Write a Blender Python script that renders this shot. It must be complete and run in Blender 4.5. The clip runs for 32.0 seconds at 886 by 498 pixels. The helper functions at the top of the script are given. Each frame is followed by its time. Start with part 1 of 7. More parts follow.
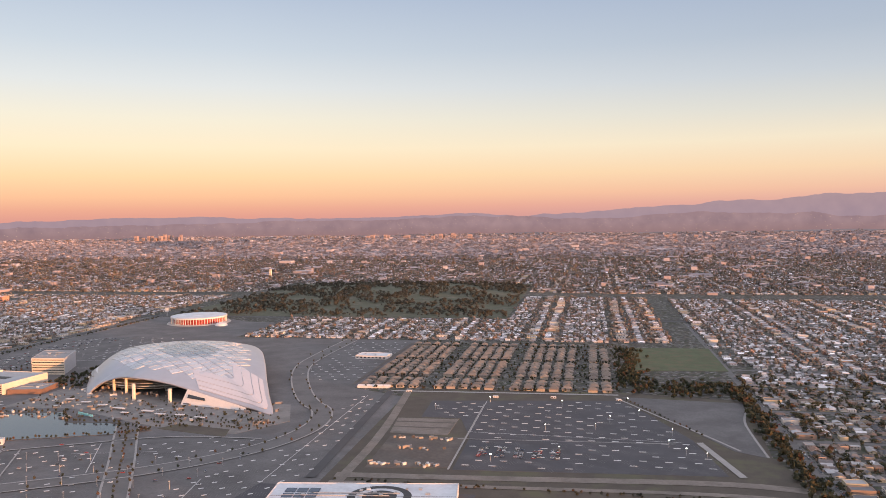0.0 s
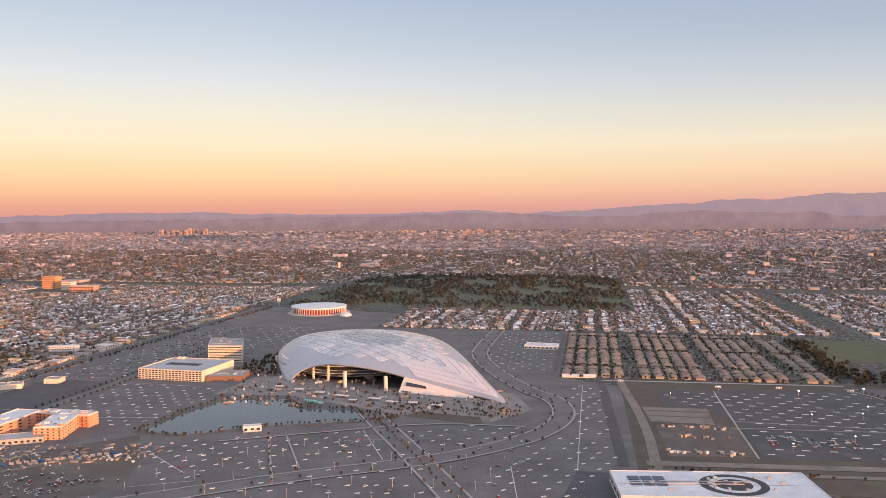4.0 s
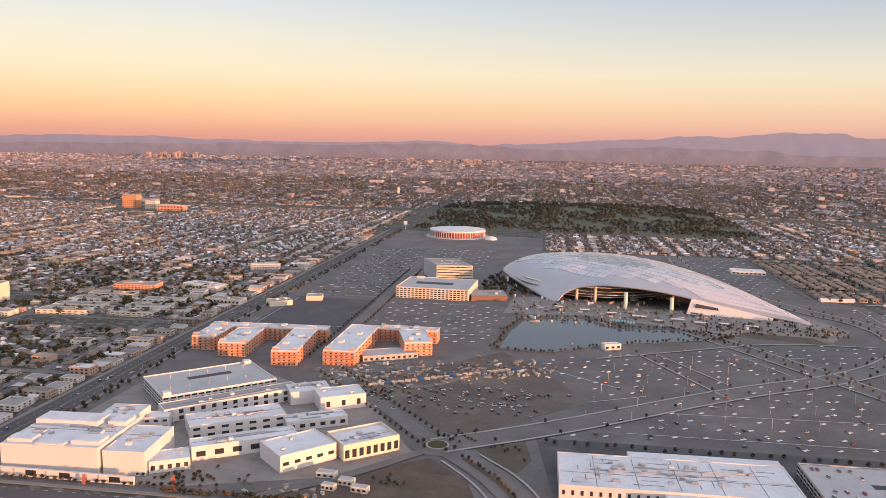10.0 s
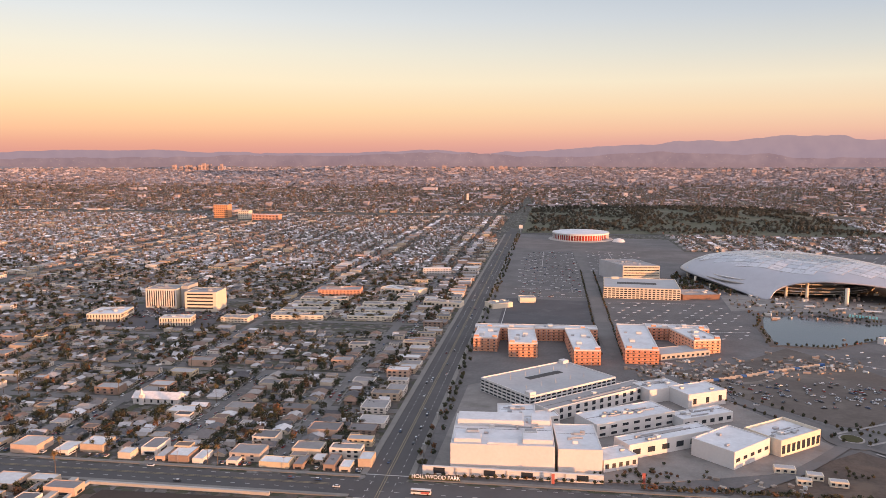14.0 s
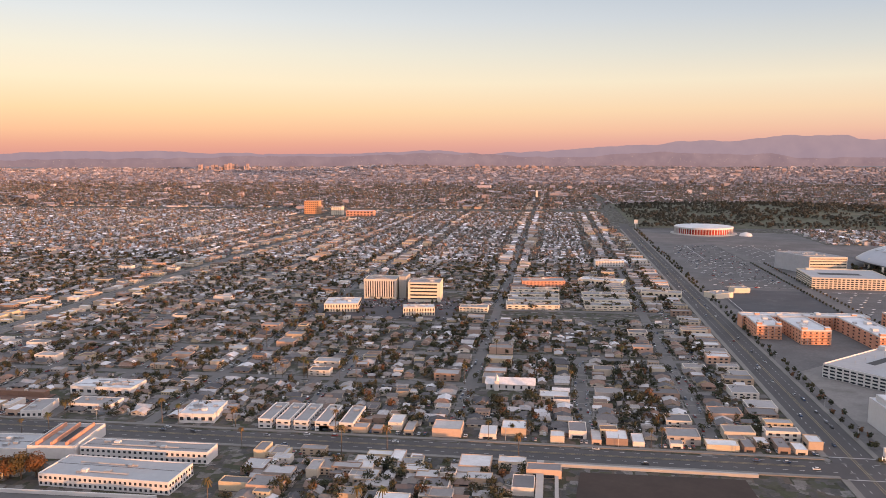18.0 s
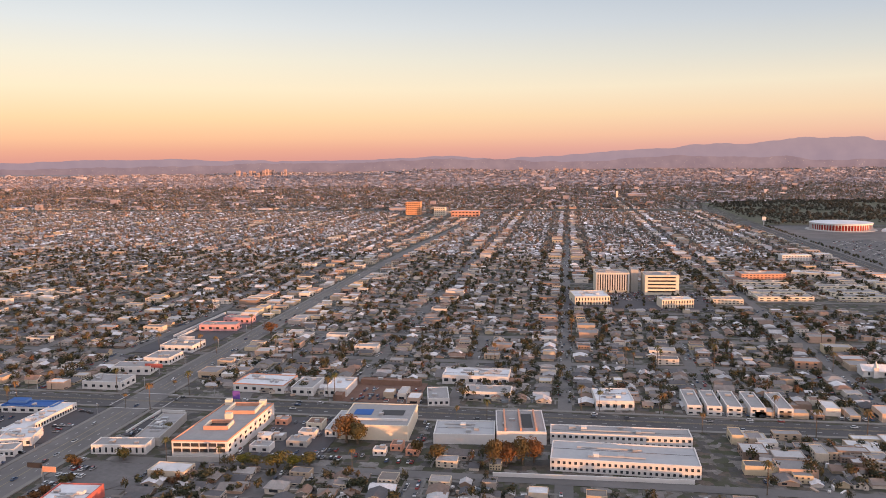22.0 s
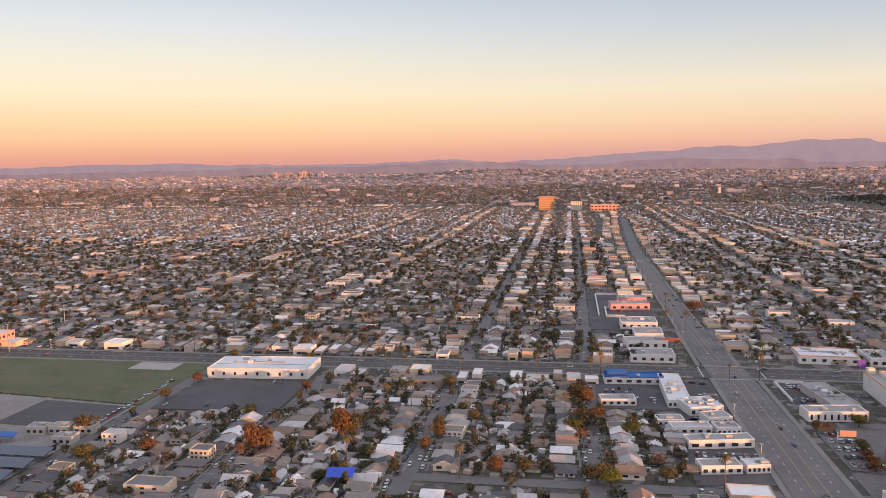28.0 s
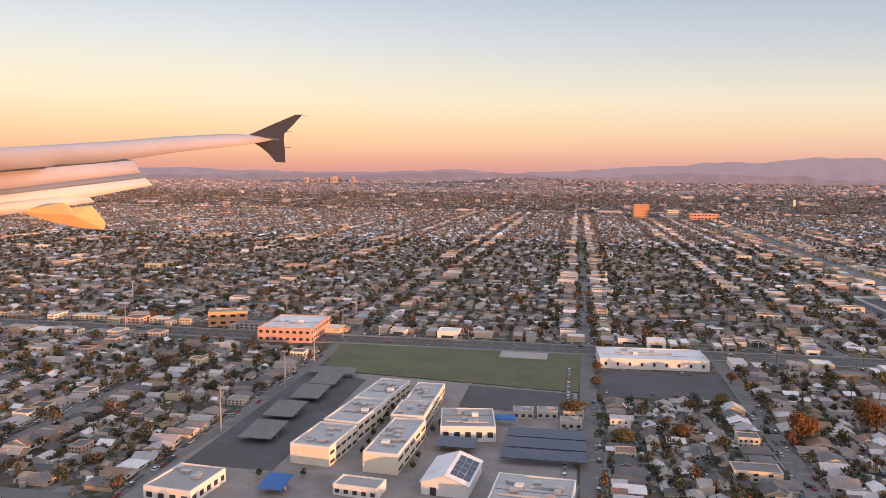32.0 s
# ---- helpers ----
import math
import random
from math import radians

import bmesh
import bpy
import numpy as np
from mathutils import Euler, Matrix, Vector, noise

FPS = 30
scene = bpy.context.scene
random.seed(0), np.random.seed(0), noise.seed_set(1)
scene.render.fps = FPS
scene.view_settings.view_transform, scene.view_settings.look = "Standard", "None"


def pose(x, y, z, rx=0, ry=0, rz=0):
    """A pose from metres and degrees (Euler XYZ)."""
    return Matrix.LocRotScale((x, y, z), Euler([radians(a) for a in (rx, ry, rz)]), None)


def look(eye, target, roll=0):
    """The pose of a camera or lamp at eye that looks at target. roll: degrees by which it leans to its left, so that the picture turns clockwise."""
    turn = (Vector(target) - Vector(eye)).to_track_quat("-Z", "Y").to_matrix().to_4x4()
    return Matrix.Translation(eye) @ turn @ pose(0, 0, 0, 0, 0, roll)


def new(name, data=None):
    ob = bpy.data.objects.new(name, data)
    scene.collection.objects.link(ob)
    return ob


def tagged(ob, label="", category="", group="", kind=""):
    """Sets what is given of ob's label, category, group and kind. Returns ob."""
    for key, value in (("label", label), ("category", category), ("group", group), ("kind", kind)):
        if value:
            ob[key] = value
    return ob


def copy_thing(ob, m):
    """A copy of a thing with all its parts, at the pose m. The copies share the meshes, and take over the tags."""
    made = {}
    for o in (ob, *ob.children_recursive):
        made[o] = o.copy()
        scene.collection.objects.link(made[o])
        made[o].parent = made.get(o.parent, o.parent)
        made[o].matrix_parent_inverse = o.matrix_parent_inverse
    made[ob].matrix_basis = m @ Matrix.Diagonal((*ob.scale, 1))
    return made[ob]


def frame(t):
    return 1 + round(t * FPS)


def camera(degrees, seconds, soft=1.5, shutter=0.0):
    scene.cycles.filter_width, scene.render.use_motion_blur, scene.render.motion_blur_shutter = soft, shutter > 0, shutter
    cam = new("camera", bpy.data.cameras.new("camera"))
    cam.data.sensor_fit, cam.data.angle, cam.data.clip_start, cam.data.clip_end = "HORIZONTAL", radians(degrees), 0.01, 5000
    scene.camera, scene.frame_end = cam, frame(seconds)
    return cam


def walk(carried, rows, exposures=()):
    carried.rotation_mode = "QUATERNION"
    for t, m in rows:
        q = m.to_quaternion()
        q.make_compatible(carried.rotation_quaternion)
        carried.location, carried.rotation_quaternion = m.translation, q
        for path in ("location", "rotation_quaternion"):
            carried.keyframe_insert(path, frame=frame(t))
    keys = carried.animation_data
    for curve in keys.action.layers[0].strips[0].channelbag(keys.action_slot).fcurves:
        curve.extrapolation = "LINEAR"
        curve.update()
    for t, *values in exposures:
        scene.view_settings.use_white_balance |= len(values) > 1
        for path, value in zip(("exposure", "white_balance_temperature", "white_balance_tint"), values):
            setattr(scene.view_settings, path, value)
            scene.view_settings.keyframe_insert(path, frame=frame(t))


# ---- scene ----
# Camera on an airliner on final approach, looking out to the north
cam = camera(59.9, 32.0, soft=0.8)
PATH = [
    (0.0, (517.96, -157.19, 117.34), (499.089, -59.075, 113.293), -0.81),
    (0.5, (500.36, -159.13, 116.57), (481.486, -61.005, 112.746), -1.20),
    (1.0, (482.79, -161.07, 115.80), (463.944, -62.917, 112.453), -1.32),
    (1.5, (465.25, -163.00, 115.02), (446.492, -64.816, 112.183), -1.39),
    (2.0, (447.74, -164.93, 114.25), (429.100, -66.708, 111.998), -1.42),
    (2.5, (430.26, -166.86, 113.46), (411.724, -68.607, 111.586), -1.30),
    (4.5, (360.64, -174.53, 110.30), (341.464, -76.595, 103.948), -0.19),
    (5.0, (343.31, -176.44, 109.50), (324.258, -78.656, 100.884), -0.12),
    (5.5, (326.02, -178.35, 108.70), (307.471, -80.662, 98.096), -0.01),
    (6.0, (308.75, -180.26, 107.90), (291.038, -82.608, 95.627), 0.08),
    (6.5, (291.51, -182.16, 107.09), (274.782, -84.528, 93.385), 0.34),
    (7.0, (274.31, -184.06, 106.28), (258.537, -86.424, 91.501), 0.49),
    (7.5, (257.13, -185.96, 105.46), (242.191, -88.299, 89.989), 0.67),
    (8.0, (239.99, -187.85, 104.64), (225.694, -90.112, 89.066), 0.78),
    (8.5, (222.87, -189.74, 103.82), (209.048, -91.881, 88.593), 0.92),
    (9.0, (205.79, -191.63, 103.00), (192.249, -93.634, 88.387), 1.01),
    (9.5, (188.74, -193.51, 102.17), (175.352, -95.402, 88.214), 1.09),
    (10.0, (171.71, -195.40, 101.34), (158.213, -97.214, 88.003), 1.06),
    (10.5, (154.72, -197.28, 100.50), (141.836, -99.016, 87.124), 1.26),
    (11.0, (137.76, -199.15, 99.66), (125.379, -100.893, 85.804), 1.37),
    (11.5, (120.83, -201.02, 98.82), (108.751, -102.768, 84.686), 1.43),
    (12.0, (103.93, -202.89, 97.98), (91.732, -104.649, 83.865), 1.38),
    (12.5, (87.06, -204.76, 97.13), (74.396, -106.530, 83.336), 1.09),
    (13.0, (70.22, -206.63, 96.28), (56.990, -108.383, 83.105), 0.75),
    (13.5, (53.41, -208.49, 95.42), (39.747, -110.225, 82.849), 0.32),
    (14.0, (36.63, -210.34, 94.56), (22.790, -112.064, 82.339), 0.01),
    (14.5, (19.88, -212.20, 93.70), (6.148, -113.894, 81.555), -0.32),
    (16.5, (-46.81, -219.59, 90.22), (-60.320, -121.316, 77.582), -0.30),
    (17.0, (-63.41, -221.43, 89.34), (-77.133, -123.160, 76.910), -0.16),
    (17.5, (-79.97, -223.27, 88.46), (-93.887, -124.991, 76.292), -0.14),
    (18.0, (-96.51, -225.10, 87.57), (-110.638, -126.854, 75.422), -0.10),
    (18.5, (-113.02, -226.93, 86.69), (-127.188, -128.726, 74.263), -0.20),
    (19.0, (-129.49, -228.76, 85.79), (-143.710, -130.598, 73.077), -0.46),
    (19.5, (-145.93, -230.59, 84.90), (-160.355, -132.457, 72.149), -0.63),
    (20.0, (-162.35, -232.41, 84.00), (-177.120, -134.287, 71.604), -0.94),
    (20.5, (-178.73, -234.23, 83.10), (-193.928, -136.103, 71.250), -0.91),
    (21.0, (-195.08, -236.05, 82.19), (-210.588, -137.923, 70.725), -0.84),
    (21.5, (-211.41, -237.86, 81.28), (-227.131, -139.758, 69.933), -0.79),
    (22.0, (-227.70, -239.67, 80.37), (-243.614, -141.609, 68.939), -0.65),
    (22.5, (-243.96, -241.48, 79.46), (-259.933, -143.448, 67.834), -0.55),
    (23.0, (-260.19, -243.28, 78.54), (-276.091, -145.263, 66.726), -0.43),
    (23.5, (-276.39, -245.08, 77.62), (-292.234, -147.077, 65.626), -0.27),
    (24.0, (-292.56, -246.88, 76.69), (-308.491, -148.913, 64.514), -0.21),
    (24.5, (-308.70, -248.68, 75.76), (-324.664, -150.737, 63.404), -0.28),
    (25.0, (-324.81, -250.47, 74.83), (-340.700, -152.516, 62.484), -0.53),
    (25.5, (-340.89, -252.26, 73.90), (-356.802, -154.293, 61.685), -0.71),
    (27.5, (-404.90, -259.39, 70.12), (-420.957, -161.317, 58.987), -1.11),
    (28.0, (-420.83, -261.16, 69.17), (-437.116, -163.113, 58.191), -0.86),
    (28.5, (-436.72, -262.94, 68.22), (-453.271, -164.923, 57.284), -0.30),
    (29.0, (-452.59, -264.71, 67.26), (-469.555, -166.751, 56.438), -0.14),
    (29.5, (-468.42, -266.47, 66.30), (-485.683, -168.553, 55.613), 0.06),
    (30.0, (-484.23, -268.23, 65.33), (-501.437, -170.286, 54.842), 0.15),
    (30.5, (-500.00, -269.99, 64.36), (-517.154, -172.019, 54.036), 0.18),
    (31.0, (-515.75, -271.75, 63.39), (-532.993, -173.779, 53.190), 0.37),
    (31.5, (-531.46, -273.51, 62.42), (-548.762, -175.519, 52.444), 0.51),
    (32.0, (-547.14, -275.26, 61.44), (-564.285, -177.219, 51.702), 0.48),
]
walk(cam, [(t, look(eye, target, roll)) for t, eye, target, roll in PATH])

# ---------------------------------------------------------------- light
def lin(r, g, b):
    return tuple(((c / 255 + 0.055) / 1.055) ** 2.4 if c > 10 else c / 255 / 12.92 for c in (r, g, b))


SUN_AZ, SUN_EL = radians(122), radians(1.8)          # compass bearing and height of the low sun
SUN_DIR = Vector((math.sin(SUN_AZ) * math.cos(SUN_EL), math.cos(SUN_AZ) * math.cos(SUN_EL), math.sin(SUN_EL)))
sun = new("sun", bpy.data.lights.new("sun", "SUN"))
sun.data.energy, sun.data.angle, sun.data.color = 8.2, radians(0.6), (1.0, 0.43, 0.17)
sun.matrix_world = look(SUN_DIR * 900, (0, 0, 0))


class Nodes:
    """Small wrapper to write node trees in lines."""

    def __init__(self, tree):
        self.t = tree
        tree.nodes.clear()

    def add(self, kind, **settings):
        n = self.t.nodes.new(kind)
        ins = settings.pop("ins", {})
        for k, v in settings.items():
            setattr(n, k, v)
        for k, v in ins.items():
            self.put(n.inputs[k], v)
        return n

    def put(self, socket, v):
        if hasattr(v, "is_output"):
            self.t.links.new(v, socket)
        else:
            socket.default_value = v

    def math(self, op, a, b=0.0, c=0.0, clamp=False):
        n = self.add("ShaderNodeMath", operation=op, use_clamp=clamp)
        for s, v in zip(n.inputs, (a, b, c)):
            self.put(s, v)
        return n.outputs[0]

    def ramp(self, fac, stops, mode="LINEAR"):
        n = self.add("ShaderNodeValToRGB")
        n.color_ramp.interpolation = mode
        while len(n.color_ramp.elements) < len(stops):
            n.color_ramp.elements.new(1.0)
        for e, (p, c) in zip(n.color_ramp.elements, stops):
            e.position, e.color = p, (*c, 1.0)
        self.put(n.inputs[0], fac)
        return n.outputs[0]

    def mix(self, fac, a, b, mode="MIX"):
        n = self.add("ShaderNodeMix", data_type="RGBA", blend_type=mode)
        self.put(n.inputs[0], fac)
        self.put(n.inputs[6], a)
        self.put(n.inputs[7], b)
        return n.outputs[2]


world = bpy.data.worlds.new("dusk_sky")
scene.world = world
world.use_nodes = True
w = Nodes(world.node_tree)
ray = w.add("ShaderNodeTexCoord").outputs["Generated"]
xyz = w.add("ShaderNodeSeparateXYZ", ins={0: ray}).outputs
up = w.math("MULTIPLY", xyz[2], 2.0, clamp=True)      # 0.5 in height fills the ramp
WEST = [(0.0, lin(224, 156, 146)), (0.03, lin(237, 172, 149)), (0.06, lin(248, 193, 157)), (0.11, lin(250, 214, 172)), (0.18, lin(249, 230, 201)),
        (0.25, lin(240, 231, 214)), (0.33, lin(222, 224, 227)), (0.42, lin(200, 209, 222)), (0.6, lin(168, 182, 208)), (1.0, (.87, .91, 1.07))]
EAST = [(0.0, lin(206, 160, 163)), (0.03, lin(224, 171, 164)), (0.06, lin(238, 190, 168)), (0.11, lin(244, 212, 181)), (0.18, lin(240, 226, 204)),
        (0.25, lin(216, 215, 211)), (0.33, lin(194, 201, 212)), (0.42, lin(175, 186, 204)), (0.6, lin(152, 168, 198)), (1.0, (.79, .84, 1.02))]
side = w.math("MULTIPLY_ADD", xyz[0], 1.3, 0.55, clamp=True)
sky = w.mix(side, w.ramp(up, WEST), w.ramp(up, EAST))
# glow round the low sun, behind the camera's right shoulder
dot = w.add("ShaderNodeVectorMath", operation="DOT_PRODUCT", ins={0: ray, 1: tuple(SUN_DIR)}).outputs["Value"]
glow = w.math("POWER", w.math("MAXIMUM", dot, 0.0), 3.0)
sky = w.mix(glow, sky, (2.4, 1.98, 1.95, 1))
# the far mountain range on the northern skyline, blue with distance
az = w.math("MULTIPLY_ADD", w.math("ARCTAN2", xyz[0], xyz[1]), 1 / radians(80), 0.5, clamp=True)
RIDGE = [(-40, 0.1), (-33, 0.3), (-29, 0.3), (-24, 0.15), (-19.7, 0.05), (-15.6, 0.1), (-12, 0.18), (-9.3, 0.28), (-7.5, 0.27), (-5, 0.01), (-3.3, 0.22), (-1.3, 0.21), (0.8, 0.37), (2.8, 0.52), (6.7, 0.73), (7.5, 0.68), (8.7, 0.95), (10.6, 0.94), (12.4, 0.97), (14.2, 1.07), (16, 1.31), (17, 1.22), (17.7, 1.25), (19.3, 1.23), (20, 1.01), (21.5, 0.95), (25, 0.84), (30, 0.64), (40, 0.44)]
crest = w.ramp(az, [((a + 40) / 80, (h / 2.5,) * 3) for a, h in RIDGE], "EASE")
rough = w.add("ShaderNodeTexNoise", ins={"Vector": ray, "Scale": 34.0, "Detail": 6.0}).outputs[0]
crest = w.math("MULTIPLY_ADD", rough, 0.16, w.math("ADD", crest, -0.08))
tall = w.math("MULTIPLY", xyz[2], 1 / math.sin(radians(2.5)))
hill = w.math("GREATER_THAN", crest, tall)
folds = w.add("ShaderNodeTexNoise", ins={"Vector": ray, "Scale": 60.0, "Detail": 5.0}).outputs[0]
ridge_tone = w.mix(w.math("MULTIPLY_ADD", folds, 0.9, -0.1, clamp=True), (*lin(158, 138, 152), 1), (*lin(182, 156, 164), 1))
sky = w.mix(hill, sky, ridge_tone)
# nearer brown hills, hazy plain at their feet; flecks are painted as sunlit houses
NEAR = [(-40, -.3), (-30, -.2), (-22, -.1), (-17, -.12), (-12, .0), (-8.5, .1), (-5, .06), (-2, -.12), (1, -.22), (3.2, -.1), (5.5, .12), (8, .2), (10.5, .1), (14, .0), (18, -.2), (24, -.35), (40, -.4)]
low = w.ramp(az, [((a + 40) / 80, ((h + .5) / 2,) * 3) for a, h in NEAR], "EASE")
low = w.math("ADD", w.math("MULTIPLY_ADD", low, 0.8, -0.2), w.math("MULTIPLY_ADD", rough, 0.2, -0.1))
slope = w.mix(w.math("MULTIPLY_ADD", folds, 1.6, -0.4, clamp=True), (*lin(144, 121, 131), 1), (*lin(176, 147, 151), 1))
depth = w.math("MULTIPLY_ADD", tall, 2.6, 1.5, clamp=True)
slope = w.mix(depth, (*lin(150, 120, 122), 1), slope)
fleck = w.add("ShaderNodeTexVoronoi", ins={"Vector": ray, "Scale": 420.0})
lit = w.math("MULTIPLY", w.math("LESS_THAN", fleck.outputs["Distance"], 0.16), w.math("GREATER_THAN", w.add("ShaderNodeSeparateColor", ins={0: fleck.outputs["Color"]}).outputs[0], 0.6))
slope = w.mix(w.math("MULTIPLY", lit, 0.55), slope, (*lin(238, 200, 176), 1))
sky = w.mix(w.math("GREATER_THAN", low, tall), sky, slope)
air = w.add("ShaderNodeTexSky", sky_type="NISHITA", sun_disc=False, sun_elevation=SUN_EL, sun_rotation=SUN_AZ)
bg = w.add("ShaderNodeBackground", ins={"Color": sky, "Strength": 0.97})
bg_air = w.add("ShaderNodeBackground", ins={"Color": air.outputs[0], "Strength": 0.05})
out = w.add("ShaderNodeOutputWorld")
both = w.add("ShaderNodeAddShader", ins={0: bg.outputs[0], 1: bg_air.outputs[0]})
w.put(out.inputs[0], both.outputs[0])


# ---------------------------------------------------------------- materials
def mat(name, colors, rough=0.85, metal=0.0, by="", grain=0.6, amount=0.3, fine=6.0, bump=0.0, glow=0.0, stain=None, mode="CONSTANT", spec=0.3, thin=0.0, cells=0.3):
    """A surface: one or several base colours picked by object or by loose piece, with grain at two scales."""
    m = bpy.data.materials.new(name)
    m.use_nodes = True
    n = Nodes(m.node_tree)
    place = n.add("ShaderNodeNewGeometry")
    if by == "object":
        pick = n.add("ShaderNodeObjectInfo").outputs["Random"]
    elif by == "island":
        pick = place.outputs["Random Per Island"]
    elif by == "cell":
        cell = n.add("ShaderNodeTexVoronoi", distance="CHEBYCHEV", ins={"Vector": place.outputs["Position"], "Scale": cells})
        pick = n.add("ShaderNodeSeparateColor", ins={0: cell.outputs["Color"]}).outputs[0]
    else:
        pick = 0.0
    colors = [c if len(c) == 3 else c[:3] for c in colors]
    if len(colors) > 1 and by:
        base = n.ramp(pick, [(i / len(colors), c) for i, c in enumerate(colors)], mode)
    else:
        base = n.add("ShaderNodeRGB").outputs[0]
        base.default_value = (*colors[0], 1)
    pos = place.outputs["Position"]
    big = n.add("ShaderNodeTexNoise", ins={"Vector": pos, "Scale": grain, "Detail": 4.0, "Roughness": 0.6}).outputs[0]
    small = n.add("ShaderNodeTexNoise", ins={"Vector": pos, "Scale": grain * fine, "Detail": 3.0}).outputs[0]
    tone = n.math("ADD", n.math("MULTIPLY_ADD", big, 1.6 * amount, 1 - 0.8 * amount), n.math("MULTIPLY_ADD", small, amount, -0.5 * amount))
    tone = n.add("ShaderNodeCombineColor", ins={0: tone, 1: tone, 2: tone}).outputs[0]
    base = n.mix(1.0, base, tone, "MULTIPLY")
    if stain:
        color, scale, low, high = stain
        s = n.add("ShaderNodeTexNoise", ins={"Vector": pos, "Scale": scale, "Detail": 5.0, "Roughness": 0.65}).outputs[0]
        base = n.mix(n.add("ShaderNodeMapRange", ins={0: s, 1: low, 2: high}).outputs[0], base, (*color, 1))
    b = n.add("ShaderNodeBsdfPrincipled", ins={"Base Color": base, "Metallic": metal, "Specular IOR Level": spec})
    n.put(b.inputs["Roughness"], n.math("MULTIPLY_ADD", small, 0.2, rough - 0.1, clamp=True))
    if bump:
        n.put(b.inputs["Normal"], n.add("ShaderNodeBump", ins={"Strength": bump, "Distance": 0.1, "Height": small}).outputs[0])
    if glow:
        n.put(b.inputs["Emission Color"], base)
        b.inputs["Emission Strength"].default_value = glow
    shader = b.outputs[0]
    if thin:
        through_light = n.add("ShaderNodeBsdfTranslucent", ins={"Color": base})
        shader = n.add("ShaderNodeMixShader", ins={0: thin, 1: shader, 2: through_light.outputs[0]}).outputs[0]
    n.put(n.add("ShaderNodeOutputMaterial").inputs[0], shader)
    return m


ASPHALT = mat("asphalt", [(0.074, 0.07, 0.071)], .9, grain=.05, amount=.35, fine=12, stain=((.105, .1, .1), .02, .5, .75))
LOT = mat("parking_asphalt", [(.122, .114, .113)], .9, grain=.035, amount=.7, fine=22, stain=((.095, .088, .087), .06, .5, .7))
LOT_DARK = mat("new_asphalt", [(0.071, 0.067, 0.072)], .85, grain=.05, amount=.5, fine=14, stain=((.11, .105, .108), .08, .55, .75))
STREET = mat("worn_street", [(.135, .127, .124)], .9, grain=.08, amount=.35, fine=12, stain=((.1, .095, .094), .05, .5, .7))
SEAM = mat("roof_tar", [(.13, .125, .13)], .9, grain=.5, amount=.3)
PAVE = mat("concrete_paving", [(.288, .270, .259)], .9, grain=.2, amount=.3)
SIDEWALK = mat("grey_sidewalk", [(0.177, 0.166, 0.154)], .9, grain=.2, amount=.3)
PLAZA = mat("worn_paving", [(.2, .185, .175)], .9, grain=.15, amount=.4, fine=9, stain=((.13, .12, .11), .08, .5, .7))
PAINT = mat("road_paint", [(.4, .385, .38)], .8, grain=.8, amount=.4)
YELLOW = mat("yellow_paint", [(.27, .22, .14)], .8, grain=.8, amount=.4)
SOIL = mat("bare_soil", [(.105, .088, .078)], 1, grain=.06, amount=.5, fine=10, stain=((.155, .132, .115), .05, .5, .7))
SAND = mat("sandy_bank", [(.185, .158, .138)], 1, grain=.09, amount=.5, fine=10, stain=((.12, .105, .09), .06, .5, .66))
DRY = mat("dry_grass", [(.087, .073, .060)], 1, grain=.08, amount=.4, fine=14, stain=((.1, .095, .06), .04, .5, .65))
LAWN = mat("lawn", [(.088, .1, .056)], 1, grain=.07, amount=.5, fine=14, stain=((.115, .1, .062), .12, .48, .62))
GROUND = mat("town_ground", [(0.082, 0.075, 0.07), (0.045, 0.046, 0.03), (0.131, 0.121, 0.113), (0.061, 0.057, 0.056), (0.098, 0.08, 0.066), (0.053, 0.056, 0.034), (0.07, 0.066, 0.064), (0.172, 0.16, 0.152)], 1, by="cell", grain=.35, amount=.7, fine=7, stain=((.06, .06, .042), .2, .5, .62), cells=.36)
WHITE = mat("white_stucco", [(.56, .54, .53)], .8, grain=.15, amount=.12, fine=8)
WHITE_ROOF = mat("white_roof_membrane", [(.54, .545, .57)], .6, grain=.1, amount=.3, fine=7, stain=((.43, .42, .44), .12, .52, .72))
GREY_ROOF = mat("grey_gravel_roof", [(.27, .26, .26)], .9, grain=.2, amount=.3)
DECK = mat("concrete_deck", [(.34, .34, .35)], .8, grain=.1, amount=.25)
CONCRETE = mat("concrete", [(.36, .34, .32)], .85, grain=.2, amount=.2)
CREAM = mat("cream_render", [(.6, .53, .43)], .8, grain=.2, amount=.15)
BRICK = mat("brown_brick", [(.2, .12, .09)], .9, grain=.6, amount=.3)
SHEATH = mat("orange_sheathing", [(.6, .3, .19), (.64, .35, .23), (.55, .26, .165)], .85, by="object", grain=.3, amount=.3)
GLASS = mat("dark_glass", [(.03, .035, .042)], .12, grain=.3, amount=.2, spec=.6)
STEEL = mat("galvanised_steel", [(.4, .4, .41)], .45, .6, grain=.6, amount=.2)
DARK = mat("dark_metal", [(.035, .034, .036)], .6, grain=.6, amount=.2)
SOLAR = mat("solar_panel", [(.02, .03, .06)], .2, grain=.6, amount=.2, spec=.6)
BLUE = mat("blue_canvas", [(.03, .1, .3)], .8, grain=.6, amount=.2)
WATER = mat("lake_water", [(.05, .055, .06)], .1, grain=.5, amount=.2, bump=.07, fine=3, spec=.5)
WALLS = mat("house_walls", [(.515, .442, .360), (.618, .547, .477), (.433, .336, .252), (.371, .326, .297), (.639, .576, .522), (.474, .346, .270), (.515, .422, .297), (.268, .192, .153)], .9, by="object", grain=.5, amount=.2)
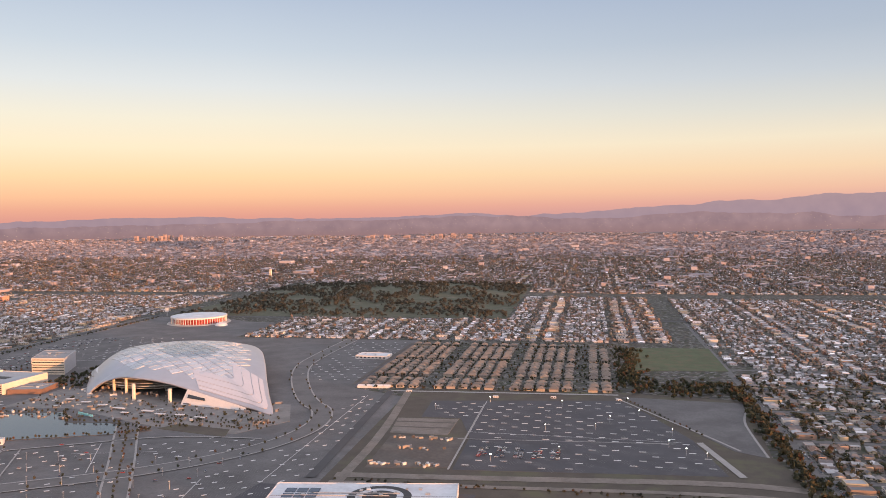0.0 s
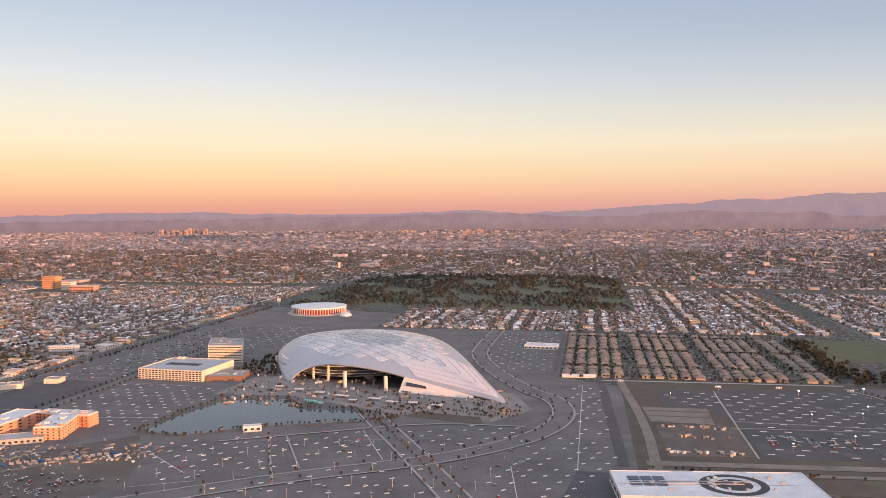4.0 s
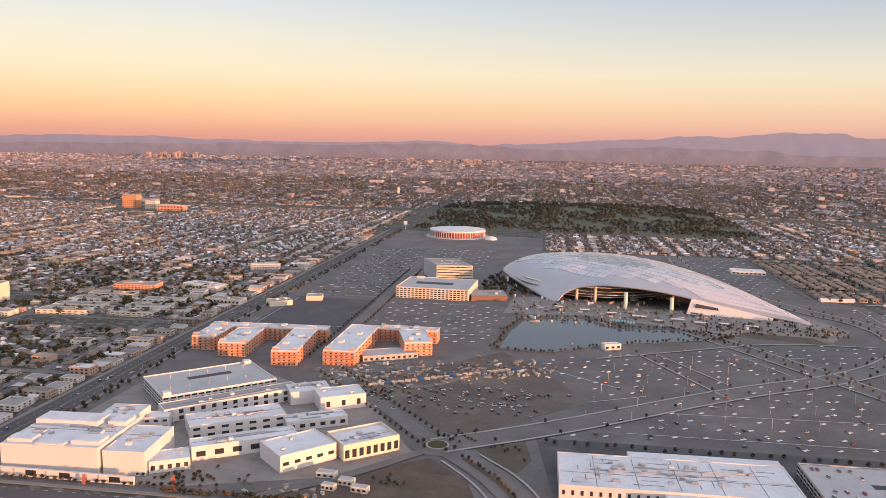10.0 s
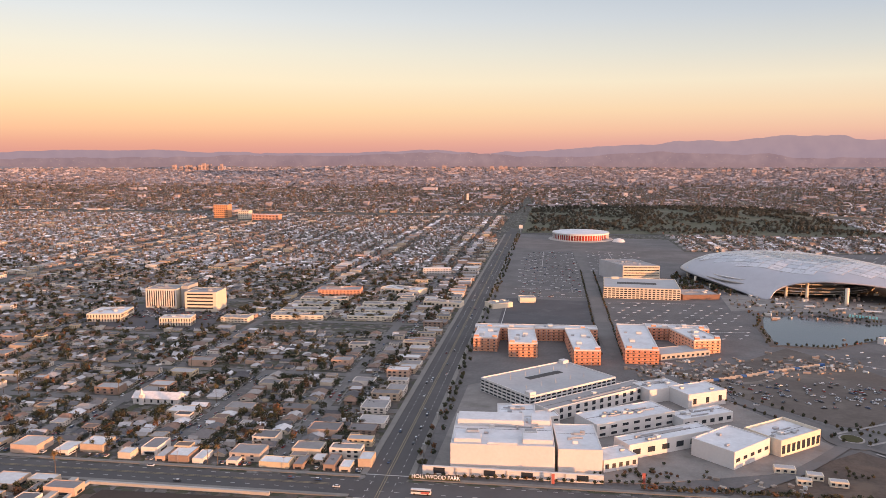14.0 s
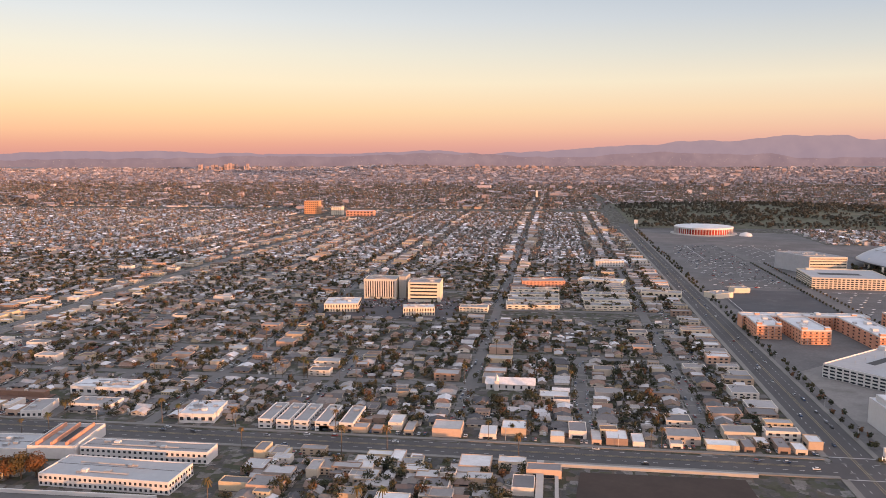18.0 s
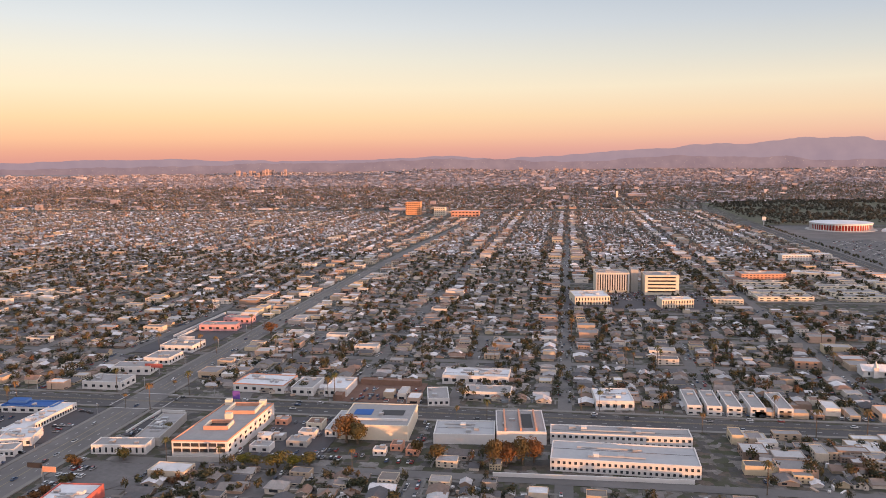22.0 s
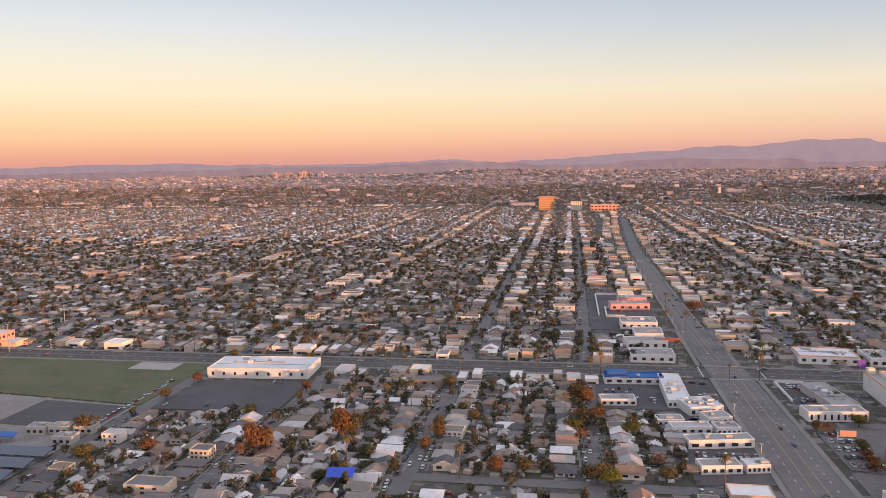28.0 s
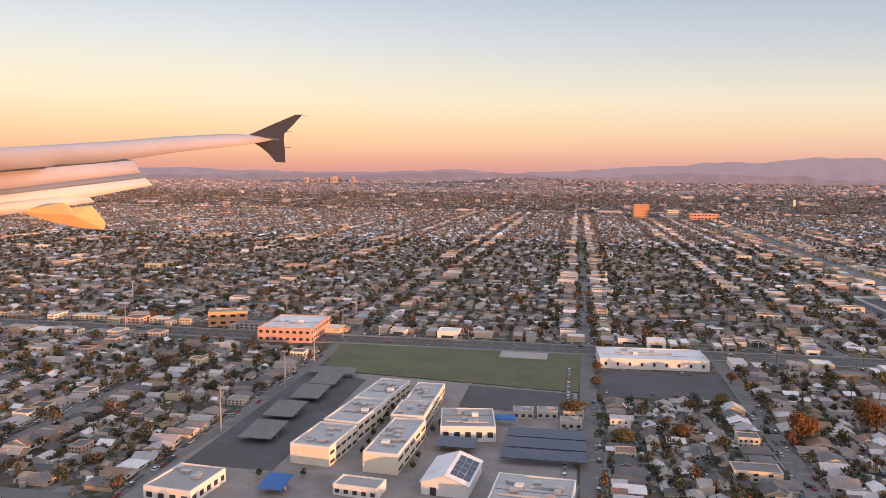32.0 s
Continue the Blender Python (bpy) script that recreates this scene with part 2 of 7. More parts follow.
ROOFS = mat("house_roofs", [(.165, .15, .148), (.22, .192, .18), (.12, .112, .114), (.29, .268, .258), (.18, .13, .108), (.4, .385, .39), (.085, .082, .088), (.225, .145, .112), (.56, .545, .555), (.14, .133, .136), (.1, .095, .1), (.31, .295, .298), (.19, .165, .15)], .95, by="object", grain=.9, amount=.4)
WALLS_I = mat("town_walls", [(.474, .407, .331), (.569, .503, .439), (.398, .309, .232), (.341, .3, .273), (.588, .53, .48), (.436, .3, .232), (.474, .388, .273), (.247, .177, .141)], .9, by="island", grain=.5, amount=.2)
ROOFS_I = mat("town_roofs", [(.165, .15, .148), (.22, .192, .18), (.12, .112, .114), (.29, .268, .258), (.18, .13, .108), (.4, .385, .39), (.085, .082, .088), (.225, .145, .112), (.56, .545, .555), (.14, .133, .136), (.1, .095, .1), (.31, .295, .298), (.19, .165, .15)], .95, by="island", grain=.9, amount=.4)
FLATS_I = mat("town_flat_roofs", [(.25, .238, .24), (.4, .388, .392), (.16, .15, .152), (.33, .312, .31), (.54, .526, .53), (.13, .123, .125), (.23, .215, .212)], .9, by="island", grain=.3, amount=.3)
TAN_ROOF = mat("tan_tile_roofs", [(.192, .158, .133), (.160, .132, .114), (.216, .176, .147)], .95, by="island", grain=.9, amount=.25)
TAN_WALL = mat("tan_stucco", [(0.374, 0.317, 0.261), (0.337, 0.287, 0.251)], .9, by="island", grain=.5, amount=.2)
LEAF = mat("foliage", [(.045, .055, .026), (.055, .062, .028), (.075, .072, .03), (.042, .052, .028), (.09, .078, .034), (.052, .058, .03), (.15, .075, .028), (.06, .06, .03), (.05, .052, .024)], 1, by="object", grain=1.5, amount=.5, mode="LINEAR", thin=.2)
LEAF_I = mat("town_foliage", [(0.045, 0.05, 0.031), (0.054, 0.056, 0.031), (0.068, 0.063, 0.034), (0.041, 0.045, 0.031), (0.081, 0.068, 0.036), (0.05, 0.052, 0.032), (0.056, 0.052, 0.034), (0.135, 0.07, 0.038), (0.045, 0.05, 0.032), (0.099, 0.074, 0.038), (0.05, 0.054, 0.032)], 1, by="cell", grain=1.2, amount=.5, thin=.2)
LEAF_DARK = mat("cemetery_foliage", [(0.055, 0.055, 0.043), (0.065, 0.062, 0.047), (0.079, 0.069, 0.052), (0.056, 0.052, 0.043)], 1, by="cell", grain=1.2, amount=.5)
# fronds carry the sun's rusty orange in their own colour
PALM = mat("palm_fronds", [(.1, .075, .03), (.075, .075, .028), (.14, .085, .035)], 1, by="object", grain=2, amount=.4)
BARK = mat("bark", [(.11, .085, .065)], 1, grain=3, amount=.4)
CARS = mat("car_paint", [(.55, .55, .56), (.04, .04, .045), (.3, .3, .31), (.6, .6, .6), (.12, .12, .13), (.25, .03, .025), (.05, .08, .15), (.45, .43, .4)], .3, .2, by="object", grain=2, amount=.1, spec=.5)
CARS_I = mat("parked_car_paint", [(.55, .55, .56), (.04, .04, .045), (.3, .3, .31), (.6, .6, .6), (.12, .12, .13), (.25, .03, .025), (.05, .08, .15)], .3, .2, by="island", grain=2, amount=.1, spec=.5)
TYRE = mat("tyre_rubber", [(.02, .02, .02)], .9)
LAMP = mat("lit_lamp", [(1.0, .93, .8)], .5, glow=14)
CANOPY = mat("stadium_aluminium", [(.37, .36, .385)], .36, .45, grain=.12, amount=.14, fine=5, spec=.5)
# lighter tip skin, with the low sun's pink mixed into its base colour
CANOPY_TIP = mat("stadium_white_skin", [(.52, .475, .485)], .4, .15, grain=.12, amount=.08, fine=5, spec=.5)
ETFE = mat("translucent_panel", [(0.361, 0.37, 0.404), (0.43, 0.43, 0.456), (0.499, 0.49, 0.507), (0.396, 0.404, 0.43), (0.464, 0.456, 0.482)], .3, .2, by="object", grain=.12, amount=.12, spec=.6)
ETFE_DARK = mat("clear_panel", [(.2, .225, .27), (.23, .25, .29), (.26, .275, .31)], .25, .2, by="object", grain=.12, amount=.12, spec=.6)
RED = mat("red_paint", [(.4, .11, .09)], .7, grain=.5, amount=.2)
PINK = mat("pink_awning", [(.5, .27, .27)], .7, grain=.5, amount=.2)
FORUM_RED = mat("forum_red", [(.36, .05, .035)], .8, grain=.4, amount=.15)
BROWN = mat("dark_earth", [(.05, .038, .033)], 1, grain=.1, amount=.4)

# mid and far copies of the town colours, paled and pinked as painted haze
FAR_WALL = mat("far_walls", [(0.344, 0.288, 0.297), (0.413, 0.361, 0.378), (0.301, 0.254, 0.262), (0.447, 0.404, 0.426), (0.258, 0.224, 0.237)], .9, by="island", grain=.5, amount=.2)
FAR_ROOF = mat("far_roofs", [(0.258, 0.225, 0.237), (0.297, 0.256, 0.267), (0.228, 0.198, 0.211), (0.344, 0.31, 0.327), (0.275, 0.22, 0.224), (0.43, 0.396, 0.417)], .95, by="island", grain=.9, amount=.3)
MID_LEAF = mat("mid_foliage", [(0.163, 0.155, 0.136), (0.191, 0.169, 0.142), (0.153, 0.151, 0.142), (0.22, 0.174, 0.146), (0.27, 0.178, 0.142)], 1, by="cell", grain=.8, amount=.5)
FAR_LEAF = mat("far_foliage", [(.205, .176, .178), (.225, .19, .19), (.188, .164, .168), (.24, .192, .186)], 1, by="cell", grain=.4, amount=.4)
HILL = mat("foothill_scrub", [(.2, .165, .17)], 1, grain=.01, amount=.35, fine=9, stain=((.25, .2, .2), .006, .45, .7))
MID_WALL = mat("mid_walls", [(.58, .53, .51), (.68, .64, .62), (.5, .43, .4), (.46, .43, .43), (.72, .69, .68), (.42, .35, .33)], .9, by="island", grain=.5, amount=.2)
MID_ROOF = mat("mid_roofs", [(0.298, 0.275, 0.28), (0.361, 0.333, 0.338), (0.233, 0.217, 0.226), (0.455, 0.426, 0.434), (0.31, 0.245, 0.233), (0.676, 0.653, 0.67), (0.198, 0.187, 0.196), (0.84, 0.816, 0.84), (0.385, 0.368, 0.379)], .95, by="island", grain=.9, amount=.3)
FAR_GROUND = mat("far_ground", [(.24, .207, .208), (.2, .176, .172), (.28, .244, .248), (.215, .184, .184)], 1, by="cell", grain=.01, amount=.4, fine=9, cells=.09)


# ---------------------------------------------------------------- mesh tools
def mesh(name, verts, faces, *materials, slots=None, smooth=False):
    me = bpy.data.meshes.new(name)
    me.from_pydata([tuple(v) for v in verts], [], faces)
    for m in materials:
        me.materials.append(m)
    if slots is not None:
        me.polygons.foreach_set("material_index", slots)
    if smooth:
        me.polygons.foreach_set("use_smooth", [True] * len(me.polygons))
    me.update()
    return me


def part(name, data, parent, label=""):
    ob = new(name, data)
    ob.parent = parent
    if label:
        ob["label"] = label
    return ob


def thing(name, label, category, x=0, y=0, z=0, rz=0, group="", kind=""):
    ob = new(name)
    ob.matrix_basis = pose(x, y, z, 0, 0, rz)
    return tagged(ob, label, category, group, kind)


def box(x0, x1, y0, y1, z0, z1):
    v = [(x, y, z) for z in (z0, z1) for x, y in ((x0, y0), (x1, y0), (x1, y1), (x0, y1))]
    return v, [(3, 2, 1, 0), (4, 5, 6, 7), (0, 1, 5, 4), (1, 2, 6, 5), (2, 3, 7, 6), (3, 0, 4, 7)]


def join(*shapes):
    """Joins (verts, faces) pairs into one."""
    v, f = [], []
    for sv, sf in shapes:
        f += [tuple(i + len(v) for i in p) for p in sf]
        v += [tuple(p) for p in sv]
    return v, f


def prism(points, z0, z1):
    n = len(points)
    v = [(x, y, z0) for x, y in points] + [(x, y, z1) for x, y in points]
    f = [tuple(range(n))[::-1], tuple(range(n, 2 * n))] + [(i, (i + 1) % n, (i + 1) % n + n, i + n) for i in range(n)]
    return v, f


def tube(x, y, z0, z1, r0, r1, sides=8):
    ring = [(math.cos(6.2832 * i / sides), math.sin(6.2832 * i / sides)) for i in range(sides)]
    v = [(x + r0 * a, y + r0 * b, z0) for a, b in ring] + [(x + r1 * a, y + r1 * b, z1) for a, b in ring]
    f = [tuple(range(sides, 2 * sides))] + [(i, (i + 1) % sides, (i + 1) % sides + sides, i + sides) for i in range(sides)]
    return v, f


def ribbon(points, width, z, thick=0.0):
    """A strip of road along a line of points, smoothed."""
    p = [Vector((*q, 0)) for q in points]
    for _ in range(2 if len(p) > 2 else 0):
        p = [p[0]] + [q for a, b in zip(p, p[1:]) for q in (a.lerp(b, .25), a.lerp(b, .75))] + [p[-1]]
    v, f = [], []
    for i, q in enumerate(p):
        d = (p[min(i + 1, len(p) - 1)] - p[max(i - 1, 0)]).normalized()
        s = Vector((-d.y, d.x, 0)) * width / 2
        v += [(*(q + s).xy, z), (*(q - s).xy, z)]
        if i:
            k = 2 * i
            f.append((k - 2, k - 1, k + 1, k))
    return v, f


def scatter(name, shape, slots, places, materials, label, category, kind="stuff"):
    """One joined mesh of many copies of a small shape. places: rows of x, y, z, turn (radians), and scale x, y, z."""
    p = np.asarray(places, float).reshape(-1, 7)
    if not len(p):
        return None
    v, f = np.asarray(shape[0], float), shape[1]
    m, n = len(p), len(v)
    c, s = np.cos(p[:, 3])[:, None], np.sin(p[:, 3])[:, None]
    q = v[None] * p[:, None, 4:]
    co = np.empty((m, n, 3), np.float32)
    co[..., 0] = q[..., 0] * c - q[..., 1] * s + p[:, :1]
    co[..., 1] = q[..., 0] * s + q[..., 1] * c + p[:, 1:2]
    co[..., 2] = q[..., 2] + p[:, 2:3]
    flat = np.concatenate([np.array(a) for a in f])
    size = np.array([len(a) for a in f])
    loops = (flat[None] + (np.arange(m) * n)[:, None]).ravel()
    sizes = np.tile(size, m)
    starts = np.concatenate([[0], np.cumsum(sizes)[:-1]])
    me = bpy.data.meshes.new(name)
    me.vertices.add(m * n)
    me.vertices.foreach_set("co", co.ravel())
    me.loops.add(len(loops))
    me.loops.foreach_set("vertex_index", loops.astype(np.int32))
    me.polygons.add(len(sizes))
    me.polygons.foreach_set("loop_start", starts.astype(np.int32))
    for x in materials:
        me.materials.append(x)
    me.polygons.foreach_set("material_index", np.tile(np.array(slots, np.int32), m))
    me.polygons.foreach_set("use_smooth", np.zeros(len(sizes), bool))
    me.update(calc_edges=True)
    return tagged(new(name, me), label, category, kind=kind)


rng = np.random.default_rng(7)


def ground_z(x, y):
    """Flat basin, a low ridge of hills inland and foothills along the northern edge."""
    x, y = np.asarray(x, float), np.asarray(y, float)
    z = 34 * np.exp(-((x + 820) / 420) ** 2 - ((y - 3080) / 380) ** 2)
    z += 20 * np.exp(-((x + 120) / 620) ** 2 - ((y - 3000) / 420) ** 2)
    z += 9 * np.exp(-((x - 230) / 170) ** 2 - ((y - 1000) / 150) ** 2)
    z += 6 * np.exp(-((x - 700) / 500) ** 2 - ((y - 1900) / 350) ** 2)
    far = np.clip((np.hypot(x * .8, y) - 3950) / 700, 0, 1)
    folds = .62 + .22 * np.sin(x / 310 + 1.3) + .16 * np.sin(x / 133 + y / 400) + .10 * np.sin(x / 61 + 2 + y / 170)
    return z + far ** 1.3 * (6 + 12 * folds)


# ---------------------------------------------------------------- ground, roads, lots
gx = np.unique(np.concatenate([np.arange(-4700, 4701, 85), np.arange(-1300, 900, 50)]))
gy = np.unique(np.concatenate([np.arange(-1600, 4801, 80), np.arange(700, 1300, 40), np.arange(3900, 4800, 40)]))
GX, GY = np.meshgrid(gx, gy)
verts = np.stack([GX.ravel(), GY.ravel(), ground_z(GX, GY).ravel()], 1)
nx = len(gx)
quads = [(r * nx + c, r * nx + c + 1, (r + 1) * nx + c + 1, (r + 1) * nx + c) for r in range(len(gy) - 1) for c in range(nx - 1)]
cy_ = [gy[r] for r in range(len(gy) - 1) for c in range(nx - 1)]
# ground farther out takes the copies with haze in their colour
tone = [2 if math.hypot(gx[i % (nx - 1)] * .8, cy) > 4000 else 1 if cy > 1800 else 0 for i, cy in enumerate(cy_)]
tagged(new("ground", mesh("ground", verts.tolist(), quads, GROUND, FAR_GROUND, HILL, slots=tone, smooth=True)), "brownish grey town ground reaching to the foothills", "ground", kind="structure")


def sheet(name, shape, material, label, category, z=None):
    return tagged(new(name, mesh(name, *shape, material)), label, category, kind="structure")


def road(x0, y0, x1, y1, width, label="grey asphalt street between the houses", z=0.06):
    return sheet("road", ribbon([(x0, y0), (x1, y1)], width, z), ASPHALT if width > 9 else STREET, label, "road")


PRAIRIE, CENTURY, LABREA = -10.0, -5.0, -373.0
NS = [-630, -587, -543, -500, -457, -415, LABREA, -338, -303, -265, -228, -180, -127, -85, -47, PRAIRIE]
NS = [-630 - 43 * i for i in range(52, 0, -1)] + NS
EAST_NS = [618 + 43 * i for i in range(50)]
EW = [-210, -150, -100, -55, CENTURY, 60, 104, 165, 205, 260, 320, 380, 440, 500, 560, 620, 668, 715]
EW = EW + [715 + 60 * i for i in range(1, 22)]
lines, dashes = [], []
for x in NS:
    if -1250 < x and x not in (PRAIRIE, LABREA):
        cuts = [(-210, -10 if x < -340 else -52), (0, 715)] if x not in (-587,) else [(0, 715)]
        for a, b in cuts:
            if b > 0 and (x not in (-303, -228, -127, -47, -415, -457) and (x > -457 or NS.index(x) % 2 != NS.index(-457) % 2)):
                if x < -457:
                    continue
                b = 104
            road(x, a, x, b, 4.6)
for y in EW[:18]:
    if y != CENTURY:
        road(-1250, y, PRAIRIE - 6, y, 4.4 if y != 715 else 11, z=0.10) if y > -10 else road(-1250, y, -640, y, 4.4, z=0.10)
road(-457, -100, -130, -100, 4.2, z=0.10)
road(-350, -53.5, -130, -52, 4.2, z=0.10)
road(PRAIRIE, -150, PRAIRIE, 735, 12.6, "wide grey asphalt avenue with painted lanes", 0.14)
road(PRAIRIE, 735, PRAIRIE + 40, 1500, 11, "straight avenue running on past the arena", 0.14)
road(-1250, CENTURY, 380, CENTURY - 2, 11.4, "wide grey asphalt boulevard with painted lanes", 0.18)
sheet("road", ribbon([(-369.2, -200), (-369.2, -60), (-369.6, -14), (-371, 30), (-372, 60)], 12.6, 0.22), STREET, "very wide asphalt avenue with turning lanes and shops", "road")
sheet("road", ribbon([(-371.8, 50), (-372, 90), (-372, 300), (LABREA + 7, 480), (LABREA + 17, 700), (LABREA + 24, 1000)], 8.4, 0.24), STREET, "wide asphalt avenue between rows of shops", "road")
road(-1250, 715, 1300, 715, 11, "broad cross street beside the arena", 0.2)
for x in EAST_NS[:16:2]:
    road(x, -60, x, 700, 4.4)
for y in range(-50, 700, 62):
    road(616, y, 1250, y, 4.4, z=0.10)


def marks(points, width=0.26, dash=0, gap=0, mat_lines=lines, z=0.27):
    """Painted line or dashes along straight runs."""
    for (xa, ya), (xb, yb) in zip(points, points[1:]):
        a, b = Vector((xa, ya)), Vector((xb, yb))
        d, long = (b - a).normalized(), (b - a).length
        t = 0.0
        while t < long:
            e = min(t + (dash or long), long)
            m = a + d * (t + e) / 2
            mat_lines.append((m.x, m.y, z, math.atan2(d.y, d.x), e - t, width, 1))
            t = e + (gap or long)


yellow = []
for off in (-.35, .35):
    marks([(PRAIRIE + off, -140), (PRAIRIE + off, 700)], .2, mat_lines=yellow)
    marks([(-1000, CENTURY + off), (-25, CENTURY + off)], .2, mat_lines=yellow)
    marks([(-369.2 + off * 4, -180), (-369.2 + off * 4, -16)], .22, mat_lines=yellow)
    marks([(-370.6 + off * 3, 8), (-372 + off * 3, 70), (-372 + off * 3, 330)], .22, mat_lines=yellow)
for off in (-3.6, 3.6):
    marks([(PRAIRIE + off, -140), (PRAIRIE + off, 500)], .22, 1.4, 3.0)
    marks([(-1000, CENTURY + off * .9), (340, CENTURY + off * .9)], .22, 1.4, 3.0)
for off in (-3.6, 3.6):
    marks([(-369.2 + off, -180), (-369.2 + off, -16)], .2, 1.2, 3.4)
    marks([(-370.8 + off * .8, 8), (-372 + off * .6, 70), (-372 + off * .6, 330)], .2, 1.2, 3.4)
for sx in (-1, 1):
    marks([(-377, CENTURY + sx * 8), (-361.5, CENTURY + sx * 8)], .5)
    marks([(PRAIRIE - 6.5, CENTURY + sx * 8), (PRAIRIE + 6.5, CENTURY + sx * 8)], .5)
    marks([(-369 + sx * 9.5, CENTURY - 6), (-369 + sx * 9.5, CENTURY + 6)], .5)

# pavements with kerbs along the three large streets
kerb = join(*[box(PRAIRIE + s * 7.2 - .9 + (0 if s > 0 else -.2), PRAIRIE + s * 7.2 + .9, a, b, 0, .3) for s in (-1, 1) for a, b in ((-150, -13), (3, 706))],
            *[box(c_ + s * k_ - .7, c_ + s * k_ + .7, a, b, 0, .3) for s in (-1, 1) for c_, k_, a, b in ((-369.3, 7.1, -200, -13), (-371.4, 6.6, 3, 60), (-372, 5.1, 60, 300))],
            *[box(a, b, CENTURY + s * 6.7 - .8, CENTURY + s * 6.7 + .8, 0, .3) for s in (-1, 1) for a, b in ((-1000, LABREA - 9), (LABREA + 9, PRAIRIE - 8), (PRAIRIE + 8, 330))])
sheet("pavement", kerb, SIDEWALK, "pale concrete pavement with a kerb along the avenue", "pavement")

# stadium district: asphalt sheet, plots, roads
sheet("parking_lot", prism([(-2, 2), (385, 2), (400, 180), (397, 330), (356, 352), (356, 560), (166, 560), (166, 705), (-2, 705)], 0, .08), LOT, "grey asphalt parking lots round the stadium", "parking lot")
sheet("parking_lot", prism([(417.5, 322), (535, 337), (551, 304), (569, 255), (578, 199), (454, 190.5), (454, 243.5), (443, 281), (419, 282)], 0, .16), LOT_DARK, "fresh dark asphalt parking lot with lit lamps", "parking lot")
sheet("bare_plot", prism([(398, 150), (396, 352), (535, 360), (612, 346), (603, 230), (612, 186), (604, 146)], 0, .1), DRY, "dry bare strip round the dark parking lot", "bare ground")
sheet("bare_plot", prism([(411, 240.6), (452, 243), (451, 193.4), (412.4, 187.7)], 0, .18), SOIL, "sandy construction yard beside the dark parking lot", "bare ground")
sheet("bare_plot", prism([(406, 278), (442, 279), (441.5, 246), (409, 247)], 0, .2), SAND, "sandy terraces beside the dark parking lot", "bare ground")
sheet("bare_plot", ribbon([(407, 270), (441, 270.6)], 2.2, .24), SOIL, "brown furrow across the terrace", "bare ground")
sheet("bare_plot", ribbon([(408, 259), (441, 259.6)], 2.2, .24), SOIL, "brown furrow across the terrace", "bare ground")
sheet("bare_plot", prism([(537, 347), (611, 339), (602, 298), (600.5, 229), (587, 238)], 0, .2), LOT, "grey gravel plot beyond the dark parking lot", "bare ground")
sheet("bare_plot", ribbon([(395.5, 351), (406, 242), (406, 161)], 5, .22), SAND, "sandy lane along the building yard", "lane")
sheet("bare_plot", ribbon([(402, 176), (481, 181.5), (577, 190), (610, 184)], 6.5, .24), SAND, "sandy bank below the dark lot", "bare ground")
sheet("bare_plot", ribbon([(402, 166), (481, 170), (577, 176), (612, 170)], 4, .26), SAND, "sandy track below the dark lot", "bare ground")
sheet("path", join(ribbon([(533, 344), (557, 298.5), (577, 264), (590, 238)], 1.5, .34), ribbon([(611, 330), (602, 298), (601, 270), (601, 229)], 1.3, .34), ribbon([(572, 250), (584, 198)], 3.4, .34)), PAVE, "pale path along the edge of the lot", "path")
sheet("bare_plot", prism([(96, 110), (137, 66), (146, 64), (189, 106), (176, 140), (152, 178), (122, 146), (90, 128)], 0, .14), SOIL, "brown construction ground between flats and lake", "bare ground")
sheet("bare_plot", ribbon([(112, 112), (128, 118), (138, 134)], 3, .2), SAND, "sandy haul road over the building ground", "bare ground")
sheet("parking_lot", prism([(8, 200), (62, 200), (62, 288), (8, 292)], 0, .12), LOT_DARK, "dark vacant asphalt beside the avenue", "parking lot")
sheet("bare_plot", prism([(84, 4), (116, 27), (136, 42), (150, 26), (156, 6)], 0, .14), mat("turned_earth", [(.085, .065, .054)], 1, grain=.15, amount=.6, fine=8, stain=((.12, .09, .07), .1, .5, .65)), "weedy dug-over ground beside the white halls", "bare ground")
sheet("bare_plot", prism([(150, 52), (166, 64), (169, 46), (165, 35), (158, 39)], 0, .16), DRY, "triangle of dry grass at the roundabout", "bare ground")
sheet("parking_lot", prism([(170, 66), (177, 12), (300, 12), (300, 66)], 0, .12), LOT_DARK, "dark asphalt apron round the white store", "parking lot")
sheet("parking_lot", prism([(356, 60), (455, 60), (470, 160), (372, 160)], 0, .16), LOT_DARK, "dark asphalt apron round the training centre", "parking lot")

LAKE = [(149, 184), (176, 182), (205, 203), (235, 214), (262, 224), (270, 232), (240, 243), (214, 240), (196, 262), (160, 252), (153, 222)]
sheet("lake_bank", prism([(x + (x - 205) * .07, y + (y - 220) * .09) for x, y in LAKE], 0, .2), SOIL, "sandy bank round the lake", "bank")
sheet("lake", prism(LAKE, 0, .26), WATER, "still grey lake in front of the stadium", "lake")
sheet("plaza", prism([(146, 268), (196, 272), (240, 252), (272, 240), (325, 232), (345, 262), (330, 300), (262, 300), (180, 330), (150, 320)], 0, .16), PLAZA, "pale paved plaza between lake and stadium", "plaza")
sheet("bare_plot", prism([(276, 236), (322, 226), (318, 240), (282, 247)], 0, .22), DRY, "dry planted slope below the plaza", "bare ground")

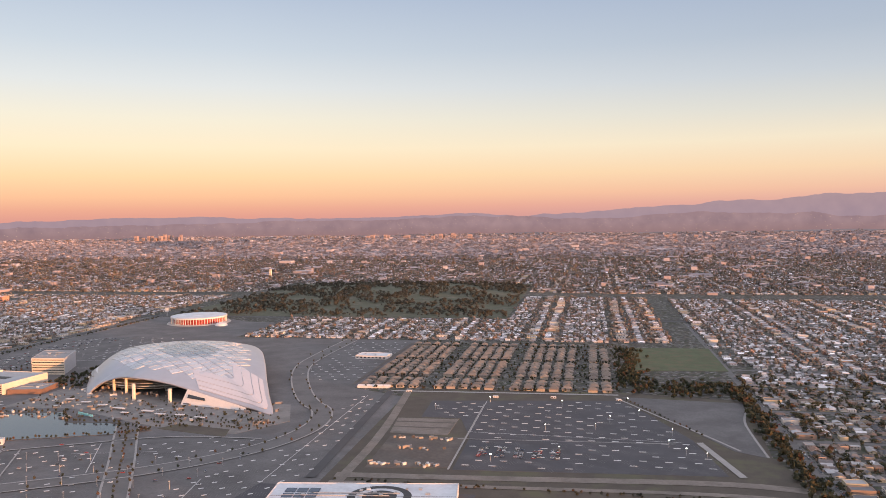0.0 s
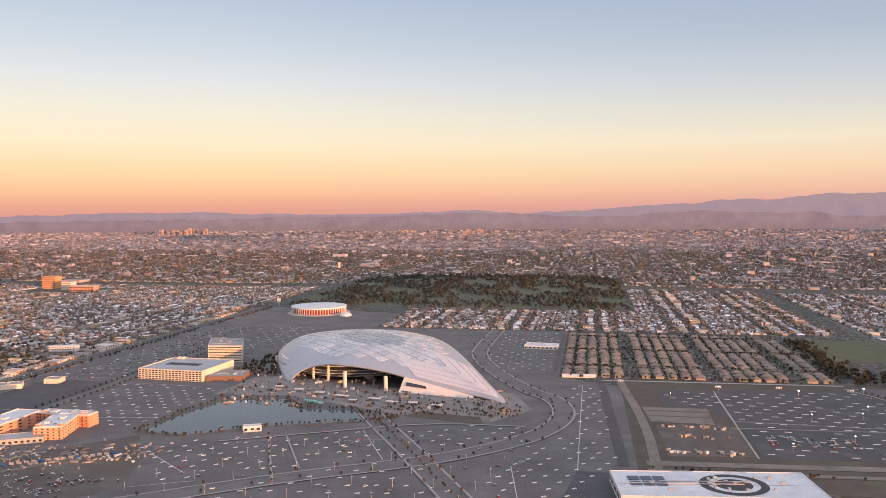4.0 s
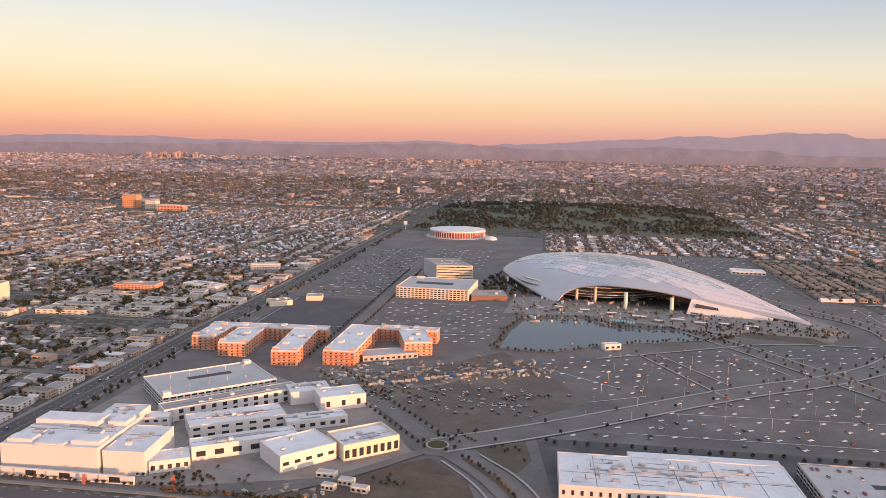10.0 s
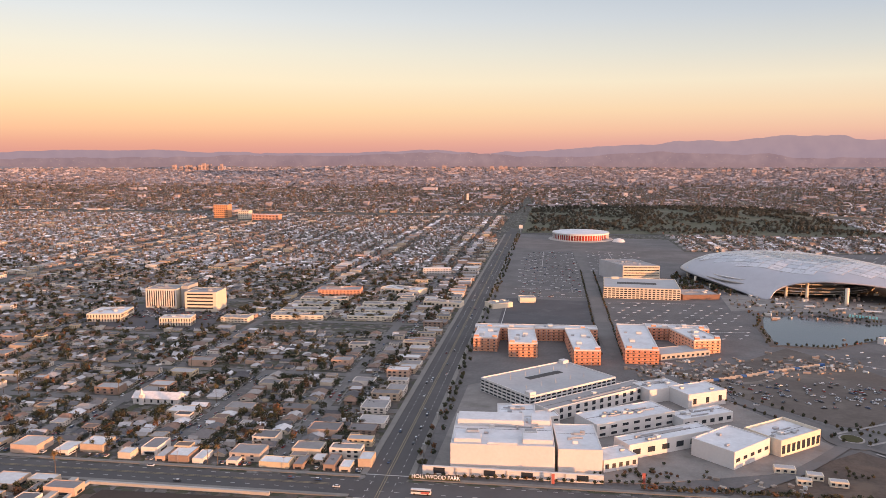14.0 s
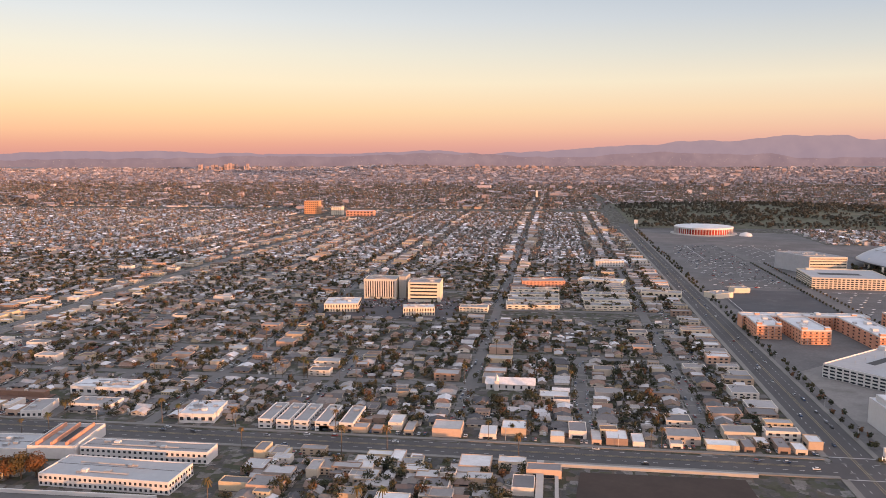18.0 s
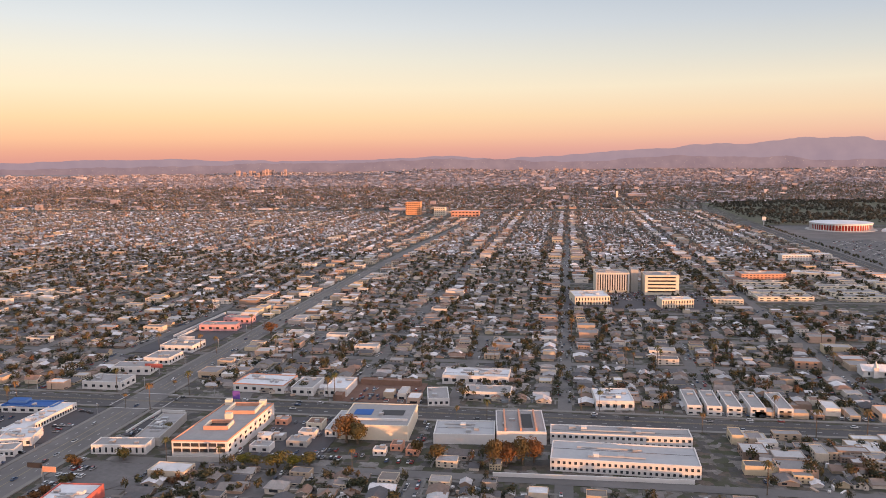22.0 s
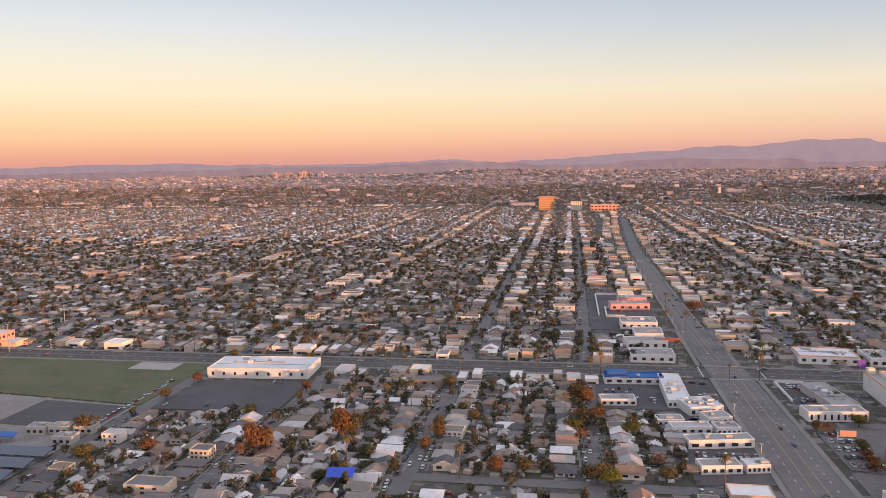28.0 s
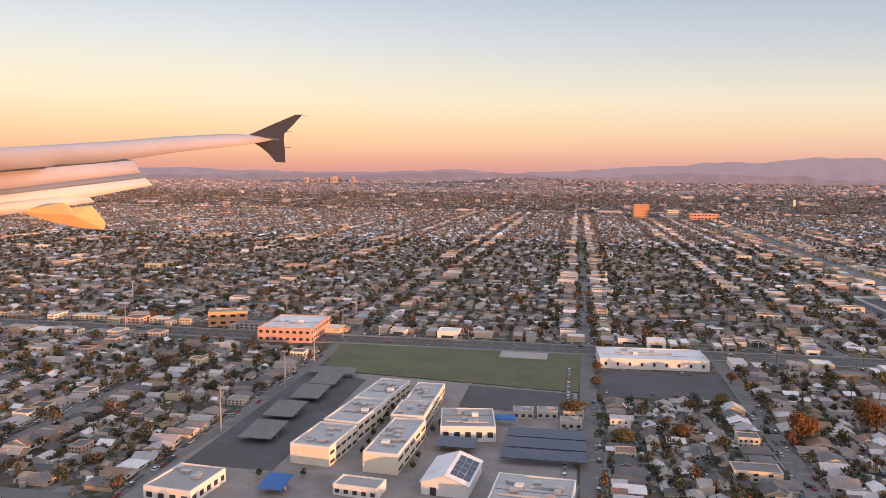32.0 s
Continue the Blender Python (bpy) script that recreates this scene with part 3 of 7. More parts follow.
RING = [(137, 52), (180, 78), (249, 130), (303, 160), (335, 188), (356, 218), (365, 255), (356, 290), (340, 305), (312, 360), (290, 420), (288, 470), (290, 560)]
DIAG = [(357, 62), (350, 77), (318, 132), (292, 178), (270, 214), (255, 240)]
sheet("road", ribbon(RING, 11, .3), STREET, "curved asphalt ring road round the stadium", "road")
sheet("road", ribbon(DIAG, 11, .34), STREET, "asphalt approach road leading to the stadium", "road")
sheet("road", ribbon([(137, 52), (110, 90), (78, 128), (66, 150), (66, 290), (66, 420), (60, 560)], 7, .32), STREET, "asphalt street past the new flats", "road")
sheet("road", ribbon([(138, 52), (148, 42), (160, 27), (168, 10), (172, -4)], 10, .36), STREET, "asphalt drive with a planted middle", "road")
sheet("planted_strip", ribbon([(147, 43), (160, 27), (168, 9)], 2, .44), DRY, "planted strip in the middle of the drive", "verge")
sheet("kerb_path", join(ribbon([(152, 47), (167, 30), (176, 8)], .8, .44), ribbon([(140, 40), (153, 24), (161, 6)], .8, .44)), PAVE, "pale kerb along the drive", "path")
sheet("road", ribbon([(136, 50), (112, 22), (94, 8), (88, 0)], 4, .36), STREET, "asphalt drive behind the white halls", "road")
sheet("road", tube(137, 52.5, 0, .4, 9, 9, 28), STREET, "asphalt roundabout", "road")
island = thing("roundabout_island", "planted island with a pale kerb in the roundabout", "traffic island", 137, 52.5)
part("kerb", mesh("kerb", *tube(0, 0, .4, .6, 4, 4, 24), PAVE), island)
part("planting", mesh("planting", *tube(0, 0, .6, .8, 3.4, 3.2, 20), LEAF), island)
sheet("kerb_path", join(ribbon([(217, 188.5), (248, 122)], 1.1, .46), ribbon([(226, 190), (252, 142)], .8, .46), ribbon([(197, 174), (247, 200), (292, 224), (344, 225)], 1.3, .46)), PAVE, "pale footpaths across the parking lots", "path")
for path, wide in ((RING, 12), (DIAG, 12)):
    for s in (-1, 1):
        v, f = ribbon(path, wide, .3)
        edge = [(x, y) for x, y, _ in v[(0 if s < 0 else 1)::2]]
        sheet("kerb_path", ribbon(edge, 1.1, .46), PAVE, "pale concrete path beside the road", "path")
sheet("road", ribbon([(392, 170), (384, 345)], 5, .3), ASPHALT, "dark service road beside the new lot", "road")
sheet("pavement", join(ribbon([(384, 346), (535, 352)], 3, .3), ribbon([(452, 190), (452, 316)], 1, .32), ribbon([(448, 240), (560, 246)], .8, .32)), PAVE, "pale service lanes round the dark lot", "pavement")
sheet("bare_plot", ribbon([(352, 362), (353, 545)], 3, .3), SOIL, "sandy lane beside the tan houses", "lane")

# painted lines and pads of the parking lots
for a, b in (((202, 99.6), (317, 104)), ((202, 76), (328, 76.6)), ((343, 161), (356, 84)), ((312, 71), (311, 34)), ((190, 108), (214, 120)), ((176, 150), (205, 128)), ((372, 160), (372, 330)), ((258, 186), (300, 196)),
             ((330, 420), (352, 428)), ((330, 95), (372, 100)), ((80, 200), (140, 210)), ((80, 288), (128, 286)), ((14, 300), (60, 300)), ((14, 360), (60, 362)), ((10, 420), (120, 425)), ((30, 440), (30, 540)),
             ((452.4, 326), (452.4, 254)), ((452.5, 254), (563, 249)), ((10, 212), (60, 212)), ((10, 212), (10, 286)), ((262, 205), (285, 160)), ((14, 330), (60, 330)), ((14, 390), (120, 394)), ((92, 430), (92, 545))):
    marks([a, b], .45, z=.24)
pads = []


def pad_field(poly, step_x, step_y, turn, size=(1.5, .75)):
    """Rows of pale lamp pads within a polygon."""
    n = len(poly)
    cx, cy = sum(p[0] for p in poly) / n, sum(p[1] for p in poly) / n
    c, s = math.cos(turn), math.sin(turn)
    if size[0] < 2:
        step_x, step_y, size = step_x * 1.4, step_y * 1.25, (2.2, 1.0)
    for i in range(-40, 41):
        for j in range(-40, 41):
            u, v = i * step_x + (j % 2) * step_x / 2, j * step_y
            x, y = cx + u * c - v * s, cy + u * s + v * c
            inside = all((poly[(k + 1) % n][0] - poly[k][0]) * (y - poly[k][1]) - (poly[(k + 1) % n][1] - poly[k][1]) * (x - poly[k][0]) > 0 for k in range(n))
            if inside and rng.random() > .16:
                pads.append((x + rng.normal(0, .5), y + rng.normal(0, .4), .25, turn + (.5 if size[0] < 3 else 0), size[0], size[1], 1))


pad_field([(182, 70), (345, 72), (312, 130), (286, 164)], 8.6, 7, .12)
pad_field([(160, 160), (198, 114), (240, 140), (285, 170), (262, 205), (210, 190)], 7, 6.4, .35)
pad_field([(282, 205), (296, 178), (330, 195), (350, 222), (300, 225)], 6.6, 6.4, .3)
for poly in ([(330, 140), (360, 90), (388, 180), (386, 215), (362, 215)], [(371, 215), (387, 215), (384, 330), (362, 330)], [(300, 70), (356, 70), (340, 110), (310, 130)]):
    pad_field(poly, 7, 6.2, .2)
pad_field([(74, 200), (140, 190), (150, 250), (140, 285), (74, 290)], 6.6, 5.8, .1)
pad_field([(300, 380), (350, 365), (350, 545), (298, 545)], 7.4, 7.4, .05)
pad_field([(12, 300), (60, 300), (58, 540), (10, 540)], 8, 7.4, 0)
pad_field([(70, 430), (120, 430), (120, 550), (66, 550)], 8, 7.4, 0)
pad_field([(456, 196), (576, 203), (567, 254), (550, 303), (534, 334), (456, 318)], 12, 7.6, .02, (3.4, .8))
pad_field([(422, 286), (450, 284), (450, 322), (422, 318)], 9, 7.6, .02, (3, .8))
flat = ([(-.5, -.5, 0), (.5, -.5, 0), (.5, .5, 0), (-.5, .5, 0)], [(0, 1, 2, 3)])
slab = box(-.5, .5, -.5, .5, 0, .08)
scatter("road_marking", flat, [0], lines, [PAINT], "worn white lane markings", "road marking")
scatter("road_marking", flat, [0], yellow, [YELLOW], "worn yellow centre lines", "road marking")
stalls = ([(.9 + 1.15 * k + dx, y0 + dy, 0) for k in range(6) for y0 in (-1.3, 1.3) for dx, dy in ((0, -1.1), (.13, -1.1), (.13, 1.1), (0, 1.1))], [tuple(4 * q + c for c in range(4)) for q in range(12)])
scatter("stall_lines", stalls, [0] * 12, [(x, y, .235, a - .5, 1, 1, 1) for x, y, z_, a, *r_ in pads], [mat("faded_paint", [(.155, .148, .146)], .9, grain=.8, amount=.4)], "faded stall lines of the parking lots", "road marking")
scatter("lamp_pad", slab, [0] * 6, pads, [WHITE], "pale concrete pads in rows over the parking lots", "parking pad")


# ---------------------------------------------------------------- houses, trees, cars of the town
def gable(chimney=True):
    """House one unit wide, deep and high: walls, ridge roof along y, windows, door."""
    wall = ([(-.5, -.5, 0), (.5, -.5, 0), (.5, .5, 0), (-.5, .5, 0), (-.5, -.5, .58), (.5, -.5, .58), (.5, .5, .58), (-.5, .5, .58), (0, -.5, .97), (0, .5, .97)],
            [(0, 1, 5, 8, 4), (1, 2, 6, 5), (2, 3, 7, 9, 6), (3, 0, 4, 7)])
    roof = ([(-.58, -.57, .53), (0, -.57, 1.0), (.58, -.57, .53), (-.58, .57, .53), (0, .57, 1.0), (.58, .57, .53), (-.58, -.57, .46), (0, -.57, .93), (.58, -.57, .46), (-.58, .57, .46), (0, .57, .93), (.58, .57, .46)],
            [(0, 1, 4, 3), (1, 2, 5, 4), (0, 3, 9, 6), (5, 2, 8, 11), (6, 7, 1, 0), (7, 8, 2, 1), (10, 9, 3, 4), (11, 10, 4, 5)])
    glass = join(box(-.34, -.1, -.512, -.5, .2, .45), box(.5, .508, -.3, -.1, .2, .45), box(.5, .508, .12, .3, .2, .45))
    door = box(.1, .26, -.512, -.5, 0, .42)
    return wall, roof, glass, door


def hip():
    wall = ([(x, y, z) for z in (0, .6) for x, y in ((-.5, -.5), (.5, -.5), (.5, .5), (-.5, .5))], [(0, 1, 5, 4), (1, 2, 6, 5), (2, 3, 7, 6), (3, 0, 4, 7)])
    roof = ([(-.58, -.57, .56), (.58, -.57, .56), (.58, .57, .56), (-.58, .57, .56), (0, -.2, 1), (0, .2, 1), (-.58, -.57, .5), (.58, -.57, .5), (.58, .57, .5), (-.58, .57, .5)],
            [(0, 1, 4), (1, 2, 5, 4), (2, 3, 5), (3, 0, 4, 5), (6, 7, 1, 0), (7, 8, 2, 1), (9, 6, 0, 3)])
    glass = join(box(-.38, -.12, -.512, -.5, .2, .46), box(.22, .4, -.512, -.5, .2, .46), box(.5, .508, -.25, .2, .2, .46))
    return wall, roof, glass, box(-.02, .14, -.512, -.5, 0, .44)


def ell():
    a, b = gable(), gable()
    wing = lambda s: ([(.42 + x * .42, -.34 + y * .5, z * .86) for x, y, z in s[0]], s[1])
    return join(a[0], wing(b[0])), join(a[1], wing(b[1])), join(a[2], wing(b[2])), a[3]


def flat_block():
    """Walls with a raised rim round the roof, roof slab with plant, windows, door."""
    q = ((-1, -1), (1, -1), (1, 1), (-1, 1))
    v = [(x * k, y * k, z) for k, z in ((.5, 0), (.5, 1), (.47, 1), (.47, .9)) for x, y in q]
    wall = (v, [(a + i, a + (i + 1) % 4, a + 4 + (i + 1) % 4, a + 4 + i) for a in (0, 4, 8) for i in range(4)])
    roof = box(-.47, .47, -.47, .47, .9, .92)
    glass = join(*[box(x, x + .11, -.512, -.5, z, z + .2) for z in (.16, .58) for x in (-.42, -.2, .06, .28)], *[box(.5, .508, y, y + .1, z, z + .2) for z in (.16, .58) for y in (-.4, -.1, .2)])
    return wall, roof, glass, box(-.06, .04, -.512, -.5, 0, .36)


DESIGNS = [(gable(), (WALLS, ROOFS), "low bungalow with a ridge roof on a small lot", "house"), (hip(), (WALLS, ROOFS), "low bungalow with a hipped roof on a small lot", "house"),
           (ell(), (WALLS, ROOFS), "bungalow with a cross gable on a small lot", "house"), (flat_block(), (WALLS, ROOFS), "flat-roofed two-storey apartment block", "apartment block")]
GLASS_DOOR = mat("door_paint", [(.2, .1, .06), (.1, .1, .12), (.4, .36, .3)], .7, by="object", grain=1, amount=.2)
TRIM = mat("eaves_trim", [(.62, .6, .57)], .9, grain=.6, amount=.2)
near_designs = []
for (wall, roof, glass, door), (mw, mr), label, cat in DESIGNS:
    panes = [([glass[0][8 * k + i] for i in range(8)], box(0, 1, 0, 1, 0, 1)[1]) for k in range(min(3, len(glass[0]) // 8))]
    halves = [("wall", wall), ("roof", roof)]
    if len(wall[0]) == 20:                                   # a cross gable: its wing has wall and roof of its own
        cut = lambda s: ((s[0][:len(s[0]) // 2], s[1][:len(s[1]) // 2]), ([q for q in s[0][len(s[0]) // 2:]], [tuple(i - len(s[0]) // 2 for i in f) for f in s[1][len(s[1]) // 2:]]))
        (w1, w2), (r1, r2) = cut(wall), cut(roof)
        halves = [("wall", w1), ("wing_wall", w2), ("roof", r1), ("wing_roof", r2)]
    shells = []
    for n_, (v_, f_) in halves:
        trim_ = [1 if "roof" in n_ and len(f_) == 8 and k >= 2 else 0 for k in range(len(f_))]
        shells.append((n_, mesh(n_, v_, f_, *((mr, TRIM) if "roof" in n_ else (mw,)), slots=trim_)))
    near_designs.append((shells + [("door", mesh("door", *door, GLASS_DOOR))] + [("window", mesh("window", *q, GLASS)) for q in panes], label, cat))
joined = [(join(w_, r_, g_), [0] * len(w_[1]) + [1 if len(r_[1]) % 8 or k % 8 < 2 else 0 for k in range(len(r_[1]))] + [2] * len(g_[1])) for (w_, r_, g_, d_), *_ in DESIGNS]


def leaf_cloud(count, seed, size, spread=(1, 1, .8), lift=.56, hole=.35):
    """Crown of many small leaf clumps with gaps and an uneven outline, about one unit across and high."""
    r = np.random.default_rng(seed)
    v, f = [], []
    lobes = r.normal(0, .115, (6, 3)) * (1, 1, .75)
    for k in range(count):
        d = r.normal(0, 1, 3)
        d /= np.linalg.norm(d)
        d[2] = abs(d[2]) * (1 if r.random() < .7 else -1)
        p = lobes[k % 6] + d * (hole + (1 - hole) * r.random() ** .4) * .36
        p = p * spread + (0, 0, lift)
        out_ = d + r.normal(0, .38, 3)                   # clumps lie along the crown's skin
        out_ /= np.linalg.norm(out_)
        a = np.cross(out_, r.normal(0, 1, 3))
        a /= np.linalg.norm(a)
        b = np.cross(out_, a)
        b /= np.linalg.norm(b)
        s = size * (.6 + .8 * r.random())
        v += [p - a * s, p + b * s * .8, p + a * s, p - b * s * .8]
        f.append((4 * k, 4 * k + 1, 4 * k + 2, 4 * k + 3))
    return [tuple(q) for q in v], f


def crown_tree(seed):
    crown = leaf_cloud(900, seed, .042)
    r = random.Random(seed)
    limbs = []
    for k in range(4):
        a, e = 1.57 * k + r.random(), .22 + .1 * r.random()
        v = [(.025, 0, .22), (-.02, .03, .24), (-.02, -.03, .24), (math.cos(a) * e, math.sin(a) * e, .62)]
        limbs.append((v, [(0, 1, 3), (1, 2, 3), (2, 0, 3)]))
    return crown, join(tube(0, 0, 0, .4, .05, .03, 7), *limbs)


def palm_tree(seed):
    r = random.Random(seed)
    v, f = [], []
    for k in range(18):
        a, e, droop = 6.28 * k / 18 + r.random() * .3, .15 + .05 * r.random(), -.1 + .2 * r.random()
        c, s = math.cos(a), math.sin(a)
        for u, h in ((0, 0), (.5, .05 + droop * .4), (1, droop - .06)):
            wdt = .036 * (1 - u * .6)
            v += [(c * e * u - s * wdt, s * e * u + c * wdt, .95 + h), (c * e * u + s * wdt, s * e * u - c * wdt, .95 + h)]
        b = 6 * k
        f += [(b, b + 1, b + 3, b + 2), (b + 2, b + 3, b + 5, b + 4)]
    return (v, f), join(tube(0, 0, 0, .5, .018, .012, 7), tube(0, 0, .5, .95, .012, .011, 7))


def thing_set(name, parts, label, cat, group=""):
    ob = thing(name, label, cat, group=group)
    wall = None
    for n, m in parts:
        p = part(n, m, wall if wall and n in ("window", "door", "side_window") else ob)
        wall = p if n == "wall" else wall
    return ob


# what keeps the houses away: x0, x1, y0, y1
KEEP = [(-2, 614, -400, 352), (-2, 358, 345, 562), (-2, 168, 555, 712), (2, 425, 722, 1175), (356, 556, 350, 548), (545, 622, 428, 548),
        (-228, -152, 176, 262), (-632, -546, -160, -12), (-541, -502, -62, -12), (-94, -40, -60, -13), (-252, -185, -56, -13), (-700, -640, -20, 30), (-128, -98, 45, 62), (-60, -36, 376, 392), (-150, -10, 182, 200),
        (-394, -347, -210, 0), (-382, -362, 60, 700), (-384, -362, 0, 60), (-412, -376, -46, -13), (-396, -376, -96, -46), (-346, -266, -54, -13), (-268, -231, -34, -13), (-414, -383, 56, 152), (-306, -274, 2, 28), (-352, -337, -92, -56), (PRAIRIE - 9, PRAIRIE + 9, -210, 1500), (-1260, -12, CENTURY - 13, CENTURY + 13), (-475, -345, 820, 905)]


def free(x, y, m=0.0):
    return not any(a - m < x < b + m and c - m < y < d + m for a, b, c, d in KEEP)


homes, sheds, blocks, trees, street_trees, cars, drives, bits = [], [], [], [], [], [], [], []


def fill_block(xa, xb, ya, yb, far=False):
    flats = -185 < (xa + xb) / 2 < -10 and yb < 330      # more flats close to the wide avenue
    """Lots on both sides of a block, houses facing the streets, sheds and trees behind."""
    if xb - xa < 14 or yb - ya < 14:
        return
    rows = [(xa + 7.0, 1), (xb - 7.0, -1)] if xb - xa > 26 else [((xa + xb) / 2, 1)]
    kind = rng.random()
    leafy = rng.random()
    for cx in np.arange(xa + 22.5, xb - 22, 5.6):             # back houses in the middle of wide blocks
        for y0 in np.arange(ya + 6, yb - 5, 4.7):
            x0, y0 = cx + rng.normal(0, .7), y0 + rng.normal(0, .7)
            if not free(x0, y0, 3):
                continue
            if rng.random() < .7:
                homes.append((x0, y0, 0, math.pi / 2 * rng.integers(0, 4), 2.8 + rng.random() * 1.2, 3.2 + rng.random() * 1.8, 1.4 + rng.random() * .6))
            if rng.random() < .55:
                trees.append((x0 + rng.normal(0, 3), y0 + rng.normal(0, 2), 0, rng.random() * 6, *([1.8 + rng.random() ** 2 * 3] * 2), 1.6 + rng.random() ** 2 * 2.4))
    for cx, s in rows:
        y = ya + 6.5
        while y < yb - 5:
            big = (kind < .1 and y > 150) or rng.random() < (.2 if flats else .03 if y < 60 else .12)
            lot = 7 + rng.random() * 2 if big else 4.5 + rng.random() * 1.1
            x0, y0 = cx + rng.normal(0, .8), y + rng.normal(0, .3)
            if free(x0, y0, 3):
                if big:
                    blocks.append((x0 + s * 2, y0, 0, math.pi / 2 * s, (5 + rng.random() * 1.4) * (1.2 if flats else 1), 8 + rng.random() * 3, 2.2 + rng.random() * .9))
                else:
                    turned = rng.random() < .5
                    homes.append((x0, y0, 0, (0 if turned else -math.pi / 2 * s) + rng.normal(0, .015), 3.4 + rng.random() * .9 + turned * .9, 4.4 + rng.random() * 1.7 - turned * .8, 1.6 + rng.random() * .5 + (rng.random() < .12) * .9))
                    drives.append((x0 - s * .5, y0 + 2.2, .07, 0, 8 + rng.random() * 8, .9, 1))
                    drives.append((x0 - s * 4.1, y0, .09, 0, .6, lot, 1))
                    if rng.random() < .5:
                        drives.append((x0 + s * (6 + rng.random() * 3), y0 + rng.normal(0, 1.5), .08, rng.random(), 2 + rng.random() * 2, 1.5 + rng.random() * 2, 1))
                    if rng.random() < .6:
                        sheds.append((x0 + s * (9.2 + rng.random() * 6), y0 + 1.9 + rng.normal(0, .5), 0, math.pi / 2 * rng.integers(0, 4), 1.6 + rng.random() * 1.2, 1.8 + rng.random() * 1.6, 1.0 + rng.random() * .5))
                    for _ in range(6 if y0 < 150 else 3 if y0 < 450 else 0):
                        bits.append((x0 + s * rng.uniform(2, 14), y0 + rng.normal(0, 2.2), 0, rng.random() * 3, .4 + rng.random() ** 2 * 2.2, .3 + rng.random() * .9, .3 + rng.random() * .7))
                    if y0 < 450 and rng.random() < .8:
                        homes.append((x0 + s * (12.2 + rng.random()), y0 + rng.normal(0, .5), 0, math.pi / 2 * rng.integers(0, 4), 2.9 + rng.random() * .8, 3.2 + rng.random() * 1.2, 1.5 + rng.random() * .5))
                    if rng.random() < .92:
                        sheds.append((x0 + s * (6.4 + rng.random() * 1.6), y0 + rng.normal(0, .8), 0, math.pi / 2 * rng.integers(0, 4), 2.2 + rng.random() * 1.2, 2.4 + rng.random() * 1.8, 1.2 + rng.random() * .6))
                for _ in range(5 if flats else 3 if y0 < 500 else 2):
                    trees.append((x0 + s * (3.2 + rng.random() * 10), y0 + rng.normal(0, 2.4), 0, rng.random() * 6, *([1.3 + rng.random() ** 2 * 3.0] * 2), 1.3 + rng.random() ** 2 * 2.4))
                if rng.random() < .22 + .5 * leafy:
                    street_trees.append((x0 - s * (3.9 + rng.random()), y0 + rng.normal(0, 2), 0, rng.random() * 6, *([1.8 + (1 + leafy) * rng.random() * 1.5] * 2), 2 + (1 + leafy) * rng.random() * 1.3))
                for _ in range(2):
                    if rng.random() < .55:
                        cars.append((x0 - s * (5.25 + rng.normal(0, .12)), y0 + rng.normal(0, 2.6), .06, math.pi / 2 + (rng.random() < .5) * math.pi, 1, 1, 1))
                if rng.random() < .4:
                    cars.append((x0 - s * (2.6 - rng.random() * 9), y0 + 2.2, .08, rng.normal(0, .1), 1, 1, 1))
            y += lot


def lots(xs, ys, far=False):
    for xa, xb in zip(xs, xs[1:]):
        for ya, yb in zip(ys, ys[1:]):
            if -1050 - .95 * max(yb, 0) < (xa + xb) / 2 < 720 + .45 * max(yb, 0):
                fill_block(xa, xb, ya, yb)


NORTH = [y for y in EW if CENTURY <= y <= 1000]
lots([x for x in NS if -1700 < x <= -457], [-210, -150, CENTURY])
lots([x for x in NS if -457 <= x <= -338], [-210, -150, -100, CENTURY])
lots([x for x in NS if x >= -338], [-210, -150, -100, -52, CENTURY])
WIDE = [x for i, x in enumerate(NS) if -1700 < x <= -457 and (i % 2 == NS.index(-457) % 2)]
lots(WIDE + [-415, LABREA], NORTH)
lots([x for x in NS if x >= LABREA], [y for y in NORTH if y <= 104])
lots([LABREA, -303, -228, -127, -47, PRAIRIE], [y for y in NORTH if y >= 104])
lots([PRAIRIE + 8] + [40 + 86 * i for i in range(7)] + [592], [y for y in EW if y >= 560 and y <= 1000])
lots(EAST_NS[:18:2], list(range(-50, 1000, 62)))
lots(NS[::2] + [40 + 86 * i for i in range(25)], [y for y in EW if y >= 1000])

y = 14.0
while y < 640:                                          # shops and flats facing the wide avenue
    dep = 4 + rng.random() * 6
    if rng.random() < .8 and not 250 < y < 275:
        wdt = 7 + rng.random() * 6
        blocks.append((PRAIRIE - 9.5 - wdt / 2 - rng.random() * 3, y + dep / 2, 0, 0, wdt, dep, 1.7 + rng.random() ** 2 * 1.8))
    for k in range(3):
        cars.append((PRAIRIE - 25 - rng.random() * 3, y + 1.5 * k, .1, 0, 1, 1, 1))
    y += dep + .6 + (rng.random() < .2) * 5
for _ in range(70):
    x, y = rng.uniform(-180, -100), rng.uniform(-48, -14)
    blocks.append((x, y, 0, math.pi / 2 * rng.integers(0, 4), 3 + rng.random() * 4, 4 + rng.random() * 5, 1.5 + rng.random() * 1.2)) if rng.random() < .5 else trees.append((x, y, 0, 0, 2.4, 2.4, 2.4))
h = np.array(homes)
pick = rng.choice(4, len(h), p=[.34, .22, .26, .18])
near_score = np.min(np.hypot(h[:, None, 0] - np.array([-100, -260, -460])[None], (h[:, None, 1] + 100) * 1.6), 1)
order = np.argsort(near_score)
close = order[:150]
rest = order[150:]
first = {}
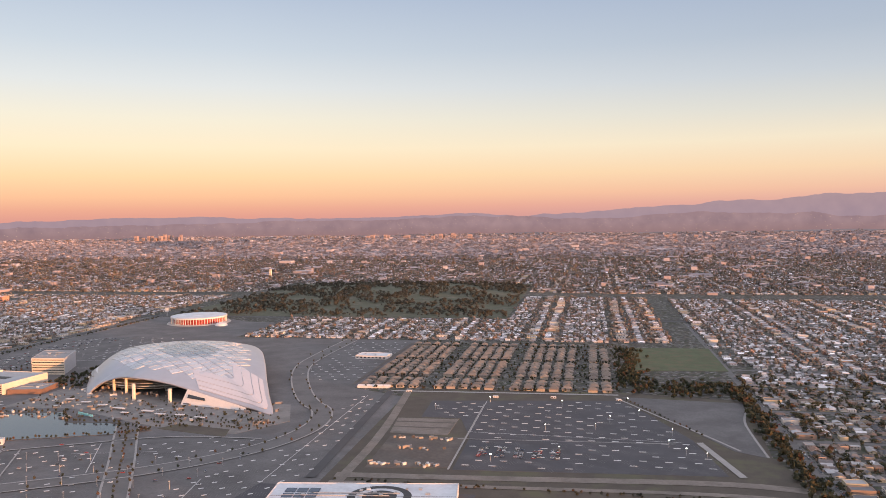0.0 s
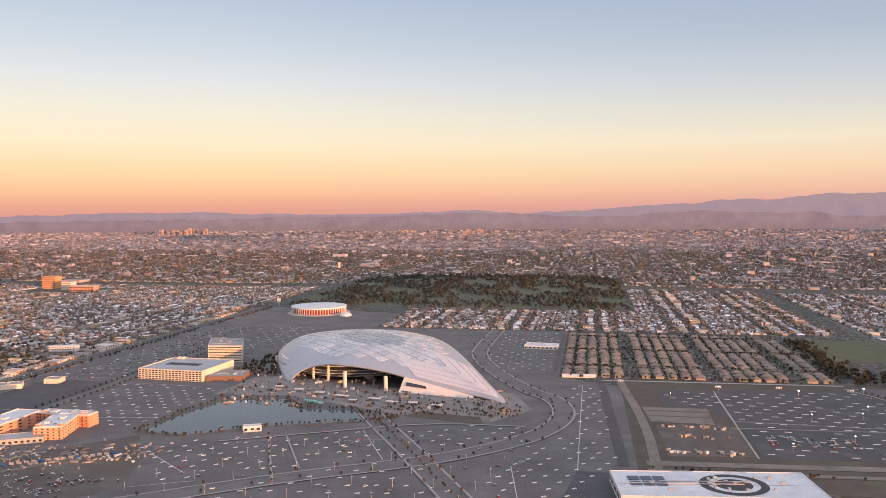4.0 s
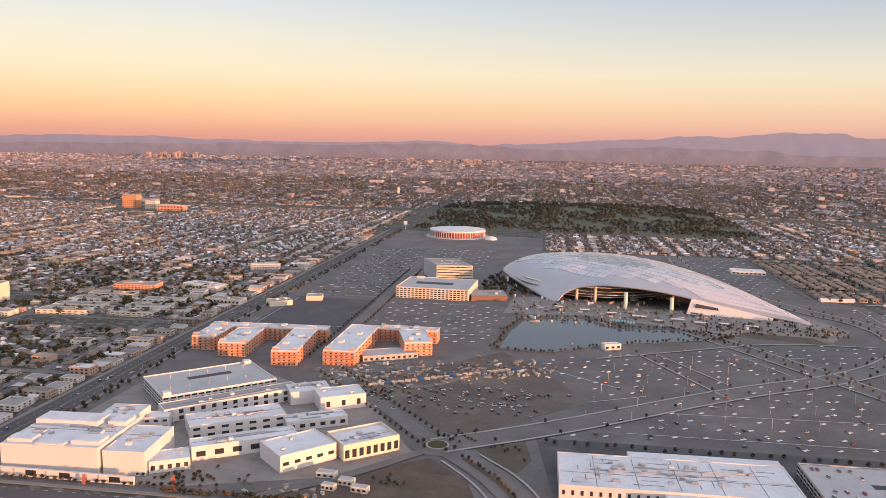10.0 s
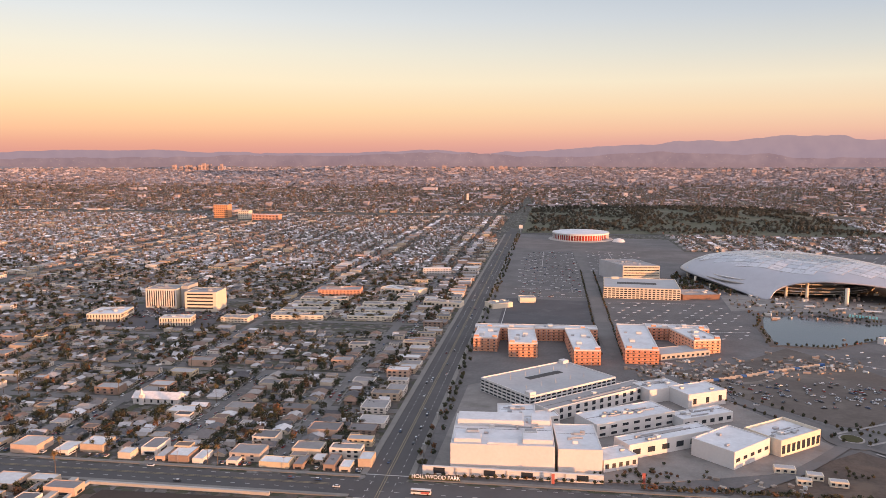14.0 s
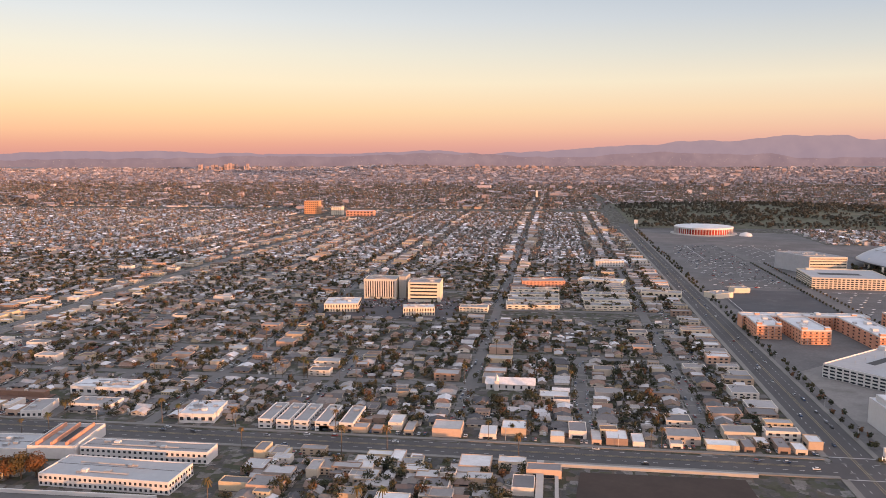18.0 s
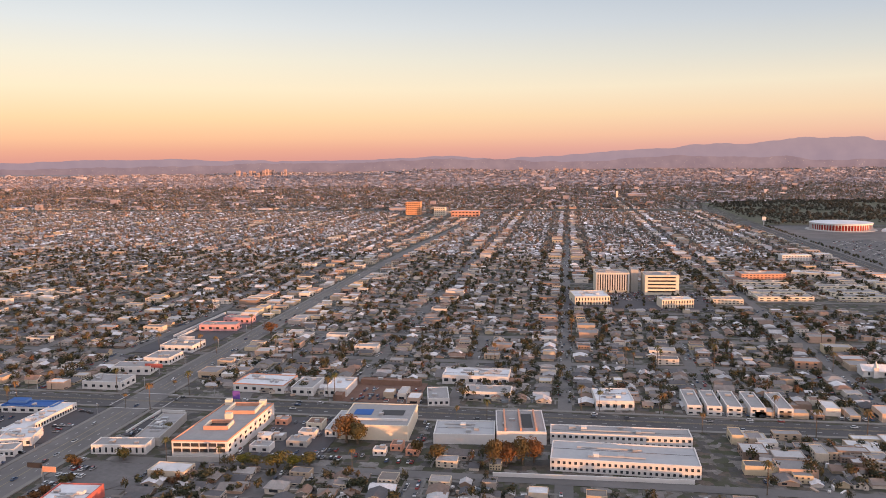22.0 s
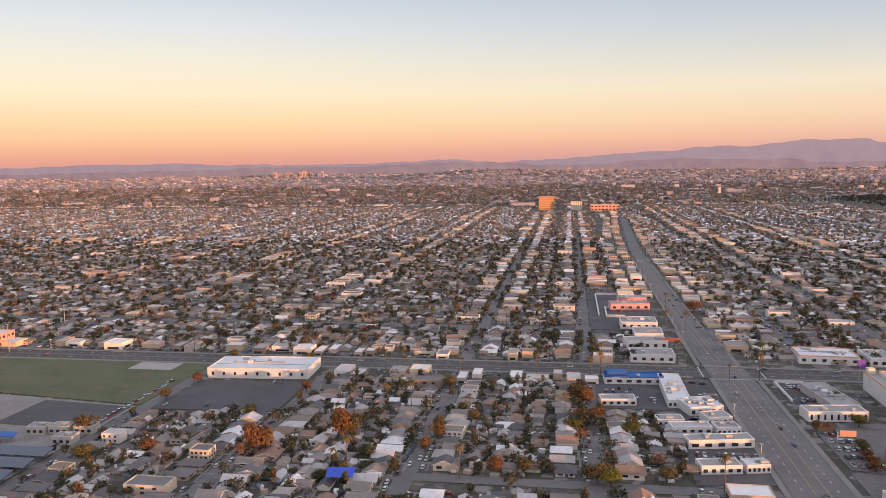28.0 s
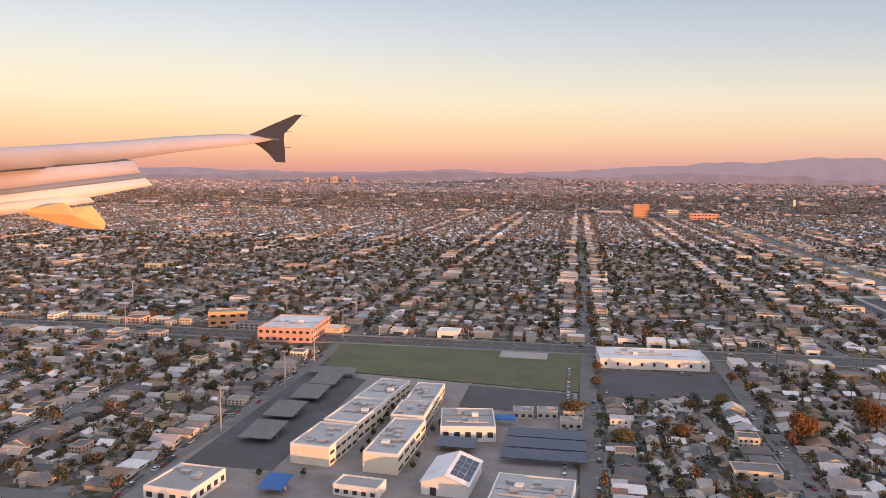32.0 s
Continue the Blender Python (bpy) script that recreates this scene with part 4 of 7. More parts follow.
for i in close:
    k = int(pick[i]) % 3
    parts, label, cat = near_designs[k]
    row = h[i]
    if k not in first:
        first[k] = thing_set("house", parts, label, cat, "houses in the streets below")
        first[k].matrix_basis = pose(*row[:3], 0, 0, math.degrees(row[3])) @ Matrix.Diagonal((*row[4:], 1))
        ob = first[k]
    else:
        ob = copy_thing(first[k], pose(*row[:3], 0, 0, math.degrees(row[3])))
        ob.matrix_basis = pose(*row[:3], 0, 0, math.degrees(row[3])) @ Matrix.Diagonal((*row[4:], 1))
h[:, 2] = ground_z(h[:, 0], h[:, 1])
for k in range(4):
    m = rest[pick[rest] == k]
    scatter("house_rows", *joined[k], h[m][h[m][:, 1] < 400], [WALLS_I, ROOFS_I, GLASS], "rows of low houses with grey and brown roofs", "houses")
    # houses beyond this line wear the haze-paled copies
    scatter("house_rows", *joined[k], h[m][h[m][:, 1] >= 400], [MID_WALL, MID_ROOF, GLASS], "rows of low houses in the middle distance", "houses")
b = np.array(blocks)
b[:, 2] = ground_z(b[:, 0], b[:, 1])
scatter("apartment_rows", *joined[3], b, [WALLS_I, FLATS_I, GLASS], "flat-roofed apartment blocks among the houses", "apartment blocks")
s_ = np.array(sheds)
s_[:, 2] = ground_z(s_[:, 0], s_[:, 1])
simple = join(*[gable()[0], gable()[1]])
BITS = mat("yard_bits", [(.55, .53, .52), (.1, .09, .08), (.3, .27, .24), (.05, .05, .05), (.4, .3, .24), (.16, .18, .2), (.62, .6, .6)], .9, by="island", grain=.6, amount=.3)
hut = box(-.5, .5, -.5, .5, 0, 1)
scatter("yard_bits", (hut[0], hut[1][1:]), [0] * 5, bits, [BITS], "small yard walls, sheds and stored things", "clutter")
scatter("driveways", flat, [0], [d for d in drives if d[1] < 650], [SIDEWALK], "pale concrete driveways and footways", "paving")
scatter("garages", simple, [0] * 4 + [1] * 2 + [0] * 6, s_, [WALLS_I, ROOFS_I], "small garages and sheds in the back yards", "sheds")

# trees: the nearest as things, the rest as woods of the town
t_all = np.array(trees + street_trees)
t_all[:, 2] = ground_z(t_all[:, 0], t_all[:, 1]) - .1
order = np.argsort(np.min(np.hypot(t_all[:, None, 0] - np.array([-100, -260, -460])[None], (t_all[:, None, 1] + 100) * 1.6), 1))
tree_kinds = []
for k in range(5):
    crown, wood = crown_tree(40 + k)
    tree_kinds.append([("trunk", mesh("trunk", *wood, BARK)), ("crown", mesh("crown", *crown, LEAF))])
made = {}
for n, i in enumerate(order[:95]):
    row, k = t_all[i], n % 5
    m = pose(*row[:3], 0, 0, math.degrees(row[3])) @ Matrix.Diagonal((row[4] * 1.25, row[5] * 1.25, row[6] * 1.25, 1))
    if k not in made:
        made[k] = thing_set("tree", tree_kinds[k], "leafy street tree with autumn-tinged crown", "tree", "trees along the streets below")
        made[k].matrix_basis = m
    else:
        copy_thing(made[k], pose(0, 0, 0)).matrix_basis = m
r_ = t_all[order[95:]]
mid = r_[:, 1] < 420
front = r_[:, 1] < 110
for k in range(3):
    q = r_[front][k::3]
    scatter("town_trees", leaf_cloud(130, 63 + k, .072), [0] * 130, q * np.array([1, 1, 1, 1, 1.25, 1.25, 1.3]), [LEAF_I], "olive and rusty tree crowns between the houses", "trees")
    q = r_[mid & ~front][k::3]
    scatter("town_trees", leaf_cloud(48, 60 + k, .125), [0] * 48, q * np.array([1, 1, 1, 1, 1.25, 1.25, 1.3]), [LEAF_I], "dark and rusty tree crowns between the houses", "trees")
q = r_[~mid]
# crowns paled by haze mixed into the leaf colour
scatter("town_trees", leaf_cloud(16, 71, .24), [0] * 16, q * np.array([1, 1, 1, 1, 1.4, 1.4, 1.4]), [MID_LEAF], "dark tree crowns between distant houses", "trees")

palm_kinds = []
for k in range(3):
    fr, wood = palm_tree(k)
    palm_kinds.append([("trunk", mesh("trunk", *wood, BARK)), ("fronds", mesh("fronds", *fr, PALM))])
made_palm = {}


def palm(x, y, height, k=0, group="palms along the streets"):
    m = pose(x, y, 0, 0, 0, (x * 37) % 360) @ Matrix.Diagonal((height * 1.0, height * 1.0, height, 1))
    if k not in made_palm:
        made_palm[k] = thing_set("palm_tree", palm_kinds[k], "tall palm with fronds coloured rusty as if sunlit", "palm tree", group)
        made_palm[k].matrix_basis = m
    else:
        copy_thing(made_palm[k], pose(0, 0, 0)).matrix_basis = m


for i in range(120):
    x = -620 + 580 * rng.random()
    y = float(rng.choice([-54, -13.5, 3.5, 60, 104, -100])) + rng.normal(0, .4)
    if not (-645 < x < -503 and y < -12) and not (-96 < x < -40 and y < 0) and not (-253 < x < -185 and y < -14):
        palm(x, y, 5 + rng.random() * 4.5, i % 3)

# cars
car_body = join(([(x, y, z) for z, g in ((.12, 1), (.36, 1), (.4, .95)) for x, y in ((-1.02 * g, -.4 * g), (1.02 * g, -.4 * g), (1.02 * g, .4 * g), (-1.02 * g, .4 * g))],
                 [(0, 1, 5, 4), (1, 2, 6, 5), (2, 3, 7, 6), (3, 0, 4, 7), (4, 5, 9, 8), (5, 6, 10, 9), (6, 7, 11, 10), (7, 4, 8, 11), (8, 9, 10, 11)]),
                ([(-.62, -.3, .66), (.3, -.3, .66), (.3, .3, .66), (-.62, .3, .66), (-.62, -.3, .68), (.3, -.3, .68), (.3, .3, .68), (-.62, .3, .68)], [(4, 5, 6, 7), (0, 1, 5, 4), (2, 3, 7, 6)]))
car_glass = ([(-.9, -.36, .4), (.6, -.36, .4), (.6, .36, .4), (-.9, .36, .4), (-.62, -.3, .66), (.3, -.3, .66), (.3, .3, .66), (-.62, .3, .66)], [(0, 1, 5, 4), (1, 2, 6, 5), (2, 3, 7, 6), (3, 0, 4, 7)])


def wheel_at(x, y):
    v, f = tube(0, 0, -.06, .06, .15, .15, 10)
    return [(x + a, y + c_, .15 + b_) for a, b_, c_ in v], f


car_parts = [("body", mesh("body", *car_body, CARS)), ("windows", mesh("windows", *car_glass, GLASS))] + [("wheel", mesh("wheel", *wheel_at(x, y), TYRE)) for x in (-.62, .62) for y in (-.36, .36)]
for xs, ys, count in (((-360, -20), (CENTURY - 4, CENTURY + 4), 26), ((-372, -369), (-180, 300), 40), ((PRAIRIE - 5, PRAIRIE + 5), (0, 600), 44), ((-900, -380), (CENTURY - 4, CENTURY + 4), 18)):
    for _ in range(count):
        along_x = xs[1] - xs[0] > 40
        lane = rng.choice([-1, 1])
        x, y = (rng.uniform(*xs), CENTURY + lane * rng.choice([2.0, 4.6])) if along_x else ((xs[0] + xs[1]) / 2 + lane * rng.choice([1.6, 3.2]), rng.uniform(*ys))
        cars.insert(0, (x, y, .26, (0 if along_x else math.pi / 2) + (lane < 0) * math.pi, 1, 1, 1))
c_all = np.array(cars)
order = np.argsort(np.min(np.hypot(c_all[:, None, 0] - np.array([-100, -260, -460])[None], (c_all[:, None, 1] + 100) * 1.6), 1))
car0 = None
for i in order[:125]:
    row = c_all[i]
    m = pose(*row[:3], 0, 0, math.degrees(row[3])) @ Matrix.Diagonal((*row[4:], 1))
    if car0 is None:
        car0 = thing_set("car", car_parts, "saloon car parked or standing on the asphalt", "car", "cars in the streets below")
        car0.matrix_basis = m
    else:
        copy_thing(car0, pose(0, 0, 0)).matrix_basis = m
lot_cars = [tuple(c_all[i]) for i in order[125:] if c_all[i][1] < 800]
car_shape = join(car_body, car_glass)
car_slots = [0] * len(car_body[1]) + [1] * 4


# ---------------------------------------------------------------- distant town up to the foothills
def far_rows(count, y0, y1, size, tall, widen=.66):
    y = np.sqrt(rng.uniform(y0 ** 2, y1 ** 2, count))
    x = rng.uniform(-700 - .92 * y, 700 + .45 * y)
    x, y = np.round(x / 11) * 11 + rng.normal(0, 1.5, count), np.round(y / 14) * 14 + rng.normal(0, 1.5, count)
    keep = np.array([free(a, c) for a, c in zip(x, y)]) & (np.hypot(x * .8, y) < 4560 + 90 * rng.random(count))
    x, y = x[keep], y[keep]
    n = len(x)
    k = 1 + 1.6 * (rng.random(n) < .1)
    sx, sy, sz = size * (.7 + .8 * rng.random(n)) * k, size * (.7 + .8 * rng.random(n)) * k, tall * (.7 + .7 * rng.random(n)) * (1 + 1.2 * (rng.random(n) < .06))
    return np.stack([x, y, ground_z(x, y), rng.normal(0, .06, n) + math.pi / 2 * rng.integers(0, 2, n), sx, sy, sz], 1)


hut = box(-.5, .5, -.5, .5, 0, 1)
# distance haze here is only the paler wall, roof and leaf colours
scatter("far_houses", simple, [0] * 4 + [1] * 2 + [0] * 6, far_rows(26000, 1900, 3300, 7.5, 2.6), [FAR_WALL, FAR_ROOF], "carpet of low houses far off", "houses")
scatter("far_houses", (hut[0], hut[1][1:]), [0, 1, 1, 1, 1], far_rows(9000, 1000, 4300, 10, 3.4), [FAR_ROOF, FAR_WALL], "flat-roofed buildings far off, paled by haze in their colour", "buildings")
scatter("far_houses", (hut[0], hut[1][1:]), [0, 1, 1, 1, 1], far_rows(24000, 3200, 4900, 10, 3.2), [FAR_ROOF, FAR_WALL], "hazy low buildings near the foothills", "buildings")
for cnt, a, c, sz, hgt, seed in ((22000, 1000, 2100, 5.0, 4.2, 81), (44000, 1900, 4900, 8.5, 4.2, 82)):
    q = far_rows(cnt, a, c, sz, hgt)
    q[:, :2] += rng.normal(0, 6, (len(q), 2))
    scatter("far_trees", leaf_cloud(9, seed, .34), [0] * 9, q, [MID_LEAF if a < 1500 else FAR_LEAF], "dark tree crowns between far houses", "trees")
CEM_LAWN = mat("cemetery_turf", [(.088, .09, .06)], 1, grain=.05, amount=.4, fine=14, stain=((.14, .125, .1), .07, .5, .68))
# cemetery hill with dense dark trees and pale paths
n = 3600
x, y = rng.uniform(6, 420, n), rng.uniform(726, 1172, n)
gap = np.sin(x / 31 + 1) * np.sin(y / 27) + .5 * np.sin(x / 13 + y / 19)
x, y = x[gap > -.55], y[gap > -.55]
n = len(x)
s = 2.6 + 4 * rng.random(n) ** 1.5
scatter("cemetery_trees", leaf_cloud(44, 90, .15), [0] * 44, np.stack([x, y, ground_z(x, y) - .3, rng.random(n) * 6, s, s, s * (.8 + .5 * rng.random(n))], 1), [LEAF_DARK], "dense dark green trees on the cemetery hill", "trees")
cx_, cy_ = np.meshgrid(np.arange(2, 430, 14.0), np.arange(722, 1180, 14.0))
cv = np.stack([cx_.ravel(), cy_.ravel(), ground_z(cx_, cy_).ravel() + .25], 1)
w_ = cx_.shape[1]
tagged(new("cemetery_lawn", mesh("cemetery_lawn", cv.tolist(), [(r * w_ + c, r * w_ + c + 1, (r + 1) * w_ + c + 1, (r + 1) * w_ + c) for r in range(cx_.shape[0] - 1) for c in range(w_ - 1)], CEM_LAWN, smooth=True)),
       "dull green lawn of the cemetery hill", "lawn", kind="structure")


street_extra = []
for x in np.arange(64, 160, 1.6):
    street_extra.append((x, 3.4 + rng.normal(0, .7), .1, rng.random() * 6, 2.2, 2.2, 1.9))
for x, y, n_ in ((70, 13, 26), (128, 20, 10), (160, 50, 8), (148, 60, 10), (62, 14, 14), (100, 104, 16)):
    for _ in range(n_):
        street_extra.append((x + rng.normal(0, 6), y + rng.normal(0, 3), .1, rng.random() * 6, 1.4, 1.4, 1.2))

# ---------------------------------------------------------------- buildings
BOX_MESH = {}


def unit_box(name, material):
    key = (name, material.name)
    if key not in BOX_MESH:
        BOX_MESH[key] = mesh(name, *box(-.5, .5, -.5, .5, -.5, .5), material)
    return BOX_MESH[key]


def put_box(name, parent, material, x, y, z, sx, sy, sz, label=""):
    ob = part(name, unit_box(name, material), parent, label)
    ob.matrix_basis = Matrix.Translation((x, y, z)) @ Matrix.Diagonal((sx, sy, sz, 1))
    return ob


def building(name, label, cat, p0, p1, depth, high, wall, roof, rows=0, bays=0, sides="F", glass=None, win=(.5, .38), units=3, lean=0.0, parapet=.35, z=0.0, group="", side_bays=0, seed=0, cap=None):
    """A flat-roofed building: its front runs from p0 to p1, its depth lies behind. Walls, roof, parapet, single windows, roof units."""
    a, b_ = Vector(p0), Vector(p1)
    d = b_ - a
    L = d.length
    ob = thing(name, label, cat, a.x, a.y, z, math.degrees(math.atan2(d.y, d.x)), group)
    foot = [(0, 0), (L, 0), (L + lean, depth), (lean, depth)]
    body = part("wall", mesh("wall", *prism(foot, 0, high), wall), ob)
    inner = [(.3, .3), (L - .3, .3), (L + lean - .3, depth - .3), (lean + .3, depth - .3)]
    top = part("roof", mesh("roof", *prism(inner, high, high + .06), roof), ob)
    if parapet:
        v, f = [], []
        ring = [prism([foot[i], foot[(i + 1) % 4], inner[(i + 1) % 4], inner[i]], high, high + parapet) for i in range(4)]
        part("parapet", mesh("parapet", *join(*ring), cap or wall), ob)
    g = glass or GLASS
    r = random.Random(seed + int(L * 10))
    if rows and bays:
        fh = high / rows
        if "F" in sides:
            for i in range(rows):
                for j in range(bays):
                    put_box("window", body, g, (j + .5) * L / bays, -.02, (i + .52) * fh, L / bays * win[0], .12, fh * win[1])
        n = side_bays or max(1, round(bays * depth / L))
        for s, x0, x1 in (("L", 0, lean), ("R", L, L + lean)):
            if s in sides:
                for i in range(rows):
                    for j in range(n):
                        t = (j + .5) / n
                        put_box("window", body, g, x0 + (x1 - x0) * t + (-.02 if s == "L" else .02), depth * t, (i + .52) * fh, .12, depth / n * win[0], fh * win[1])
    for k in range(units):
        sx, sy = .8 + r.random() * 1.2, .7 + r.random()
        x, y = r.uniform(.15, .85) * L + lean * .5, r.uniform(.2, .8) * depth
        unit = put_box("roof_unit", top, STEEL, x, y, high + .06 + .35, sx, sy, .7)
    if units >= 3 and L * depth > 150:
        for k in range(2):
            long = r.uniform(.3, .6) * L
            put_box("roof_duct", top, DECK, r.uniform(.35, .65) * L + lean * .5, r.uniform(.2, .8) * depth, high + .3, long, .35, .4)
        put_box("roof_seam", top, SEAM, L / 2 + lean * .5, depth * r.uniform(.35, .65), high + .09, L - 1, .16, .08)
        put_box("roof_hatch", top, WHITE, r.uniform(.2, .8) * L + lean * .5, r.uniform(.25, .75) * depth, high + .5, 1.6, 1.4, .9)
    return ob


# white halls at the corner of avenue and boulevard
hall = building("studio_hall", "tall white stucco hall with stepped roofs", "hall", (8, 9), (39, 10.5), 27, 8.4, WHITE, WHITE_ROOF, units=4)
for x, y, sx, sy, hh in ((11.5, 20.5, 21, 8, 2.0),):
    put_box("upper_storey", hall, WHITE, x, y, 8.4 + hh / 2 + .06, sx, sy, hh)
    put_box("upper_roof", hall, WHITE_ROOF, x, y, 8.4 + hh + .1, sx - .8, sy - .8, .08)
for x, y, sx, sy, hh in ((5, 4.2, 8, 5, 1.2), (26, 5, 9, 6, 1.4), (27.5, 22, 6, 7, 1.6), (15.5, 2.2, 9, 3.6, .7)):
    put_box("roof_step", hall, WHITE, x, y, 8.46 + hh / 2, sx, sy, hh)
    put_box("roof_step_top", hall, WHITE_ROOF, x, y, 8.5 + hh, sx - .5, sy - .5, .08)
for x, y in ((6, 11), (24, 12)):
    put_box("skylight_curb", hall, WHITE, x, y, 8.85, 4.2, 2.6, .8)
    put_box("skylight", hall, GREY_ROOF, x, y, 9.3, 3.6, 2.0, .1)
for j in range(6):
    put_box("roof_duct", hall, STEEL, 20 + 1.6 * j, 16 + (j % 3) * 3, 8.8, .6, 3.2, .6)
building("studio_hall", "white stucco hall with a long roof light", "hall", (40, 11.5), (53, 12.5), 22, 7.4, WHITE, WHITE_ROOF, units=3)
building("studio_hall", "low white hall with a porch", "hall", (53.5, 14), (64, 20), 9, 3.6, WHITE, WHITE_ROOF, rows=1, bays=5, units=1, glass=DARK)
building("studio_hall", "white hall behind the tall one", "hall", (20, 40), (33, 41), 14, 6.5, WHITE, WHITE_ROOF, units=4)
screen = thing("poster_wall", "long low white wall with posters along the boulevard", "wall", 0, 6.4)
put_box("wall", screen, WHITE, 26.5, 0, 1.3, 53, .8, 2.6)
for x in (5, 20, 31, 47):
    put_box("poster", screen, GLASS, x, -.45, 1.4, 3.4, .1, 1.7, "dark poster panel")
for x in (10, 14.5, 25, 38, 42):
    put_box("pier", screen, CONCRETE, x, -.3, 1.25, .5, .5, 2.5)
for x, y in ((38, 4), (64, 8)):
    p_ = thing("banner_post", "red banner on a pale post", "banner", x, y)
    put_box("post", p_, STEEL, 0, 0, 1.2, .2, .2, 2.4)
    put_box("banner", p_, RED, .5, 0, 1.6, .9, .12, 3.2)
# open decks: dark window boxes paint the shade between the floors
deck = building("parking_garage", "large white parking garage with open decks", "parking garage", (30, 67), (63.6, 97.5), 30, 5.2, WHITE, DECK, rows=4, bays=17, sides="FL", win=(.72, .5), units=0, parapet=.5)
put_box("stair_tower", deck, WHITE, 2, 2, 3.4, 3, 3, 6.8)
put_box("stair_tower", deck, WHITE, 43, 28, 3.4, 3, 3, 6.8)
# dark sheet on the deck, painted shade of a light well
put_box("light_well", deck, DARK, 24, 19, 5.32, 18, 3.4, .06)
for j in range(10):
    put_box("lamp_post", deck, STEEL, 5 + j * 3.8, 8 + (j % 2) * 14, 6.2, .14, .14, 2)
building("retail_hall", "long white retail hall with tall windows", "shop building", (37, 55), (76, 90), 8.5, 4.8, WHITE, GREY_ROOF, rows=2, bays=13, units=3, win=(.4, .6))
building("retail_hall", "small white pavilion with a colonnade", "shop building", (24, 45), (41, 51), 7, 4, WHITE, WHITE_ROOF, rows=2, bays=6, units=1)
building("retail_hall", "white retail hall with roof plant", "shop building", (53, 42), (81, 60), 13, 4.6, WHITE, WHITE_ROOF, rows=2, bays=7, units=8)
building("retail_hall", "white angular retail hall", "shop building", (62, 25), (91, 43), 8, 4.6, WHITE, WHITE_ROOF, rows=1, bays=6, units=3)
building("retail_hall", "white hall with a square roof frame", "shop building", (92.5, 21.5), (106.4, 35.5), 15, 5.4, WHITE, WHITE_ROOF, rows=1, bays=5, units=2, win=(.5, .2))
building("retail_hall", "cream shop building with tall windows", "shop building", (109.3, 33.7), (125, 46.3), 14, 4.6, CREAM, WHITE_ROOF, rows=1, bays=8, units=3, parapet=1.0, win=(.6, .6))
building("retail_hall", "white hall with a dark doorway", "shop building", (88.5, 77), (104, 86), 12, 5.4, WHITE, WHITE_ROOF, rows=1, bays=3, units=2, win=(.25, .4))
building("retail_hall", "white stepped hall with plain walls", "shop building", (75, 82), (89, 90), 11, 5.0, WHITE, WHITE_ROOF, units=4)
building("retail_hall", "low white linking hall", "shop building", (83, 55), (102, 66), 8, 3.4, WHITE, WHITE_ROOF, rows=1, bays=6, units=3)
sheet("plaza", prism([(2, 5), (66, 8), (110, 22), (130, 44), (104, 92), (76, 104), (40, 128), (4, 96)], 0, .16), PLAZA, "pale paving between the white halls", "plaza")

for x, y, w_, d_ in ((104, 21, 6, 3), (112, 17, 4.5, 3), (117, 13, 5, 2.6), (108, 13, 4, 2.4)):
    building("site_cabin", "pale site cabin on the dug-over ground", "cabin", (x, y), (x + w_, y - .6), d_, 1.7, CREAM, DECK, units=0, parapet=0, rows=1, bays=3, z=.1)

# flats being built, clad in orange sheathing
for p0, p1, dep, hh in (((0.5, 152), (12, 152), 24, 7.6), ((18, 143), (31.5, 144), 30, 7.6), ((48, 133), (60, 134), 44, 7.8), ((-1, 175), (61, 178), 8, 7.4),
                        ((71, 138), (86, 138), 52, 8.0), ((86, 187), (117, 186), 8, 7.4), ((105, 160), (118, 164), 26, 7.6)):
    hh = hh * .84
    building("unfinished_flats", "block of flats under construction in orange sheathing with a white roof", "apartment building", p0, p1, dep, hh, SHEATH, WHITE_ROOF, rows=4, bays=max(4, round((Vector(p1) - Vector(p0)).length / 2.6)), sides="FLR" if dep > 20 else "F", win=(.3, .36), units=2, group="flats under construction", side_bays=8, cap=WHITE, parapet=.7)
    fl = [o for o in scene.collection.all_objects if o.name.startswith("unfinished_flats")][-1]
    wide = (Vector(p1) - Vector(p0)).length
    for i in range(1, 4):
        put_box("storey_band", fl, BRICK, wide / 2, -.14, hh * i / 4, wide, .3, .16)
    for i in range(int(wide / 2.6) + 1):
        put_box("scaffold_post", fl, STEEL, i * 2.6, -.7, hh * .52, .1, .1, hh * 1.04)
    for k in (.3, .62):
        put_box("roof_stack", fl, WHITE, wide * k, dep * k, hh + .7, 2.4, 3.4, 1.4)
    for k in (.12, .88):
        tow = thing("stair_tower", "orange-sheathed stair tower above the new flats", "stair tower", *(Vector(p0).lerp(Vector(p1), k) + Vector((0, 1.6))))
        put_box("shaft", tow, SHEATH, 0, 0, (hh + 1.6) / 2, 2.2, 2.4, hh + 1.6)
        put_box("roof", tow, WHITE_ROOF, 0, 0, hh + 1.65, 2.3, 2.5, .14)
building("unfinished_flats", "low pale podium of the unfinished flats", "apartment building", (88, 146), (112, 158), 12, 2.6, CONCRETE, DECK, units=0, rows=1, bays=10)

# offices and garage beside the stadium
# deck slots are dark boxes on a solid wall, standing for shade
gar = building("parking_garage", "cream precast parking garage with five open decks", "parking garage", (72, 302), (121, 299), 42, 7.0, CREAM, DECK, rows=5, bays=19, sides="FL", win=(.66, .52), units=0, parapet=.5)
# no opening here: a dark sheet paints the shade of the ramp well
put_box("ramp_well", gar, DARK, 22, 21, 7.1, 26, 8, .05)
